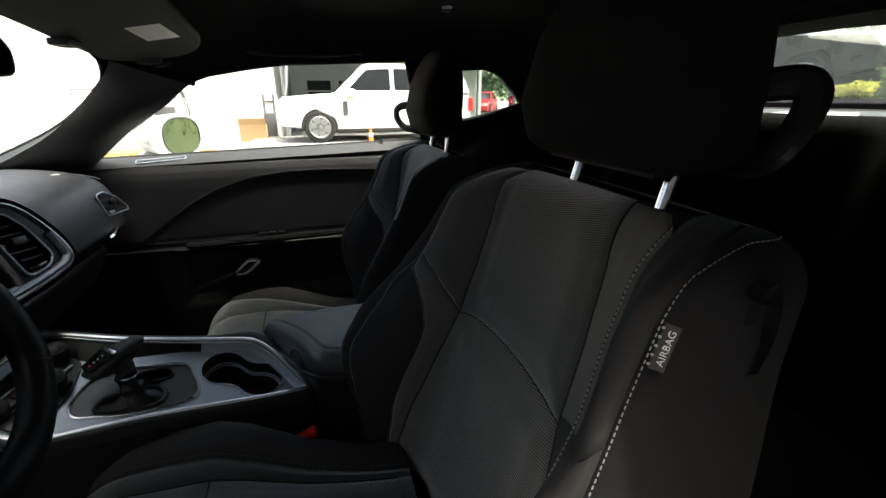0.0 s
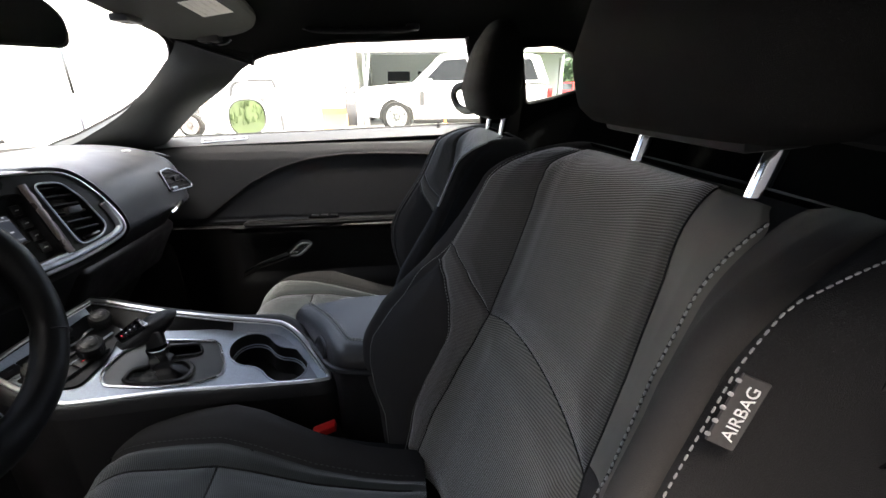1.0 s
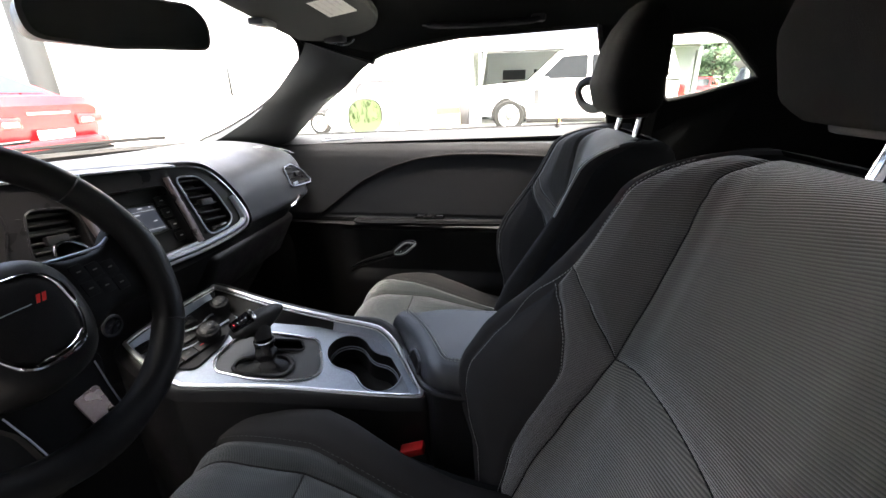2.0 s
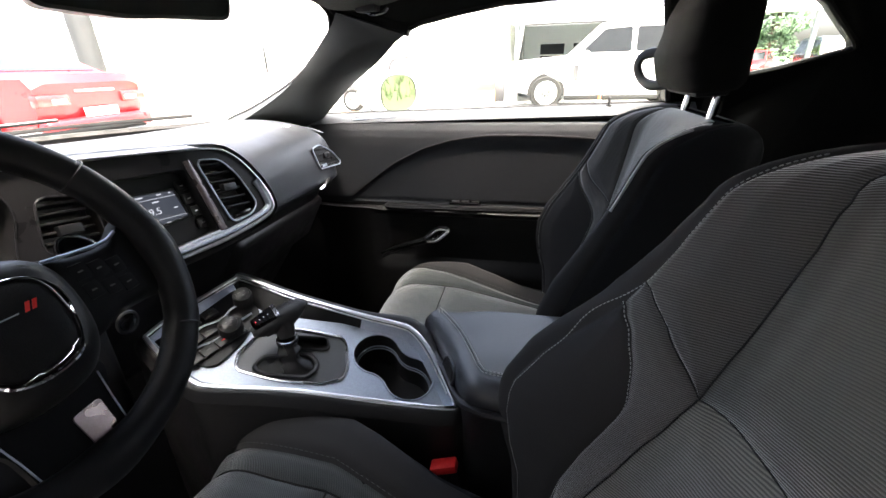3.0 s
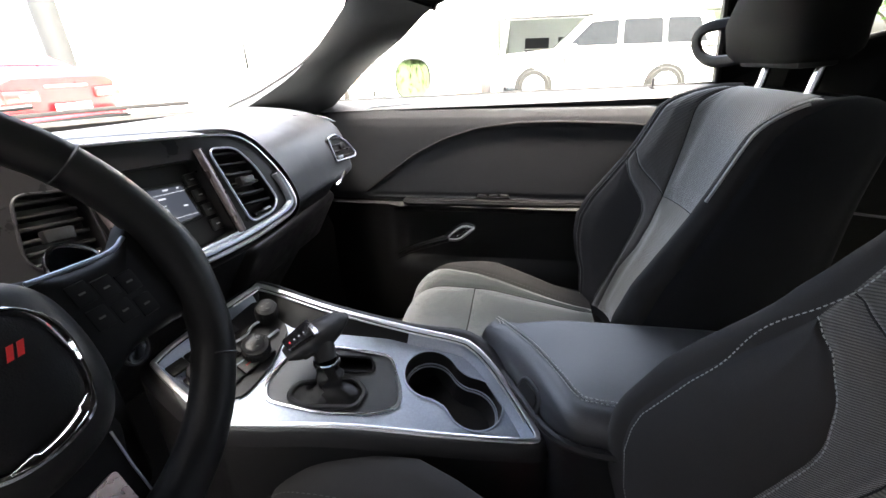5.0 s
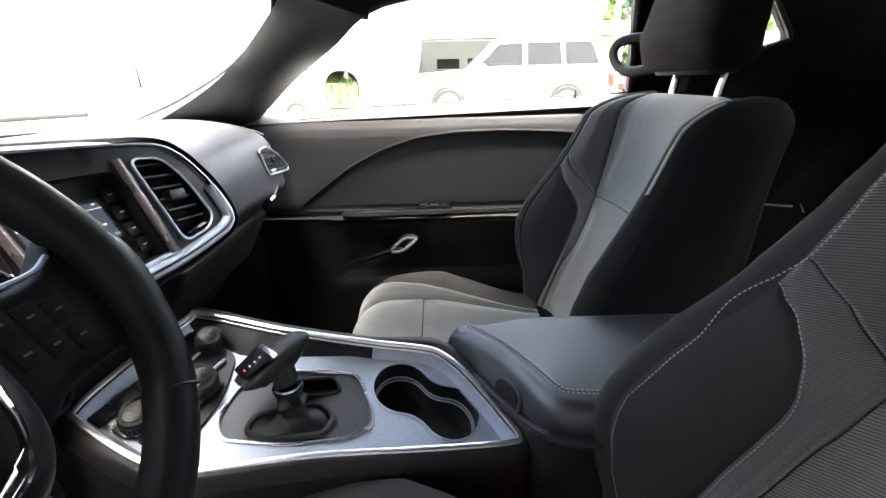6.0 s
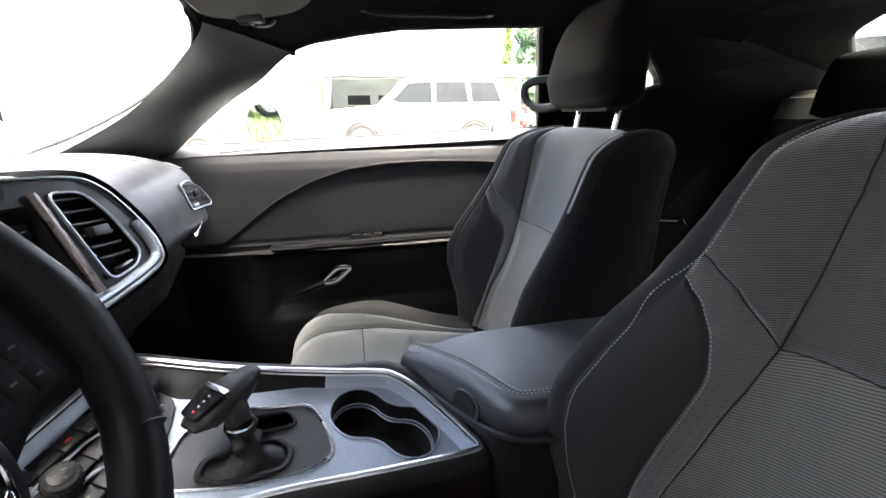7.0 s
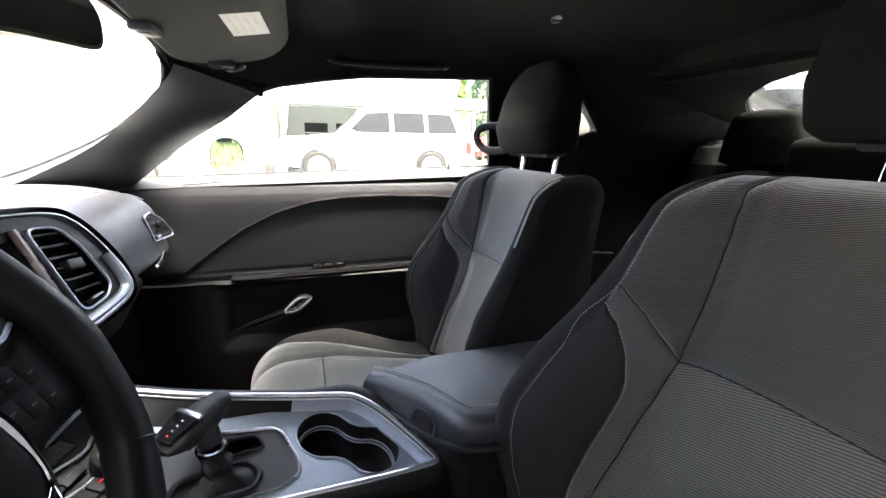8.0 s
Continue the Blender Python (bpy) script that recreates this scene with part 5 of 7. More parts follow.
# belt buckle between seat and console
buckle = thing("seat_belt_buckle", (-0.008, -0.092, 0.48), "black seat belt buckle with a red press button", "belt buckle")
bm_m = frame3(V(-0.008, -0.092, 0.556), V(0.9, 0.1, 0.25), V(-0.25, 0.1, 0.95))
part("case", box((-0.022, -0.013, -0.07), (0.022, 0.013, -0.006), 0.005, 2, bm_m), PLASTIC, buckle)
part("press_button", box((-0.020, -0.011, -0.012), (0.020, 0.011, 0.004), 0.003, 2, bm_m), RED, buckle, "bright red press button")
buckle2 = thing("seat_belt_buckle", (0.085, 0.215, 0.55), "small bright buckle tongue by the passenger seat", "belt buckle")
part("tongue", box((0.075, 0.208, 0.56), (0.095, 0.222, 0.60), 0.004, 2), PLASTIC, buckle2)


# ---- front seats ----
def seat(name, yc, zc, sg, label, group, lean=0.0, up=0.0, top=1.010, waist=0.795, kbs=(3.5, 3.5), loop=True, flat=False):
    """sg: +1 where the outer side faces +y. Local u grows towards the outer side."""
    s_ob = thing(name, (0.05, yc, 0.27), label, "car seat", group)
    Z = [0.47, 0.55, 0.60, 0.65, 0.70, 0.75, 0.81, 0.855, 0.89, 0.94, 1.00, 1.04]
    HW = [0.245, 0.252, 0.256, 0.258, 0.256, 0.248, 0.236, 0.226, 0.219, 0.213, 0.208, 0.205]
    BO = [0.060, 0.089, 0.118, 0.140, 0.152, 0.146, 0.124, 0.108, 0.099, 0.090, 0.078, 0.072]
    ZTOP, R, ZJ = top, 0.050, waist
    KS = 4.78 if flat else 5.0

    def mid_x(z):
        return 0.283 + 0.28 * (z - 0.78) - lean * (1.0 - z) / 0.35

    def back(k, z):
        """A place on the back rest: k runs over the section from the middle (0) over the bolster (4) and side (6) to the rear (9)."""
        over = max(0.0, (z - (ZTOP - R)) / R)
        over = min(over, 1.5707)
        zz = ZTOP - R + R * math.sin(over) if over > 0 else z
        hw, bo = table(min(z, 1.0), Z, HW), table(min(z, 1.0), Z, BO)
        D = 0.115 - 0.03 * smooth01((z - 0.6) / 0.4)
        cut = 1 - math.cos(over)
        hw -= 0.035 * cut
        if flat and k < 0:
            hw += 0.020 * smooth01((z - 0.80) / 0.12)
            bo += table(z, [0.47, 0.68, 0.76, 0.83, 1.0], [0.022, 0.022, 0.004, -0.018, -0.018])
        if not flat and k < 0:
            bo -= 0.008 * smooth01((z - 0.62) / 0.1)
        w = min(max((z - 0.70) / 0.12, 0.0), 1.0) if flat and k > 0 else 0.0
        bo *= 1 - 0.2 * w
        ctl = [(0.0, 0.006), (0.35 * hw, 0.0), (0.58 * hw, (-0.15 + 0.03 * w) * bo), (0.78 * hw, (-0.72 + 0.27 * w) * bo), (0.92 * hw, (-1 + 0.2 * w) * bo), (1.0 * hw, -0.80 * bo + 0.012), (1.03 * hw, -0.3 * bo + 0.035), (1.01 * hw, 0.070), (0.88 * hw, D), (0.0, D + 0.02)]
        sgn = -1 if k < 0 else 1
        kk = min(abs(k), 8.999)
        i = int(kk)
        f = kk - i
        g = lambda j: ctl[j] if 0 <= j < 10 else ((-ctl[-j][0], ctl[-j][1]) if j < 0 else (-ctl[8][0], ctl[8][1]))
        p0, p1, p2, p3 = (np.array(g(i + d)) for d in (-1, 0, 1, 2))
        q = 0.5 * (2 * p1 + (p2 - p0) * f + (2 * p0 - 5 * p1 + 4 * p2 - p3) * f * f + (3 * p1 - p0 - 3 * p2 + p3) * f ** 3)
        u, dx = q
        if flat and k < 0:
            full = table(z, [0.47, 0.60, 0.70, 0.78, 0.84, 0.89, 0.93, 1.0], [0.010, 0.013, 0.012, 0.021, 0.021, 0.010, 0.004, 0.003]) * smooth01((kk - 3.55) / 0.75) * (1 - smooth01((kk - 5.2) / 2.0))
            u, dx = u + 0.6 * full, dx - 0.8 * full
        xm = D * 0.5
        dx = dx + (xm - dx) * cut
        return V(mid_x(zz) + dx, yc + sg * sgn * u, zz + zc)

    def nrm(k, z, e=1e-3):
        a = back(k + 0.02, z) - back(k - 0.02, z)
        b = back(k, z + e) - back(k, z - e)
        n = b.cross(a) * sg
        return n.normalized() if n.length > 1e-12 else V(0, 0, 1)

    def kc(z, o=-1):
        """Edge of the centre panels on the outer (o = 1) or inner side."""
        if z <= ZJ:
            if flat and o < 0:
                return table(z, [0.45, 0.577, 0.646, 0.72, ZJ], [2.75, 2.41, 2.20, 2.08, 2.06])
            return table(z, [0.45, 0.55, 0.60, 0.66, 0.72, ZJ], [2.45, 2.25, 2.10, 1.80, 1.72, 1.42 if flat else 1.84])
        if o < 0:
            return table(z, [ZJ, 0.82, 0.92, 0.956, 0.98], [2.06, 2.15, 2.21, 2.31, 2.58] if flat else [1.84, 1.95, 2.18, 2.28, 2.35])
        if flat:
            return table(z, [ZJ, 0.86, 0.93, 0.968, 1.0], [1.42, 1.40, 1.27, 1.08, 0.98])
        return table(z, [ZJ, 0.92, 1.0], [1.84, 2.25, 2.5])

    def patch(pname, lf, rf, material, nu, nv, lab="", puff=0.0, groove=0.0034, wid=0.008, ends=(True, True), parent=None):
        """A panel of cover between two border lines; each border gives (k, z) for b from 0 to 1."""
        length = sum((back(*lf((i + 1) / 12)) - back(*lf(i / 12))).length for i in range(12))

        def spot(a, b):
            l, r = lf(b), rf(b)
            return l[0] + (r[0] - l[0]) * a, l[1] + (r[1] - l[1]) * a

        def f(a, b):
            k, z = spot(a, b)
            w = (back(*rf(b)) - back(*lf(b))).length
            d = min(a, 1 - a) * w
            if ends[0]:
                d = min(d, b * length)
            if ends[1]:
                d = min(d, (1 - b) * length)
            return back(k, z) + nrm(k, z) * (-groove * (1 - smooth01(d / wid)) + puff * smooth01(d / 0.05))

        def uv(a, b):
            k, z = spot(a, b)
            return (math.copysign(table(abs(k), range(10), [0, 0.085, 0.14, 0.20, 0.245, 0.275, 0.32, 0.40, 0.5, 0.7]), k), z)
        return part(pname, grid(f, nu, nv, uv=uv), material, parent or backrest, lab, angle=70)

    ZE = ZTOP - R + R * 1.5707
    ZL, ZB = 0.47, ZJ + (0.080 if flat else 0.092)
    backrest = part("backrest", grid(lambda a, b: (lambda k, z: back(k, z) - nrm(k, z) * (0.0042 if abs(k) < KS else 0.0))(-8.999 + 17.998 * a, 0.45 + (ZE - 0.45) * b), 110, 40), DARKCLOTH, s_ob, "dark cloth seat back shell", angle=70)
    zt = ZE - 0.010
    patch("centre_panel", lambda b: (-kc(ZJ + (zt - ZJ) * b), ZJ + (zt - ZJ) * b), lambda b: (kc(ZJ + (zt - ZJ) * b, 1), ZJ + (zt - ZJ) * b), UPPERSHADED, 48, 36, "grey cloth upper centre panel, coloured darker for the roof shade", 0.006)
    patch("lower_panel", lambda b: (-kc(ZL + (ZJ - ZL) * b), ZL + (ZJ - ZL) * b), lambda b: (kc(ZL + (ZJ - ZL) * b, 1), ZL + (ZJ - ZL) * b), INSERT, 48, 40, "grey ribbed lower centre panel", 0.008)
    for o in (1, -1):
        KB = kbs[0] if o > 0 else kbs[1]
        if flat and o > 0:
            # side towards the open door: shoulder strip above a slanting seam, plain black below
            def ko(z):
                return table(z, [0.47, 0.70, 0.81, 0.89, 0.94, 0.985, 1.03], [2.95, 2.62, 2.36, 2.34, 2.45, 2.66, 2.75])

            def cross(k):
                return ZJ + 0.009 + 0.0226 * (k - 1.42)

            def run(z0, z1):
                return lambda b: z0 + (z1 - z0) * b
            za, zb, zd = run(cross(1.42), zt - 0.004), run(cross(2.22), zt - 0.004), run(ZL, cross(1.42))
            patch("shoulder_panel", lambda b: (kc(za(b), 1), za(b)), lambda b: (ko(zb(b)) - 0.5 * smooth01((b - 0.9) / 0.1), zb(b)), STRIPCLOTH, 26, 50, "plain grey shoulder strip", 0.004)
            ze, zf = run(cross(2.22), ZE), run(cross(KS), ZE)
            patch("upper_band", lambda b: (ko(ze(b)), ze(b)), lambda b: (KS, zf(b)), BOLSTER, 16, 40, "black cloth edge band", 0.004, ends=(True, False))
            zg = run(0.45, cross(KS))
            patch("bolster", lambda b: (kc(zd(b), 1), zd(b)), lambda b: (KS, zg(b)), BOLSTER, 26, 44, "black cloth bolster", 0.004, ends=(False, True))
            part("edge_stitching", stitches([back(ko(z) + 0.07, z) + nrm(ko(z) + 0.07, z) * 0.0026 for z in np.linspace(0.50, zt - 0.02, 110)], 0.0052, 0.0032, 0.0009), THREAD, backrest, "grey contrast stitching")
            part("zigzag_edge", stitches([back(ko(z) - 0.03, z) + nrm(ko(z) - 0.03, z) * 0.0014 for z in np.linspace(cross(2.2), zt - 0.02, 150)], 0.0030, 0.0022, 0.0011), DARKTHREAD, backrest)
            part("seam", tube([back(kc(z, 1), z) - nrm(kc(z, 1), z) * 0.0026 for z in np.linspace(0.48, zt, 60)], 0.0008, 5), SEAM, backrest)
            part("seam", tube([back(k, cross(k)) - nrm(k, cross(k)) * 0.0026 for k in np.linspace(1.42, KS, 24)], 0.0008, 5), SEAM, backrest)
            continue

        if flat:
            border = catmull([(2.95, 0.47, 0), (2.72, 0.573, 0), (2.55, 0.637, 0), (2.44, 0.692, 0), (2.45, 0.730, 0), (2.56, 0.757, 0), (2.77, 0.784, 0), (3.13, 0.808, 0), (3.50, 0.821, 0), (KB, ZB - 0.023, 0)], 81)
        else:
            stretch = (ZB - 0.025 - 0.47) / 0.372
            border = catmull([(k - 0.22 * (1 - smooth01((z - 0.72) / 0.1)), 0.47 + (z - 0.47) * stretch, 0) for z, k in ((0.47, 2.95), (0.55, 2.6), (0.60, 2.44), (0.65, 2.35), (0.70, 2.31), (0.74, 2.36), (0.775, 2.56), (0.806, 2.90), (0.826, 3.22), (0.842, KB))], 81)

        def rise(f):
            """How far up the seam from the waist to the edge has come."""
            return table(f, [0, 0.18, 0.47, 0.90, 1.0], [0, 0.27, 0.65, 0.96, 1.0]) if flat else f

        def rim(b):
            """Inner border of the dark bolster, from its foot (0) to its tip (1)."""
            i = min(int(b * 80), 79)
            return border[i].lerp(border[i + 1], b * 80 - i)

        def up_seam(b, KB=KB):
            if b < 0.3:
                return o * (kc(ZJ, o) + (KB - kc(ZJ, o)) * b / 0.3), ZJ + (ZB - ZJ) * rise(b / 0.3)
            return o * (KB - (0.35 * smooth01((b - 0.85) / 0.15) if o > 0 else 0)), ZB + (zt - 0.004 - ZB) * (b - 0.3) / 0.7

        def strip_in(b, KB=KB):
            if b > 0.6:
                f = (b - 0.6) / 0.4
                return o * (kc(ZJ, o) + (KB - kc(ZJ, o)) * f), ZJ + (ZB - ZJ) * rise(f)
            z = ZL + (ZJ - ZL) * b / 0.6
            return o * kc(z, o), z

        def strip_out(b, KB=KB):
            if b > 0.92:
                return o * KB, ZB - 0.025 + 0.025 * (b - 0.92) / 0.08
            p = rim(b / 0.92)
            return o * p.x, p.y

        def oval(b):
            p = rim(b)
            return o * p.x, p.y
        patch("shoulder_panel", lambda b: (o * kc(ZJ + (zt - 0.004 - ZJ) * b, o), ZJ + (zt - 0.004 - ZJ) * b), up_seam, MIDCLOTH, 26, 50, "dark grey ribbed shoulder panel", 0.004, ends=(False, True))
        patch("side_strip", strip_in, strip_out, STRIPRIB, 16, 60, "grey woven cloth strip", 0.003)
        patch("bolster", oval, lambda b, KB=KB: (o * KB, rim(b).y), BOLSTER, 22, 44, "black cloth bolster", 0.004)
        patch("band", lambda b, KB=KB: (o * KB, 0.45 + (ZE - 0.45) * b), lambda b: (o * KS, 0.45 + (ZE - 0.45) * b), BOLSTER, 12, 70, "black cloth edge band", 0.002, ends=(False, False))

        def line(kf, z0, z1, n=60, lift=0.0012):
            return [back(kf(z), z) + nrm(kf(z), z) * lift for z in np.linspace(z0, z1, n)]
        thread = GREYTHREAD
        part("edge_stitching", stitches(line(lambda z, KB=KB: o * (KB + (0.10 if o > 0 else -0.08) + (0.24 * math.exp(-((z - 0.812) / 0.03) ** 2) if flat else 0.0)), 0.47, ZE - 0.035, 110, 0.0016), 0.0046, 0.0030, 0.00065), thread, backrest, "grey contrast stitching")
        part("bolster_stitching", stitches([back(*q) + nrm(*q) * 0.0026 for q in (oval(b) for b in np.linspace(0.03, 0.99, 70))], 0.0046, 0.0030, 0.00065), thread, backrest)
        part("seam", tube([back(o * kc(z, o), z) - nrm(o * kc(z, o), z) * 0.0026 for z in np.linspace(0.48, zt, 60)], 0.0008, 5), SEAM, backrest)
        part("seam", tube([back(*up_seam(b)) - nrm(*up_seam(b)) * 0.0026 for b in np.linspace(0, 0.3, 20)], 0.0008, 5), SEAM, backrest)
        # Pale tube painting the highlight along the lit inner edge of the bolster.
        if sg > 0 and o < 0:
            part("piping", tube(line(lambda z, KB=KB: o * 4.30, ZB + 0.002, ZE - 0.03, 40, 0.0004), 0.0026, 6), EDGELIGHT, backrest)
    outer = [back(KS + 0.06, z) + nrm(KS + 0.06, z) * 0.0012 for z in np.linspace(0.48, ZTOP - 0.045, 70)]
    for f in np.linspace(0.03, 1, 30):
        k, z = KS + 0.06 + 2.5 * max(0.0, f - 0.15) / 0.85, ZTOP - 0.045 + 0.050 * math.sin(min(1.0, 2.0 * f) * math.pi / 2)
        outer.append(back(k, z) + nrm(k, z) * 0.0016)
    part("outer_stitching", stitches(outer, 0.0050, 0.0030, 0.00062), THREAD, backrest, "pale contrast stitching")
    part("seam", tube([back(k, ZJ) - nrm(k, ZJ) * 0.0026 for k in np.linspace(-kc(ZJ), kc(ZJ, 1), 30)], 0.0008, 5), SEAM, backrest)

    # cushion
    CX = [-0.40, -0.37, -0.30, -0.20, -0.14, -0.09, 0.0, 0.07, 0.12, 0.20]
    CZ = [0.530, 0.532, 0.536, 0.542, 0.541, 0.538, 0.525, 0.515, 0.505, 0.495]
    CH = [0.235, 0.245, 0.253, 0.256, 0.254, 0.250, 0.240, 0.236, 0.236, 0.240]
    CB = [0.004, 0.006, 0.012, 0.026, 0.034, 0.038, 0.022, 0.008, 0.004, 0.002]
    if flat:
        CH = CH[:5] + [0.232, 0.200, 0.190, 0.190, 0.190]
    CZ = [c + up for c in CZ]
    CB = [c + max(0.0, -up) * 0.2 * (1 if -0.25 < q < 0.05 else 0.3) for c, q in zip(CB, CX)]
    XF, RF = (-0.328 if loop else -0.360), 0.11

    def cush(k, x):
        over = min(max(0.0, ((XF + RF) - x) / RF), 1.9)
        xx = XF + RF - RF * math.sin(min(over, 1.5707)) if over > 0 else x
        zt, hw, bo = table(max(x, -0.4), CX, CZ), table(max(x, -0.4), CX, CH), table(max(x, -0.4), CX, CB)
        dz = -0.10 * (1 - math.cos(min(over, 1.5707))) - max(0, over - 1.5707) * 0.25
        ctl = [(0.0, -0.006), (0.35 * hw, 0.0), (0.56 * hw, 0.12 * bo), (0.74 * hw, 0.75 * bo), (0.88 * hw, bo), (0.97 * hw, 0.78 * bo), (1.02 * hw, 0.0), (1.02 * hw, -0.08), (0.98 * hw, -0.17), (0.9 * hw, -0.22)]
        sgn = -1 if k < 0 else 1
        kk = min(abs(k), 8.999)
        i, f = int(kk), kk - int(kk)
        g = lambda j: ctl[min(j, 9)] if j >= 0 else (-ctl[-j][0], ctl[-j][1])
        p0, p1, p2, p3 = (np.array(g(i + d)) for d in (-1, 0, 1, 2))
        q = 0.5 * (2 * p1 + (p2 - p0) * f + (2 * p0 - 5 * p1 + 4 * p2 - p3) * f * f + (3 * p1 - p0 - 3 * p2 + p3) * f ** 3)
        return V(xx, yc + sg * sgn * q[0], zt + q[1] + dz + zc)

    def cn(k, x):
        a, b = cush(k + 0.02, x) - cush(k - 0.02, x), cush(k, x + 1e-3) - cush(k, x - 1e-3)
        n = b.cross(a) * sg
        return n.normalized() if n.length > 1e-12 else V(0, 0, 1)

    cushion = part("cushion", grid(lambda a, b: cush(-8.99 + 17.98 * a, -0.435 + 0.595 * b) - V(0, 0, 0.006), 48, 40), DARKCLOTH, s_ob, "dark cloth seat cushion", angle=70)

    def cpanel(pname, kl, kr, x0, x1, material, nu, nv, lab="", puff=0.0, groove=0.005):
        def f(a, b):
            x = x0 + (x1 - x0) * b
            k = kl(x) + (kr(x) - kl(x)) * a
            w = (cush(kr(x), x) - cush(kl(x), x)).length + 1e-6
            d = min(min(a, 1 - a) * w, min(b, 1 - b) * abs(x1 - x0))
            return cush(k, x) + cn(k, x) * (-groove * (1 - smooth01(d / 0.012)) + puff * smooth01(d / 0.05))
        
        def uv(a, b):
            x = x0 + (x1 - x0) * b
            k = kl(x) + (kr(x) - kl(x)) * a
            return (math.copysign(table(abs(k), range(10), [0, 0.09, 0.145, 0.20, 0.24, 0.27, 0.32, 0.40, 0.5, 0.6]), k), x)
        return part(pname, grid(f, nu, nv, uv=uv), material, cushion, lab, angle=70)

    ck = lambda x: 2.05 + 0.30 * smooth01((-0.18 - x) / 0.15)
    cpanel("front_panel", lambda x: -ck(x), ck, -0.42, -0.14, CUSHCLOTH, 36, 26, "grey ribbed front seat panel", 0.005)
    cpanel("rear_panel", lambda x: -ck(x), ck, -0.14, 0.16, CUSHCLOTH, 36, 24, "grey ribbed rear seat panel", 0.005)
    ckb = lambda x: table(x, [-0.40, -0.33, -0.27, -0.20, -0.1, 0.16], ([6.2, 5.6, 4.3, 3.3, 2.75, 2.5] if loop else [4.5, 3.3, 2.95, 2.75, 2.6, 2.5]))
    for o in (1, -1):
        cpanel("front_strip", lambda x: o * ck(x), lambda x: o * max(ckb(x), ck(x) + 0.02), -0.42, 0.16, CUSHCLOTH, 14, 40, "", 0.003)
        cpanel("bolster", lambda x: o * ckb(x), lambda x: o * max(5.0, ckb(x) + 0.3), -0.36, 0.16, BOLSTER, 16, 40, "black cloth cushion bolster", 0.004)
        part("stitching", stitches([cush(o * (ckb(x) + 0.12), x) + cn(o * (ckb(x) + 0.12), x) * 0.0012 for x in np.linspace(-0.35, 0.14, 60)], 0.0085, 0.005, 0.0006), SEAMTHREAD, cushion)
        part("seam", tube([cush(o * ck(x), x) - cn(o * ck(x), x) * 0.004 for x in np.linspace(-0.44, 0.14, 50)], 0.0015, 5), SEAM, cushion)
    part("seam", tube([cush(k, -0.14) - cn(k, -0.14) * 0.004 for k in np.linspace(-ck(-0.14), ck(-0.14), 30)], 0.0015, 5), SEAM, cushion)
    part("seat_base", box((-0.30, yc - 0.20, 0.26), (0.12, yc + 0.20, 0.40), 0.02), PLASTIC, s_ob, "black seat frame on the floor rails")

    # headrest with posts and belt loop
    hz = (1.028 if flat else 1.052) + zc
    yh = yc - (0.012 if flat else 0.0)
    HM = Matrix.Translation((0.376 if flat else 0.372, yh, hz)) @ Matrix.Rotation(radians(-4), 4, "Y")

    def hr(u, v):
        t = v
        w = table(t, [0, 0.08, 0.35, 0.7, 0.9, 1.0], [0.116, 0.130, 0.132, 0.121, 0.110, 0.095])
        d = table(t, [0, 0.08, 0.35, 0.7, 0.9, 1.0], [0.040, 0.050, 0.056, 0.050, 0.038, 0.026])
        sx = table(t, [0, 0.3, 1.0], [0.0, -0.004, 0.022])
        a = 2 * math.pi * u
        c, s = math.cos(a), math.sin(a)
        return HM @ V(sx + d * math.copysign(abs(c) ** 0.55, c), w * (1.09 if flat else 1.0) * math.copysign(abs(s) ** 0.45, s), 0.180 * t)

    def hr_full(u, v):
        if v < 0.06:
            p = hr(u, 0)
            c = HM @ V(0, 0, -0.006)
            return c.lerp(p, v / 0.06)
        if v > 0.90:
            f = (v - 0.90) / 0.10
            p = hr(u, 1.0)
            c = HM @ V(0.022, 0, 0.180 + 0.012)
            q = p.lerp(c, f)
            return q + V(0, 0, 0.014 * math.sin(math.pi * 0.5 * f) * (1 - f) * 2)
        return hr(u, (v - 0.06) / 0.84)

    headrest = part("headrest", grid(hr_full, 56, 34, wrap_u=True), HEADCLOTH, s_ob, "dark cloth headrest on chrome posts, colour deepened for shade", angle=60)
    part("headrest_base", box((-0.026, -0.092, -0.009), (0.026, 0.092, 0.004), 0.005, 2, HM), RUBBER, headrest)
    for o in (1, -1):
        a, b = V(0.374, yh + o * 0.075, 0.955 + zc), HM @ V(0.017, o * 0.075, 0.0)
        part("post", tube([a, b], 0.0072, 14), CHROME, headrest, "chrome headrest post")
    if loop:
        pts = [(0.365, 0.10, 1.060), (0.335, 0.165, 1.050), (0.318, 0.205, 1.062), (0.308, 0.218, 1.090), (0.318, 0.206, 1.112), (0.350, 0.165, 1.117), (0.375, 0.11, 1.112)]
    else:
        pts = [(0.405, 0.09, 1.062), (0.405, 0.134, 1.060), (0.402, 0.158, 1.075), (0.412, 0.164, 1.104), (0.414, 0.156, 1.120), (0.405, 0.134, 1.120), (0.39, 0.10, 1.112)]
    lp = catmull([(a, yh + sg * b, c + hz - 1.052) for a, b, c in pts], 36)
    part("belt_guide", tube(lp, 0.0070 if loop else 0.0078, 8, flat=1.6), BANK, headrest, "black belt guide loop")
    # release lever on the outer side of the back
    ys = yc + sg * 0.212
    lever = rounded([(0.372, 0.968), (0.386, 0.978), (0.396, 0.955), (0.397, 0.925), (0.388, 0.900), (0.376, 0.894), (0.362, 0.912), (0.360, 0.940)], 0.010, 4)
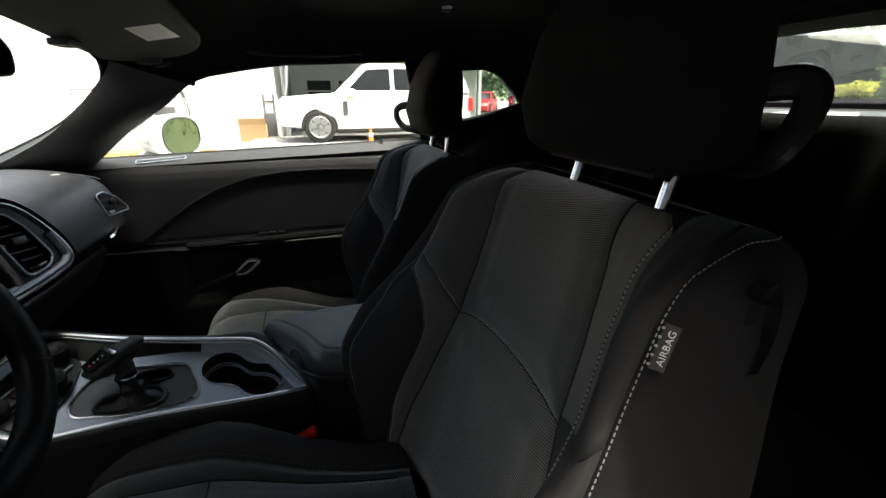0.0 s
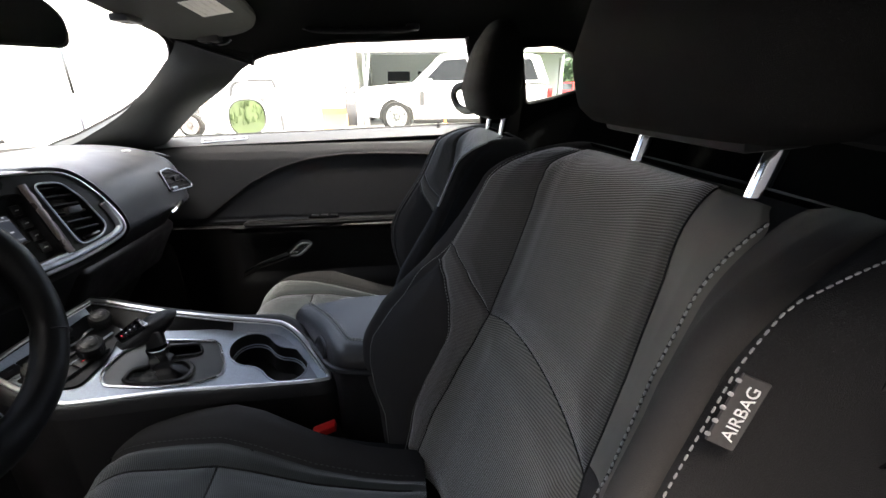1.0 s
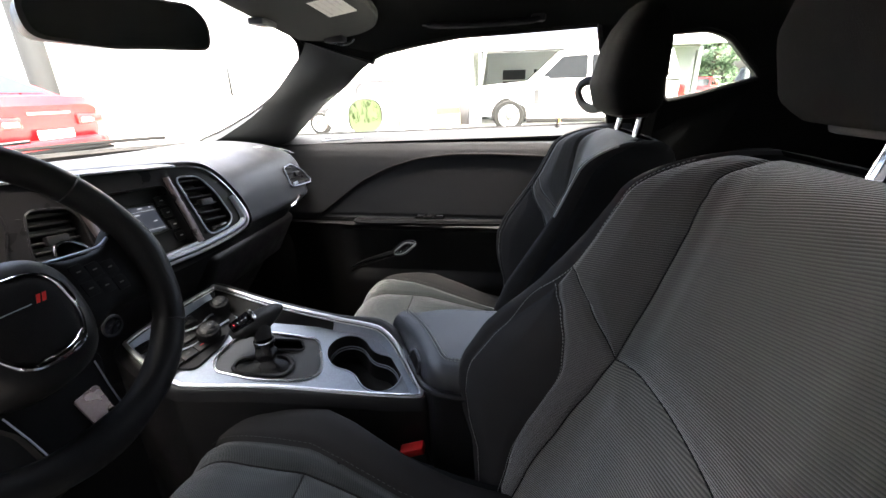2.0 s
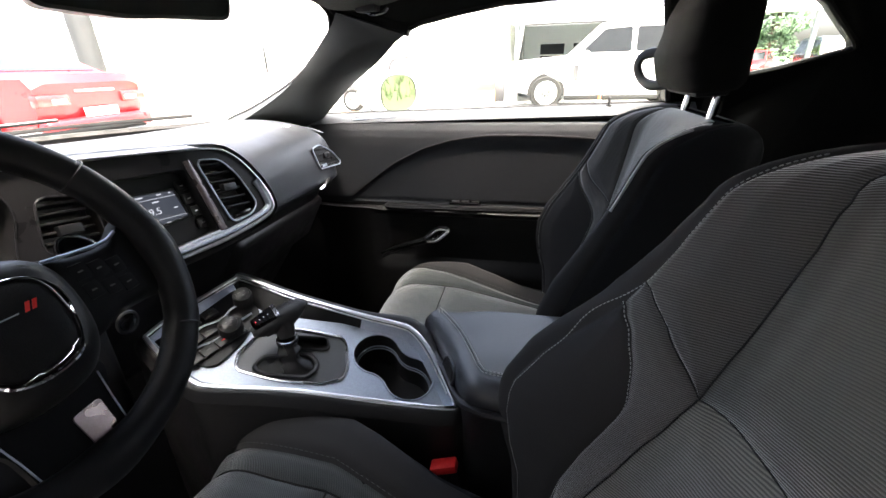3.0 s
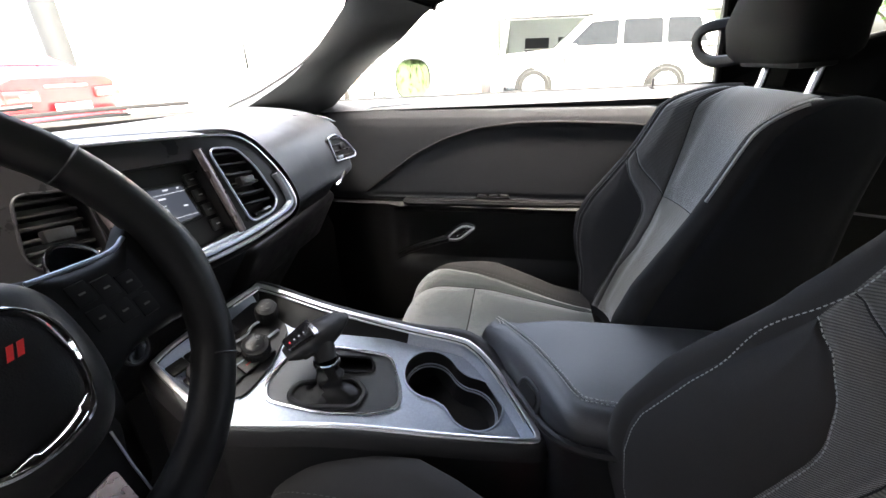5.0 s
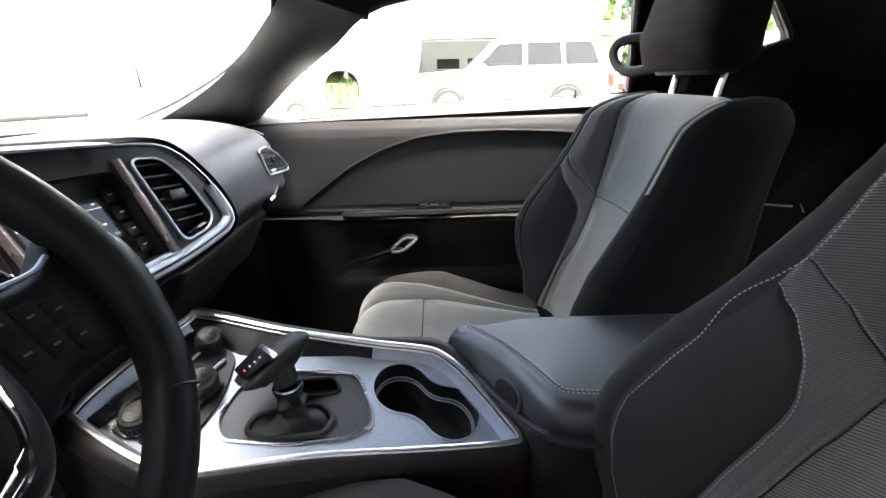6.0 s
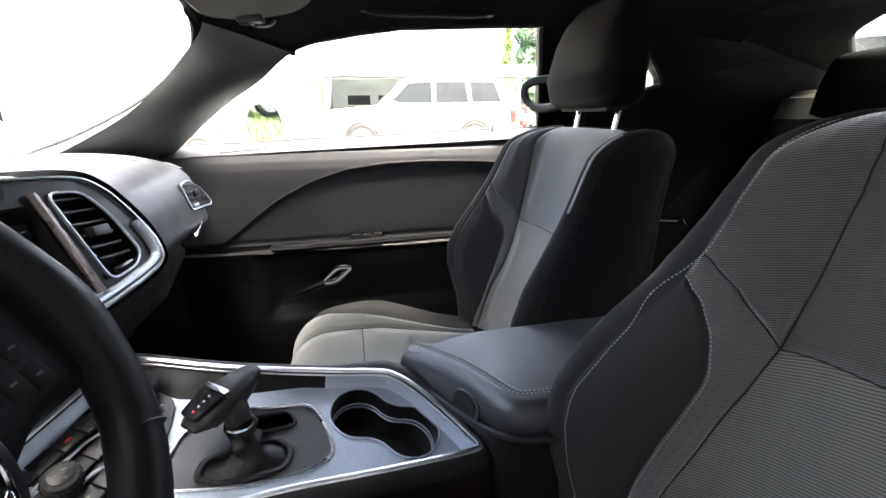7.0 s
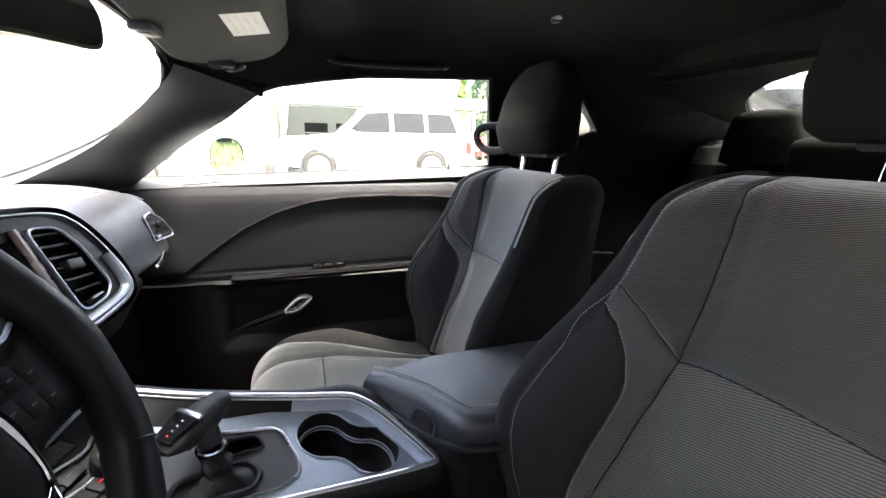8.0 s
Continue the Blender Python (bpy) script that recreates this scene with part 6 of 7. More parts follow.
    part("release_lever", plate([lever, inset(lever, 0.0075)], lambda a, b, h: V(a - (0.030 if flat else 0), ys + sg * (0.014 + h), b + zc - 0.006), 0.012), GLOSS, backrest, "glossy black back rest release lever")
    part("lever_pad", plate([inset(lever, 0.0075)], lambda a, b, h: V(a - (0.030 if flat else 0), ys + sg * (0.008 + h), b + zc - 0.006), 0.010), PLASTIC, backrest)
    # airbag tag sewn into the outer seam
    p, q = back(KS + 0.26, 0.946), back(KS + 0.26, 0.911)
    n = nrm(KS + 0.26, 0.928)
    m = frame3((p + q) / 2 + n * 0.0035, (p - q) if sg < 0 else (q - p), V(-0.30, sg * 0.92, 0.1))
    tag = part("airbag_tag", box((-0.0165, -0.0060, -0.0008), (0.0165, 0.0060, 0.0008), 0.0004, 1, m), TAGCLOTH, backrest, "small woven tag reading AIRBAG")
    words("AIRBAG", 0.0074, m @ Matrix.Translation((0, -0.001, 0.0009)), WHITEINK, tag)
    for k in range(5):
        part("tag_stitch", box((-0.0145 + 0.0066 * k, 0.0052, 0.0), (-0.0125 + 0.0066 * k, 0.0076, 0.0012), 0.0005, 1, m), THREAD, tag)
    return s_ob


DARKTHREAD = mat("black_thread", (0.02, 0.02, 0.02), 0.85, var=0.15)
GREYTHREAD = mat("mid_thread", (0.30, 0.30, 0.29), 0.8, var=0.15)
STRIPCLOTH = mat("plain_grey_cloth", (0.140, 0.134, 0.121), 0.95, var=0.16, scale=25, fine=1800, bump=0.4, spec=0.15)
BOLSTER = mat("black_seat_cloth", (0.036, 0.0346, 0.034), 0.9, var=0.2, scale=14, fine=1600, bump=0.35, spec=0.2)
TAGCLOTH = mat("tag_cloth", (0.045, 0.043, 0.043), 0.9, var=0.15)
# Pale colour of the painted highlight on the passenger seat's inner edge.
EDGELIGHT = mat("pale_edge_light", (0.42, 0.42, 0.40), 0.7, var=0.15)
# Dark headrest cloth, its colour lowered further to hold the cabin shade.
HEADCLOTH = mat("shaded_headrest_cloth", (0.0068, 0.0068, 0.0067), 0.95, var=0.25, scale=18, fine=1500, bump=0.5, spec=0.08)
seat("driver_seat", -0.338, 0.046, -1, "driver's bucket seat in grey ribbed and black cloth", "front seats", 0.008, 0.008, 0.992, 0.773, (4.3, 3.75), False, True)
seat("passenger_seat", 0.380, -0.004, 1, "passenger bucket seat in grey ribbed and black cloth", "front seats", up=-0.026, waist=0.783)

# belt hanging at the driver's shoulder and at the passenger pillar
for sg, yc in ((-1, -0.355), (1, 0.380)):
    belt = thing("seat_belt", (0.46, sg * 0.66, 1.1), "black seat belt webbing hanging behind the front seat", "seat belt", "seat belts")
    line = catmull([(0.52, sg * 0.672, 1.12), (0.50, sg * 0.668, 0.95), (0.49, sg * 0.664, 0.70), (0.47, sg * 0.66, 0.45)], 40)

    def web(u, v, line=line):
        i = min(int(u * 39), 38)
        p = line[i].lerp(line[i + 1], u * 39 - i)
        return p + V(0.044, 0, 0.0) * (v - 0.5)
    part("webbing", thick(grid(web, 60, 3), 0.0015), DARKCLOTH, belt)
    if sg > 0:
        tail = catmull([(0.49, 0.655, 0.735), (0.56, 0.60, 0.742), (0.64, 0.52, 0.750), (0.70, 0.462, 0.757)], 24)
        part("webbing", tube(tail, 0.009, 8, flat=0.2), DARKCLOTH, belt)
        part("tongue", box((-0.011, -0.016, -0.0015), (0.011, 0.016, 0.0015), 0.0012, 2, Matrix.Translation((0.712, 0.45, 0.759)) @ Matrix.Rotation(radians(-40), 4, "Z") @ Matrix.Rotation(radians(60), 4, "Y")), CHROME, belt, "bright metal belt tongue")
    part("anchor", box((0.48, sg * 0.675 - 0.012, 1.10), (0.53, sg * 0.675 + 0.012, 1.17), 0.008, 2), PLASTIC, belt)

# ---- rear seat ----
# Sunlit tops and shaded fronts of the bench are put into two colours.
REARLIT = grained("sunlit_rear_skin", (0.040, 0.039, 0.037), 0.6, spec=0.2)
REARSHADE = mat("shaded_rear_cloth", (0.0040, 0.0040, 0.0040), 0.95, var=0.25, scale=18, fine=1500, bump=0.4, spec=0.01)
rear = thing("rear_bench", (1.15, 0.0, 0.30), "black rear bench with two moulded backs", "bench seat")
for y0 in (-0.36, 0.36):
    def rb(u, v, y0=y0):
        k = 2 * u - 1
        z = 0.50 + 0.565 * min(v / 0.8, 1)
        x = 0.99 + 0.26 * (z - 0.50)
        if v > 0.8:
            f = (v - 0.8) / 0.2
            return V(x + 0.10 * f + 0.01, y0 + 0.26 * k * (1 - 0.12 * f), z + 0.03 * math.sin(math.pi * f * 0.75) - 0.01 * f)
        return V(x - 0.055 * smooth01((abs(k) - 0.55) / 0.3) * (1 - 0.6 * v) + 0.10 * smooth01((abs(k) - 0.93) / 0.07), y0 + 0.27 * k * (1 - 0.10 * v ** 4), z)
    # Fronts carry the cabin shade in their colour, tops the sun from behind.
    bk = part("rear_back", thick(grid(lambda u, v: rb(u, 0.72 * v), 40, 24), 0.02), REARSHADE, rear, "black rear seat back, colour deepened for the cabin shade")
    part("back_top", thick(grid(lambda u, v: rb(u, 0.72 + 0.28 * v), 40, 14), 0.02), REARLIT, bk, "top of the seat back, coloured lighter as sunlit, with pale stitching")
    part("stitching", stitches([rb(0.5 + 0.40 * math.cos(t), 0.80 + 0.07 * math.sin(t)) + V(-0.002, 0, 0.002) for t in np.linspace(math.pi, 0, 50)], 0.009, 0.006, 0.0009), THREAD, bk)

    def rh(u, v, y0=y0):
        a = 2 * math.pi * u
        c, s = math.cos(a), math.sin(a)
        w = table(v, [0, 0.06, 0.5, 0.85, 0.95, 1], [0.05, 0.125, 0.112, 0.094, 0.080, 0.0])
        d = table(v, [0, 0.06, 0.5, 0.85, 0.95, 1], [0.02, 0.050, 0.046, 0.036, 0.026, 0.0])
        return V(1.10 - 0.015 * v + d * math.copysign(abs(c) ** 0.6, c), y0 + w * math.copysign(abs(s) ** 0.5, s), 1.005 + 0.165 * v ** 0.9)
    part("rear_headrest", grid(rh, 40, 24, wrap_u=True), REARSHADE, rear, "tapering rear headrest, coloured dark for its backlit face")
# Cushion colour holds the shade behind the front seats.
part("rear_cushion", box((0.68, -0.66, 0.25), (1.12, 0.66, 0.50), 0.05, 4), REARSHADE, rear)
# Added dark block standing in for the shade between the two backs.
part("shade_block", box((0.985, -0.235, 0.48), (1.20, 0.235, 1.092), 0.03, 3), REARSHADE, rear)
# ---- outside: ground, buildings, vehicles, plants ----
CONCRETE = mat("pale_concrete", (0.30, 0.30, 0.29), 0.9, var=0.25, scale=0.8, fine=25, bump=0.3)
GRASS = mat("grass_blade", (0.066, 0.105, 0.028), 0.8, var=0.4, scale=1.5, fine=40, bump=0)
LAWN = mat("lawn_soil", (0.072, 0.095, 0.034), 0.95, var=0.4, scale=1.2, fine=30, bump=0.6)
DRYGRASS = mat("dry_verge", (0.30, 0.26, 0.12), 0.95, var=0.35, scale=2.0, fine=30, bump=0.6)
WALLPAINT = mat("white_wall_paint", (0.68, 0.68, 0.67), 0.7, var=0.06, scale=0.7, fine=12, bump=0.1)
GREYPANEL = mat("grey_door_paint", (0.52, 0.53, 0.53), 0.6, var=0.08, scale=1.5, fine=20, bump=0.1)
GREYWALL = mat("grey_wall", (0.40, 0.43, 0.45), 0.8, var=0.12, scale=1.0, fine=15, bump=0.2)
STEEL = mat("galvanised_steel", (0.26, 0.27, 0.28), 0.5, metal=0.3, var=0.15, scale=4)
DARKSTEEL = mat("dark_steel", (0.06, 0.06, 0.065), 0.6, var=0.2, scale=4)
CARD = mat("cardboard", (0.42, 0.27, 0.14), 0.9, var=0.15, scale=5)
ORANGE = mat("orange_plastic", (0.85, 0.16, 0.03), 0.5, var=0.1)
LEAF = mat("leaf_green", (0.10, 0.17, 0.035), 0.7, var=0.5, scale=1.5, fine=20, bump=0)
LEAFDARK = mat("leaf_dark", (0.035, 0.075, 0.03), 0.7, var=0.5, scale=1.5, fine=20, bump=0)
LEAFYELLOW = mat("leaf_yellow", (0.42, 0.42, 0.04), 0.7, var=0.35, scale=3, fine=20, bump=0)
BARK = mat("bark", (0.12, 0.09, 0.07), 0.9, var=0.4, scale=6, fine=40, bump=0.8)
KERBPAINT = mat("kerb_paint", (0.62, 0.36, 0.08), 0.8, var=0.25, scale=3)

gm = bmesh.new()
bmesh.ops.create_grid(gm, x_segments=40, y_segments=40, size=400)
solo("ground", gm, CONCRETE, "pale concrete yard that runs to the horizon", "ground", "structure")


def bank_z(x, y):
    """Height of the grassy bank behind the car."""
    rise = 1.0 * smooth01((x - 4.2) / 2.6) + 0.055 * max(0.0, x - 7.0)
    return rise * smooth01((14.5 - y + 0.35 * (x - 5)) / 4.0) + 0.02


def bank(u, v):
    x = 4.2 + 66 * u ** 1.8
    y = -26 + 62 * v
    return V(x, y, min(bank_z(x, y) + 0.05 * math.sin(1.7 * x + 0.6 * y) * smooth01((x - 5) / 2), 3.2))


solo("lawn", grid(bank, 70, 70), LAWN, "rough green grassy bank rising behind the car", "lawn", "structure")
solo("verge", plate([[(p.x, p.y) for p in catmull([(-5.5, 8.9, 0), (-2, 9.0, 0), (2, 8.9, 0), (6, 9.0, 0), (6.2, 9.7, 0), (2, 9.9, 0), (-2, 9.75, 0), (-5.6, 9.6, 0)], 50, closed=True)]], lambda x, y, h: V(x, y, 0.03 + h), 0.03), DRYGRASS, "strip of dry yellow grass beside the drive", "verge", "structure", smooth=False)


solo("soil_patch", plate([[(p.x, p.y) for p in catmull([(-5.3, 9.2, 0), (-3.9, 9.25, 0), (-3.0, 9.6, 0), (-2.2, 10.2, 0), (-2.9, 10.5, 0), (-4.2, 10.7, 0), (-5.4, 10.4, 0)], 40, closed=True)]], lambda x, y, h: V(x, y, 0.044 + h), 0.04), mat("orange_soil", (0.34, 0.17, 0.07), 0.95, var=0.35, scale=3, fine=30, bump=0.6), "patch of bare orange-brown soil", "soil", "structure", smooth=False)


def blades(name, spots, height, material, label):
    bm = bmesh.new()
    for x, y, z in spots:
        a = random.uniform(0, math.pi)
        h = height * random.uniform(0.6, 1.3)
        w = 0.012
        dx, dy = math.cos(a) * w, math.sin(a) * w
        lx, ly = random.uniform(-0.3, 0.3) * h, random.uniform(-0.3, 0.3) * h
        v = [bm.verts.new((x - dx, y - dy, z)), bm.verts.new((x + dx, y + dy, z)), bm.verts.new((x + lx, y + ly, z + h))]
        bm.faces.new(v)
    return solo(name, bm, material, label, "grass", "stuff")


blades("grass", [(random.uniform(-5.3, 6), random.uniform(9.0, 9.7), 0.02) for _ in range(6000)], 0.07, mat("dry_blade", (0.32, 0.30, 0.10), 0.8, var=0.4, scale=2, fine=20, bump=0), "short dry grass blades on the verge")
blades("grass", [(x, y, bank_z(x, y)) for x, y in ((random.uniform(5.5, 16), random.uniform(-4, 8)) for _ in range(16000))], 0.16, GRASS, "uneven green grass behind the car")

# white workshop with a grey roller door
shop = thing("workshop", (-9.0, 13.2, 0.0), "long white workshop with a grey roller door", "building")
XD0, XD1, ZD = -8.9, -7.1, 2.62
part("wall", plate([[(-26, 0), (-0.95, 0), (-0.95, 5.6), (-26, 5.6)], [(XD0, 0.02), (XD1, 0.02), (XD1, ZD), (XD0, ZD)]], lambda x, z, h: V(x, 13.0 - h, z), -0.25), WALLPAINT, shop, "white boarded wall", smooth=False)
rd = part("roller_door", box((XD0 + 0.01, 13.10, 0.0), (XD1 - 0.01, 13.16, ZD), 0.01, 1), GREYPANEL, shop, "grey roller door, shut")
for k in range(12):
    part("door_slat", box((XD0 + 0.03, 13.088, 0.03 + 0.215 * k), (XD1 - 0.03, 13.10, 0.22 + 0.215 * k), 0.012, 1), GREYPANEL, rd)
for k in range(52):
    x = -25.8 + 0.48 * k
    if XD0 - 0.1 < x < XD1 + 0.1:
        continue
    part("batten", box((x, 12.975, 0.05), (x + 0.05, 12.998, 5.6), 0.006, 1), WALLPAINT, shop)
part("door_frame", box((XD0 - 0.12, 12.94, 0), (XD0 - 0.002, 12.997, ZD + 0.12), 0.008, 1), WALLPAINT, shop)
part("door_frame", box((XD1 + 0.002, 12.94, 0), (XD1 + 0.12, 12.997, ZD + 0.12), 0.008, 1), WALLPAINT, shop)
part("roof", box((-26.4, 12.6, 5.6), (-0.6, 22, 5.85), 0.03, 1), STEEL, shop, "shallow metal roof")
part("side_wall", box((-1.20, 13.26, 0), (-0.95, 22, 5.6), 0.01, 1), WALLPAINT, shop)
part("plinth", box((-26, 12.93, 0.0), (XD0 - 0.15, 12.972, 0.16), 0.01, 1), KERBPAINT, shop, "ochre painted plinth")
part("plinth", box((XD1 + 0.15, 12.93, 0.0), (-0.95, 12.972, 0.16), 0.01, 1), KERBPAINT, shop, "ochre painted plinth")
# Added out of view: cuts the skylight that enters by the driver's side.
solo("light_block_wall", box((-9, -2.5, 0), (9, -2.2, 5.0), 0.02, 1), mat("light_block_dark", (0.055, 0.056, 0.057), 0.9, var=0.3, scale=2, fine=20), "unseen dark wall added to block light on the driver's side", "wall", "structure")
post = solo("post", tube([(-15.2, 12.4, 0.0), (-15.2, 12.4, 6.4)], 0.36, 12), mat("charcoal_paint", (0.012, 0.013, 0.014), 0.7, var=0.2, scale=2), "thick dark post in front of the white wall", "post")

# open carport behind the white car
port = thing("carport", (2.5, 14.5, 0), "open carport with pale fascia and a grey back wall", "carport")
for x, y in ((-0.72, 13.0), (6.6, 13.0), (-0.72, 16.6), (6.6, 16.6)):
    part("post", tube([(x, y, 0), (x, y, 2.2)], 0.06, 10), STEEL, port)
part("fascia", box((-0.9, 12.9, 2.12), (6.8, 13.0, 2.36), 0.02, 1), WALLPAINT, port, "pale fascia board")
part("roof", box((-0.9, 12.95, 2.36), (6.8, 17.2, 2.46), 0.02, 1), STEEL, port)
part("back_wall", plate([[(-0.9, 0), (6.8, 0), (6.8, 2.34), (-0.9, 2.34)], [(-0.1, 1.0), (0.75, 1.0), (0.75, 1.75), (-0.1, 1.75)], [(1.05, 1.0), (1.9, 1.0), (1.9, 1.75), (1.05, 1.75)], [(2.2, 1.0), (3.1, 1.0), (3.1, 1.75), (2.2, 1.75)]], lambda x, z, h: V(x, 16.9 - h, z), -0.15), GREYWALL, port, "grey boarded back wall", smooth=False)
for x0, x1 in ((-0.1, 0.75), (1.05, 1.9), (2.2, 3.1)):
    w = part("window", plate([[(x0 - 0.06, 0.94), (x1 + 0.06, 0.94), (x1 + 0.06, 1.81), (x0 - 0.06, 1.81)], [(x0, 1.0), (x1, 1.0), (x1, 1.75), (x0, 1.75)]], lambda x, z, h: V(x, 16.88 - h, z), -0.04), WALLPAINT, port, "white-framed dark window", smooth=False)
    part("pane", box((x0, 16.96, 1.0), (x1, 16.97, 1.75), 0, 1), CARGLASS, w)
    part("glazing_bar", box((x0, 16.93, 1.36), (x1, 16.955, 1.40), 0.004, 1), WALLPAINT, w)
part("downpipe", tube(catmull([(-0.55, 12.9, 2.3), (-0.62, 12.85, 1.6), (-0.75, 12.85, 0.9), (-0.78, 12.85, 0.05)], 14), 0.045, 8), STEEL, port)


# ---- vehicles ----
def wheel_part(root, c, r, side, w=0.22):
    """A road wheel whose outer face looks along side * y."""
    wh = part("wheel", tube([c + V(0, -w / 2, 0), c + V(0, -w / 2 + 0.03, 0), c + V(0, w / 2 - 0.03, 0), c + V(0, w / 2, 0)], [r * 0.93, r, r, r * 0.93], 36), TYRE, root)
    f = c + V(0, side * (w / 2 + 0.003), 0)
    part("rim", disc(f - V(0, side * 0.01, 0), (0, side, 0), r * 0.68, 0.014, 32, 0.006), DARKSTEEL, wh)
    part("rim_lip", tube([f + V(r * 0.66 * math.cos(t), side * 0.006, r * 0.66 * math.sin(t)) for t in np.linspace(0, 2 * math.pi, 36, endpoint=False)], 0.018, 6, closed=True), ALLOY, wh)
    for k in range(6):
        t = k * math.pi / 3 + 0.2
        d = V(math.cos(t), 0, math.sin(t))
        e = V(-math.sin(t), 0, math.cos(t))
        bm = bmesh.new()
        pts = [f + d * r * 0.10 + e * 0.05, f + d * r * 0.65 + e * 0.10 * r / 0.37, f + d * r * 0.65 - e * 0.10 * r / 0.37, f + d * r * 0.10 - e * 0.05]
        a = [bm.verts.new(p + V(0, side * 0.014, 0)) for p in pts]
        b = [bm.verts.new(p) for p in pts]
        bm.faces.new(a)
        for i in range(4):
            bm.faces.new([a[i], a[(i + 1) % 4], b[(i + 1) % 4], b[i]])
        part("spoke", bm, ALLOY, wh, smooth=False)
    part("cap", disc(f, (0, side, 0), r * 0.14, 0.02, 20, 0.006), ALLOY, wh)
    return wh


def vehicle(name, loc, turn, label, paint, L, W, lower, house, wheels, r, panes, front_w=0.92, group="", tail=LAMPRED, ground_gap=0.24):
    """lower: outline of the body under the windows, house: outline of the cabin (x forward, z up); panes: side windows."""
    root = thing(name, loc, label, "car", group)
    o = Vector(loc)
    arches = []
    outline = list(lower)

    def yat(x, z):
        t = abs(x) / (L / 2)
        return (W / 2) * (1 - 0.13 * max(0, t - 0.72) ** 1.2 / 0.28 ** 1.2 * 1.0) * (1 - 0.05 * max(0, (0.55 - z)) / 0.4)

    def body_bm():
        bm = bmesh.new()
        b2 = bmesh.new()
        vs = [b2.verts.new((x, z, 0)) for x, z in outline]
        es = [b2.edges.new((vs[i], vs[(i + 1) % len(vs)])) for i in range(len(vs))]
        bmesh.ops.triangle_fill(b2, use_beauty=True, edges=es)
        top = max(z for x, z in outline)
        rows = [-1.0, -0.94, -0.8, -0.4, 0.0, 0.4, 0.8, 0.94, 1.0]
        layers = []
        for s in rows:
            sink = 0.06 * max(0, abs(s) - 0.8) / 0.2
            layers.append({v: bm.verts.new(o + V(v.co.x * (1 - 0.02 * abs(s) ** 3), s * yat(v.co.x, v.co.y), v.co.y - (sink if v.co.y > top - 0.35 else 0) * (1 if abs(s) > 0.8 else 0))) for v in b2.verts})
        for f in b2.faces:
            bm.faces.new([layers[-1][v] for v in f.verts])
            bm.faces.new([layers[0][v] for v in reversed(f.verts)])
        for e in b2.edges:
            if len(e.link_faces) == 1:
                a, b = e.verts
                for p, q in zip(layers, layers[1:]):
                    bm.faces.new([p[a], p[b], q[b], q[a]])
        b2.free()
        return bm

    part("body", body_bm(), paint, root, "", True, 35)
    z0 = min(z for x, z in house)
    z1 = max(z for x, z in house)

    def hy(x, z):
        return W / 2 * (0.93 - 0.17 * (z - z0) / (z1 - z0))

    hb = bmesh.new()
    plate([house], lambda x, z, h: o + V(x, -hy(x, z) * (1 if h > -0.5 else -1), z), 1.0, hb)
    part("cabin", hb, paint, root, "", True, 35)
    for win in panes:
        for s in (1, -1):
            part("window", plate([rounded(win, 0.05, 3)], lambda x, z, h: o + V(x, s * (hy(x, z) + 0.006), z), 0.0 + 0.0001), CARGLASS, root, "", False)
    # screens front and rear
    hs = sorted(house, key=lambda p: p[0])
    fr = [p for p in house if p[0] == max(q[0] for q in house)][0]
    rr = hs[0]
    tops = [p for p in house if p[1] > z1 - 0.08]
    ft, rt = max(tops), min(tops)
    for lo, hi, nm in ((fr, ft, "windscreen"), (rr, rt, "rear_window")):
        s = 1 if nm == "windscreen" else -1
        bm = bmesh.new()
        a, b = V(lo[0], 0, lo[1]), V(hi[0], 0, hi[1])
        for u in (0.08, 0.92):
            p = a.lerp(b, u)
            n = V((b - a).z, 0, -(b - a).x).normalized() * s
            for q in (-1, 1):
                bm.verts.new(o + p + n * 0.008 * s * s + V(0, q * hy(p.x, p.z) * 0.93, 0))
        bm.verts.ensure_lookup_table()
        bm.faces.new([bm.verts[i] for i in (0, 1, 3, 2)])
        part(nm, bm, CARGLASS, root, "", False)
    for x in wheels:
        for s in (1, -1):
            arch = [o + V(x + (r + 0.06) * math.cos(t), s * (yat(x, r) + 0.003), r + (r + 0.06) * math.sin(t)) for t in np.linspace(-0.15, math.pi + 0.15, 22)]
            bm = bmesh.new()
            ring = [bm.verts.new(p) for p in arch]
            bm.faces.new(ring)
            part("wheel_arch", bm, RUBBER, root, "", False)
            wheel_part(root, o + V(x, s * (yat(x, r) - 0.085), r), r, s)
    return root, o, yat


# white off-road car, seen side on; its front points towards -x
LAND = [(2.46, 0.42), (2.50, 0.62), (2.46, 0.98), (2.36, 1.08), (1.35, 1.16), (1.05, 1.17), (-2.40, 1.17), (-2.47, 1.05), (-2.47, 0.55), (-2.40, 0.42), (-1.98, 0.40), (-1.90, 0.32), (1.05, 0.32), (1.95, 0.36)]
HOUSE = [(1.12, 1.15), (0.40, 1.80), (0.20, 1.85), (-1.9, 1.84), (-2.15, 1.78), (-2.38, 1.15)]
suv, so, sy = vehicle("off_road_car", (1.68, 11.4, 0.0), 180, "white off-road car parked side on", WHITEPAINT, 4.96, 1.96, LAND, HOUSE, (1.52, -1.36), 0.375,
                      [[(0.80, 1.22), (0.30, 1.70), (-0.28, 1.73), (-0.28, 1.22)], [(-0.38, 1.22), (-0.38, 1.73), (-1.18, 1.73), (-1.22, 1.22)], [(-1.30, 1.22), (-1.28, 1.73), (-1.92, 1.72), (-2.12, 1.22)]])
suv.rotation_euler = (0, 0, math.pi)
suv.location.z = 0.08
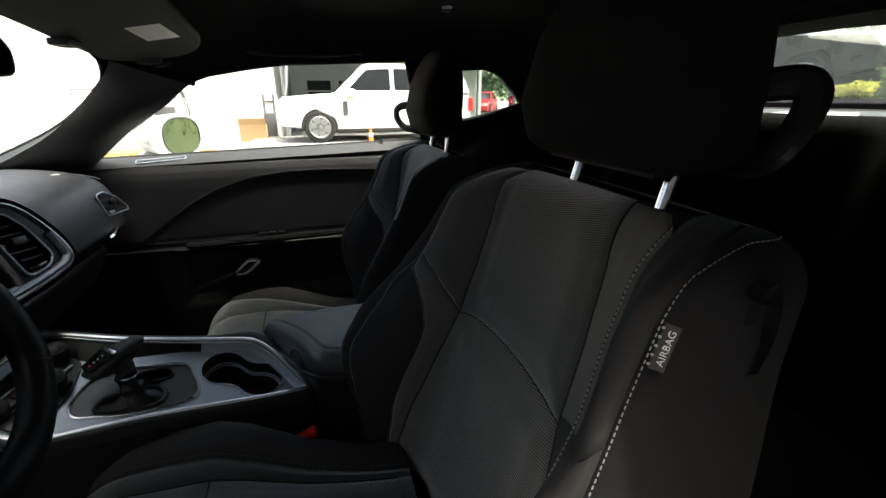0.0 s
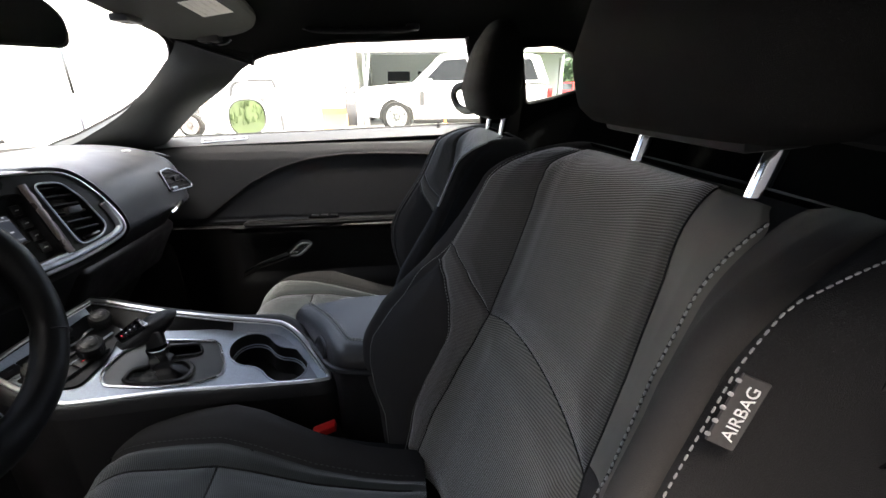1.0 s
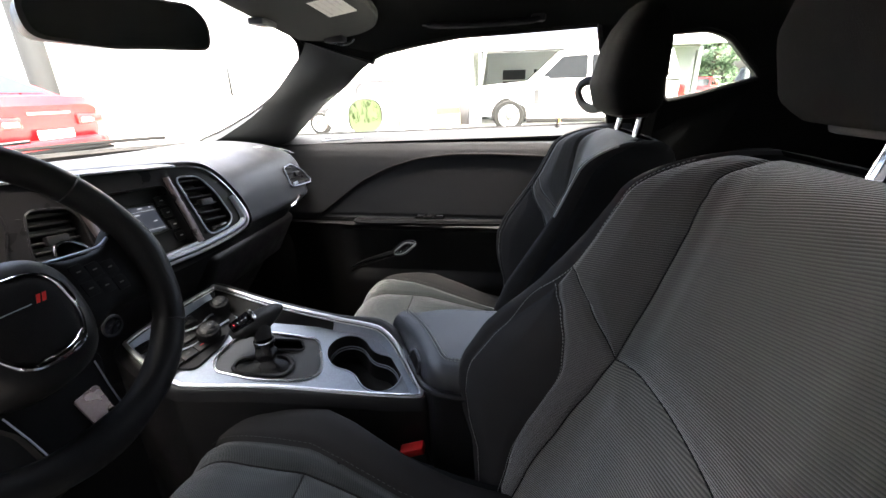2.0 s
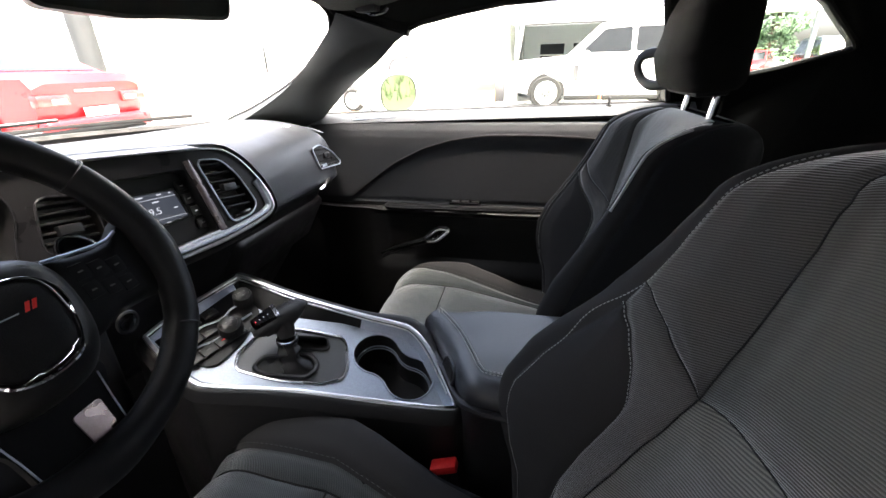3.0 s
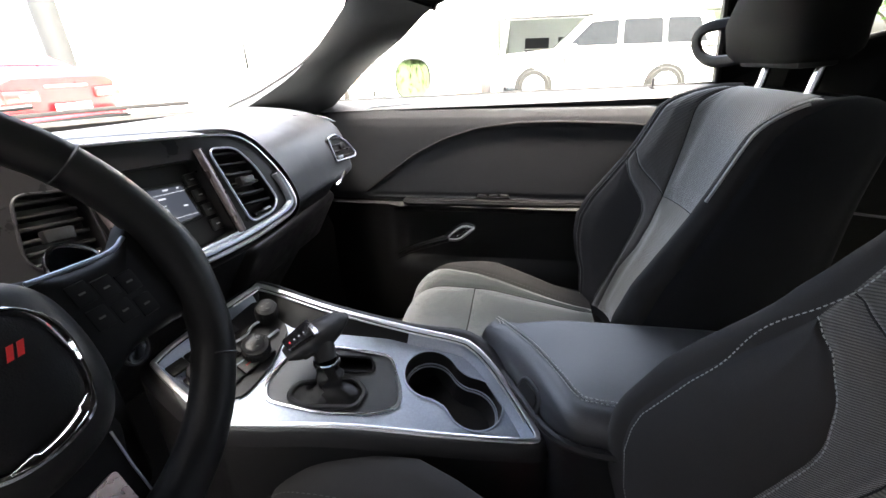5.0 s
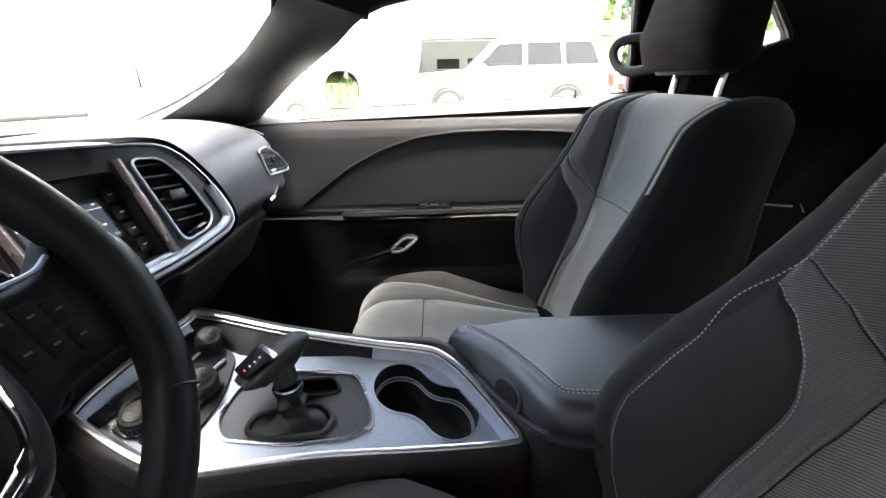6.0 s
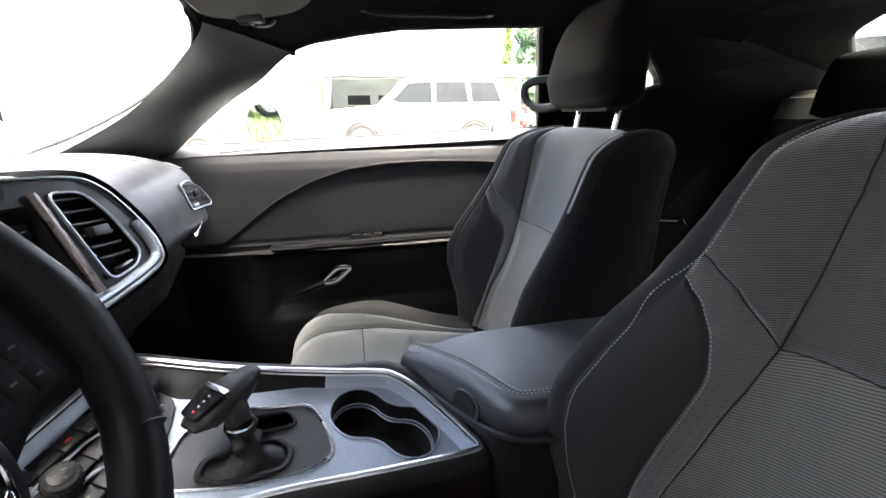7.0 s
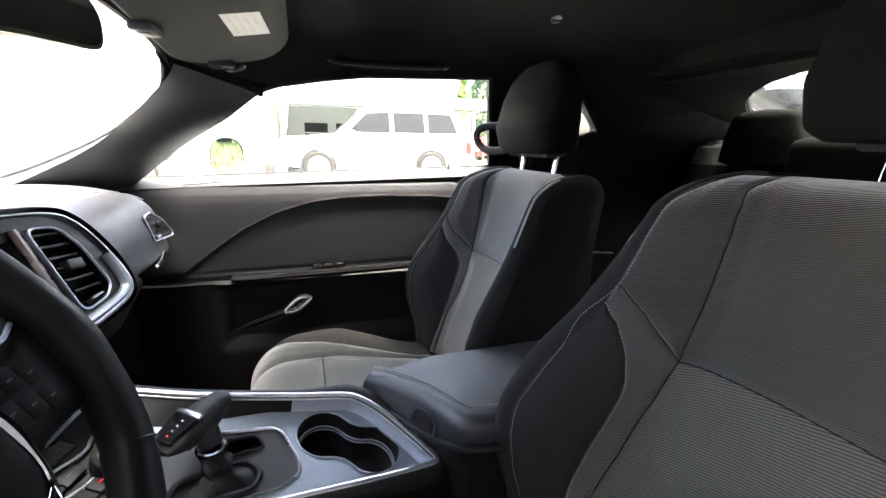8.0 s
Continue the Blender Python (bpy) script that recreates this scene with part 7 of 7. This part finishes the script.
solo("slab", box((-1.6, 10.0, 0.0), (5.2, 12.75, 0.08), 0.01, 1), CONCRETE, "low concrete slab under the parked car", "pavement", "structure")
for s in (1, -1):
    part("side_vent", box((0.82, s * 0.985 - 0.006, 0.72), (0.93, s * 0.985 + 0.006, 1.05), 0.004, 1, Matrix.Translation(so)), DARKSTEEL, suv, "dark side grille")
    part("door_mirror", box((0.62, s * 1.04 - 0.10, 1.16), (0.80, s * 1.04 + 0.10, 1.34), 0.04, 3, Matrix.Translation(so)), WHITEPAINT, suv)
    part("headlamp", box((2.28, s * 0.74 - 0.18, 0.82), (2.50, s * 0.74 + 0.18, 1.0), 0.03, 2, Matrix.Translation(so)), LAMPCLEAR, suv)
    part("tail_lamp", box((-2.49, s * 0.82 - 0.09, 0.78), (-2.36, s * 0.82 + 0.09, 1.12), 0.02, 2, Matrix.Translation(so)), LAMPRED, suv, "red tail lamp")
    part("sill", box((-0.95, s * 0.955 - 0.03, 0.30), (1.10, s * 0.955 + 0.03, 0.40), 0.02, 2, Matrix.Translation(so)), RUBBER, suv)
    for x in (0.15, -0.85):
        part("door_handle", box((x - 0.09, s * 0.985 - 0.012, 0.98), (x + 0.09, s * 0.985 + 0.012, 1.02), 0.008, 2, Matrix.Translation(so)), WHITEPAINT, suv)
    for x in (1.02, -0.33, -1.25):
        part("door_gap", box((x - 0.004, s * 0.981 - 0.002, 0.42), (x + 0.004, s * 0.981 + 0.002, 1.14), 0, 1, Matrix.Translation(so)), DARKSTEEL, suv)

# red saloon ahead, its tail towards us
SAL = [(2.45, 0.35), (2.48, 0.62), (2.35, 0.78), (1.25, 0.95), (0.95, 0.98), (-1.6, 1.00), (-2.42, 0.98), (-2.50, 0.86), (-2.46, 0.50), (-2.38, 0.34), (-1.8, 0.28), (1.9, 0.26)]
SHOUSE = [(1.05, 0.96), (0.25, 1.40), (-0.2, 1.45), (-0.9, 1.41), (-1.85, 0.99)]
sedan, ro, ry = vehicle("red_saloon", (-8.6, 4.5, 0.0), 0, "red saloon parked with its tail towards the yard", REDPAINT, 4.96, 1.88, SAL, SHOUSE, (1.52, -1.50), 0.345,
                        [[(0.75, 1.02), (0.18, 1.36), (-0.25, 1.38), (-0.25, 1.02)], [(-0.33, 1.02), (-0.33, 1.38), (-0.85, 1.35), (-1.35, 1.02)]])
sedan.rotation_euler = (0, 0, radians(183))
sedan.location.z = 0.16
solo("apron", plate([[(-13.5, 2.9), (-5.6, 2.9), (-5.6, 6.3), (-13.5, 6.3)]], lambda x, y, h: V(x, y, h + 0.16), 0.16), CONCRETE, "low raised concrete parking apron", "pavement", "structure")
M = Matrix.Translation(ro)
for s in (1, -1):
    part("tail_lamp", box((-2.51, s * 0.62 - 0.22, 0.74), (-2.38, s * 0.62 + 0.22, 0.89), 0.03, 2, M), LAMPRED, sedan, "red tail lamp")
    part("reverse_lamp", box((-2.52, s * 0.55 - 0.10, 0.77), (-2.47, s * 0.55 + 0.10, 0.83), 0.01, 1, M), LAMPCLEAR, sedan)
    part("exhaust", tube([ro + V(-2.40, s * 0.55, 0.36), ro + V(-2.50, s * 0.55, 0.36)], 0.05, 14), STEEL, sedan)
    part("door_mirror", box((0.55, s * 0.98 - 0.09, 0.98), (0.72, s * 0.98 + 0.09, 1.12), 0.03, 2, M), REDPAINT, sedan)
part("spoiler", tube(catmull([ro + V(-2.28, -0.78, 1.01), ro + V(-2.36, -0.70, 1.08), ro + V(-2.38, 0, 1.09), ro + V(-2.36, 0.70, 1.08), ro + V(-2.28, 0.78, 1.01)], 24), 0.05, 8, flat=0.35), REDPAINT, sedan, "low boot spoiler")
np_ = part("number_plate", box((-2.525, -0.26, 0.58), (-2.50, 0.26, 0.70), 0.004, 1, M), PAPER, sedan, "pale number plate")
part("plate_bar", box((-2.528, -0.18, 0.61), (-2.525, 0.18, 0.67), 0, 1, M), INK, np_)
part("boot_badge", box((-2.515, -0.30, 0.905), (-2.49, 0.30, 0.935), 0.003, 1, M), STEEL, sedan)
part("bumper", box((-2.55, -0.84, 0.36), (-2.36, 0.84, 0.58), 0.06, 3, M), REDPAINT, sedan)

# vehicles at the back of the yard
PICK = [(2.70, 0.55), (2.74, 0.95), (2.60, 1.12), (1.35, 1.22), (1.0, 1.22), (-0.55, 1.22), (-0.58, 1.20), (-2.65, 1.20), (-2.72, 1.1), (-2.70, 0.60), (-2.2, 0.50), (2.2, 0.48)]
PHOUSE = [(1.10, 1.20), (0.55, 1.78), (0.3, 1.84), (-0.35, 1.84), (-0.52, 1.20)]
PWIN = [[(0.85, 1.26), (0.48, 1.74), (0.05, 1.77), (0.05, 1.26)], [(-0.03, 1.26), (-0.03, 1.77), (-0.36, 1.77), (-0.44, 1.26)]]
truck, to, ty = vehicle("pickup_truck", (7.60, 6.3, 0.0), 0, "black pickup truck facing the yard", BLACKPAINT, 5.44, 1.98, PICK, PHOUSE, (1.75, -1.65), 0.40, PWIN)
truck.rotation_euler = (0, 0, radians(-78))
truck.scale = (0.82, 0.82, 0.82)
truck.location.y = 5.85
truck.location.z = bank_z(7.6, 5.5) - 0.03
M = Matrix.Translation(to)
part("grille", box((2.70, -0.62, 0.72), (2.78, 0.62, 1.05), 0.02, 2, M), STEEL, truck, "bright slatted grille")
part("yellow_sign", box((2.78, -0.40, 0.62), (2.80, -0.18, 0.80), 0.01, 1, M), LEAFYELLOW, truck, "yellow square on the bumper")
for s in (1, -1):
    part("headlamp", box((2.60, s * 0.80 - 0.14, 0.78), (2.76, s * 0.80 + 0.14, 1.0), 0.02, 2, M), LAMPCLEAR, truck)
t2, p2, _ = vehicle("pickup_truck", (19.5, 11.2, 0.0), 0, "white pickup truck parked beyond the hedge", WHITEPAINT, 5.44, 1.98, PICK, PHOUSE, (1.75, -1.65), 0.40, PWIN)
t2.rotation_euler = (0, 0, radians(118))
t2.location.z = bank_z(19.5, 11.2)
rc2, p3, _ = vehicle("red_hatchback", (10.5, 26.5, 0.0), 0, "small red car parked far off", REDPAINT, 4.96, 1.88, SAL, SHOUSE, (1.52, -1.50), 0.345, [[(0.75, 1.02), (0.18, 1.36), (-0.25, 1.38), (-0.25, 1.02)], [(-0.33, 1.02), (-0.33, 1.38), (-0.85, 1.35), (-1.35, 1.02)]])
rc2.rotation_euler = (0, 0, radians(-120))
rc3, p4, _ = vehicle("dark_off_road_car", (12.0, 22.0, 0.0), 0, "dark off-road car parked far off", BLACKPAINT, 4.96, 1.96, LAND, HOUSE, (1.52, -1.36), 0.375, [[(0.80, 1.22), (0.30, 1.70), (-0.28, 1.73), (-0.28, 1.22)], [(-0.38, 1.22), (-0.38, 1.73), (-1.18, 1.73), (-1.22, 1.22)], [(-1.30, 1.22), (-1.28, 1.73), (-1.92, 1.72), (-2.12, 1.22)]])
rc3.rotation_euler = (0, 0, radians(-100))
rc4, p5, _ = vehicle("silver_saloon", (15.5, 30.0, 0.0), 0, "silver saloon parked far off", ALLOY, 4.96, 1.88, SAL, SHOUSE, (1.52, -1.50), 0.345, [[(0.75, 1.02), (0.18, 1.36), (-0.25, 1.38), (-0.25, 1.02)], [(-0.33, 1.02), (-0.33, 1.38), (-0.85, 1.35), (-1.35, 1.02)]])
rc4.rotation_euler = (0, 0, radians(-110))

# yard clutter
cone = thing("traffic_cone", (1.33, 9.95, 0.0), "orange traffic cone with a white band", "traffic cone")
part("base", box((1.21, 9.83, 0.0), (1.45, 10.07, 0.03), 0.01, 1), ORANGE, cone)
part("cone", tube([(1.33, 9.95, 0.02), (1.33, 9.95, 0.46)], [0.085, 0.018], 20), ORANGE, cone)
part("band", tube([(1.33, 9.95, 0.24), (1.33, 9.95, 0.32)], [0.0575, 0.0435], 20), PAPER, cone, "white reflective band")
cb = thing("cardboard_box", (-1.6, 12.4, 0.0), "open brown cardboard box by the wall", "cardboard box")
part("box", box((-1.95, 12.2, 0.0), (-1.25, 12.7, 0.45), 0.01, 1), CARD, cb)
for y, a in ((12.2, -35), (12.7, 35)):
    part("flap", box((-1.95, -0.004, 0), (-1.25, 0.004, 0.22), 0, 1, Matrix.Translation((0, y, 0.45)) @ Matrix.Rotation(radians(-a), 4, "X")), CARD, cb)
dolly = thing("hand_trolley", (-1.15, 12.5, 0.0), "dark upright hand trolley by the wall", "hand trolley")
for x in (-1.28, -1.02):
    part("rail", tube([(x, 12.55, 0.1), (x, 12.75, 1.25)], 0.025, 8), DARKSTEEL, dolly)
for z in (0.35, 0.7, 1.05):
    part("rung", tube([(-1.28, 12.55 + 0.17 * z, z), (-1.02, 12.55 + 0.17 * z, z)], 0.02, 8), DARKSTEEL, dolly)
part("load", box((-1.30, 12.40, 0.12), (-1.0, 12.58, 0.75), 0.05, 2), DARKSTEEL, dolly)
rack = thing("trailer_frame", (-4.3, 11.6, 0.0), "grey steel trailer frame with loose parts on it", "trailer")
for y in (11.1, 12.1):
    part("beam", box((-5.6, y - 0.04, 0.45), (-3.0, y + 0.04, 0.55), 0.01, 1), STEEL, rack)
for x in (-5.5, -4.8, -4.0, -3.1):
    part("crossbar", box((x - 0.04, 11.12, 0.46), (x + 0.04, 12.08, 0.54), 0.01, 1), DARKSTEEL, rack)
    part("stake", tube([(x, 12.1, 0.5), (x, 12.1, 1.1 + 0.3 * (x < -4))], 0.03, 8), STEEL, rack)
part("top_rail", tube([(-5.5, 12.1, 1.38), (-4.0, 12.1, 1.36), (-3.1, 12.1, 1.12)], 0.03, 8), STEEL, rack)
for x in (-5.0, -3.7):
    wheel_part(rack, V(x, 11.0, 0.30), 0.30, -1, 0.18)
for k in range(7):
    x, y = random.uniform(-5.4, -3.2), random.uniform(11.2, 12.0)
    s = random.uniform(0.08, 0.2)
    part("load", box((x - s, y - s * 0.8, 0.55), (x + s, y + s * 0.8, 0.55 + random.uniform(0.12, 0.4)), 0.02, 2), (STEEL, DARKSTEEL, CARD, GREYPANEL)[k % 4], rack)
frame_ob = thing("loading_arch", (-3.2, 12.5, 0), "grey bent steel arch standing by the wall", "steel arch")
part("arch", tube(catmull([(-4.5, 12.6, 0), (-4.5, 12.6, 0.9), (-4.3, 12.6, 1.32), (-3.5, 12.6, 1.38), (-3.25, 12.6, 1.25), (-3.15, 12.6, 0)], 40), 0.045, 8), DARKSTEEL, frame_ob)


# plants
def crown(name, centre, size, n, leaf, material, parent, seed, shape="round"):
    rng = random.Random(seed)
    bm = bmesh.new()
    lobes = [(V(rng.gauss(0, 0.33), rng.gauss(0, 0.33), rng.uniform(-0.42, 0.42)), rng.uniform(0.22, 0.48)) for _ in range(22)]
    for _ in range(n):
        if shape == "cone":
            h = rng.random()
            a = rng.uniform(0, 2 * math.pi)
            rad = (1 - h) ** 0.9 * (0.75 + 0.25 * math.sin(h * 40)) * rng.uniform(0.5, 1.0)
            p = V(math.cos(a) * rad, math.sin(a) * rad, h * 2 - 1)
        else:
            c, rr = lobes[rng.randrange(len(lobes))]
            d = V(rng.gauss(0, 1), rng.gauss(0, 1), rng.gauss(0, 1)).normalized()
            p = c + d * rr * rng.uniform(0.75, 1.05)
        q = Vector(centre) + V(p.x * size[0], p.y * size[1], p.z * size[2])
        e1 = V(rng.gauss(0, 1), rng.gauss(0, 1), rng.gauss(0, 1)).normalized()
        e2 = e1.orthogonal().normalized()
        s = leaf * rng.uniform(0.6, 1.4)
        v = [bm.verts.new(q + e1 * s), bm.verts.new(q + e2 * s * 0.5), bm.verts.new(q - e1 * s), bm.verts.new(q - e2 * s * 0.5)]
        bm.faces.new(v)
    return part(name, bm, material, parent, "", False)


def tree(loc, height, spread, material, label, seed, shape="round", n=5000, leaf=0.16):
    rng = random.Random(seed)
    t = thing("tree", loc, label, "tree")
    o = Vector(loc)
    trunk = catmull([o, o + V(0.1, 0.05, height * 0.3), o + V(-0.05, 0.1, height * 0.7)], 12)
    part("trunk", tube(trunk, [0.22 * height / 8 * (1 - 0.06 * i) for i in range(12)], 10), BARK, t)
    for k in range(6):
        a = rng.uniform(0, 2 * math.pi)
        b = trunk[4 + k]
        e = b + V(math.cos(a) * spread * 0.6, math.sin(a) * spread * 0.6, height * 0.2)
        part("limb", tube(catmull([b, b.lerp(e, 0.5) + V(0, 0, 0.2), e], 8), [0.09 * height / 8 * (1 - 0.1 * i) for i in range(8)], 6), BARK, t)
    cz = (height * 0.62, height * 0.40) if shape == "round" else (height * 0.55, height * 0.47)
    crown("crown", o + V(0, 0, cz[0]), (spread, spread, cz[1]), n, leaf, material, t, seed + 1, shape)
    return t


tree((10.2, 27.5, 0), 7.5, 0.9, LEAF, "slender bright green tree beyond the cars", 3, "cone", 3500, 0.13)
tree((12.5, 29.5, 0), 11.0, 2.4, LEAFDARK, "tall dark conifer beyond the cars", 5, "cone", 6000, 0.16)
tree((22.0, 33.0, 0), 9.0, 3.5, LEAF, "broad leafy tree at the far edge of the yard", 7)
tree((28.0, 24.0, 0), 9.5, 4.0, LEAF, "broad leafy tree at the far edge of the yard", 9)
tree((31.0, 13.0, 0), 9.0, 4.2, LEAF, "broad leafy tree at the far edge of the yard", 11)
tree((30.0, 3.0, 0), 8.5, 4.0, LEAFDARK, "broad leafy tree at the far edge of the yard", 13)
tree((29.0, -8.0, 0), 9.0, 4.2, LEAF, "broad leafy tree at the far edge of the yard", 15)
tree((33.0, 19.0, 0), 12.0, 4.5, LEAFDARK, "tall leafy tree behind the others", 17)
hedge = thing("hedge", (12.0, 5.5, bank_z(12.0, 5.5)), "loose green hedge along the bank", "hedge")
for k in range(9):
    x, y = 10.5 + 0.75 * k, 1.0 + 1.75 * k
    crown("clump", V(x + 0.3 * math.sin(5 * k), y, bank_z(x, y) + 0.55), (1.1, 1.2, 0.75), 1500, 0.07, LEAF, hedge, 30 + k)
bush = thing("yellow_bush", (7.1, 3.55, bank_z(7.1, 3.55)), "low bright yellow-green bush", "bush")
crown("leaves", V(7.1, 3.55, bank_z(7.1, 3.55) + 0.17), (0.20, 0.22, 0.15), 1600, 0.03, LEAFYELLOW, bush, 50)
solo("utility_pole", tube([(10.6, 5.4, bank_z(10.6, 5.4) - 0.1), (10.9, 5.9, 4.2)], [0.10, 0.08], 12), BARK, "leaning weathered wooden pole", "pole")
solo("lamp_post", tube([(11.6, 5.3, bank_z(11.6, 5.3) - 0.1), (11.8, 5.1, 7.5)], [0.06, 0.045], 12), STEEL, "thin grey metal post on the bank", "post")
shed = thing("shed", (29.0, 18.0, 1.9), "long low grey shed beyond the parked truck", "building")
part("wall", box((27.5, 6.0, 1.5), (31.0, 32.0, 4.0), 0.03, 1), GREYWALL, shed)
part("roof", box((27.0, 5.6, 4.0), (31.5, 32.4, 4.75), 0.05, 1), STEEL, shed, "pale grey metal roof edge")
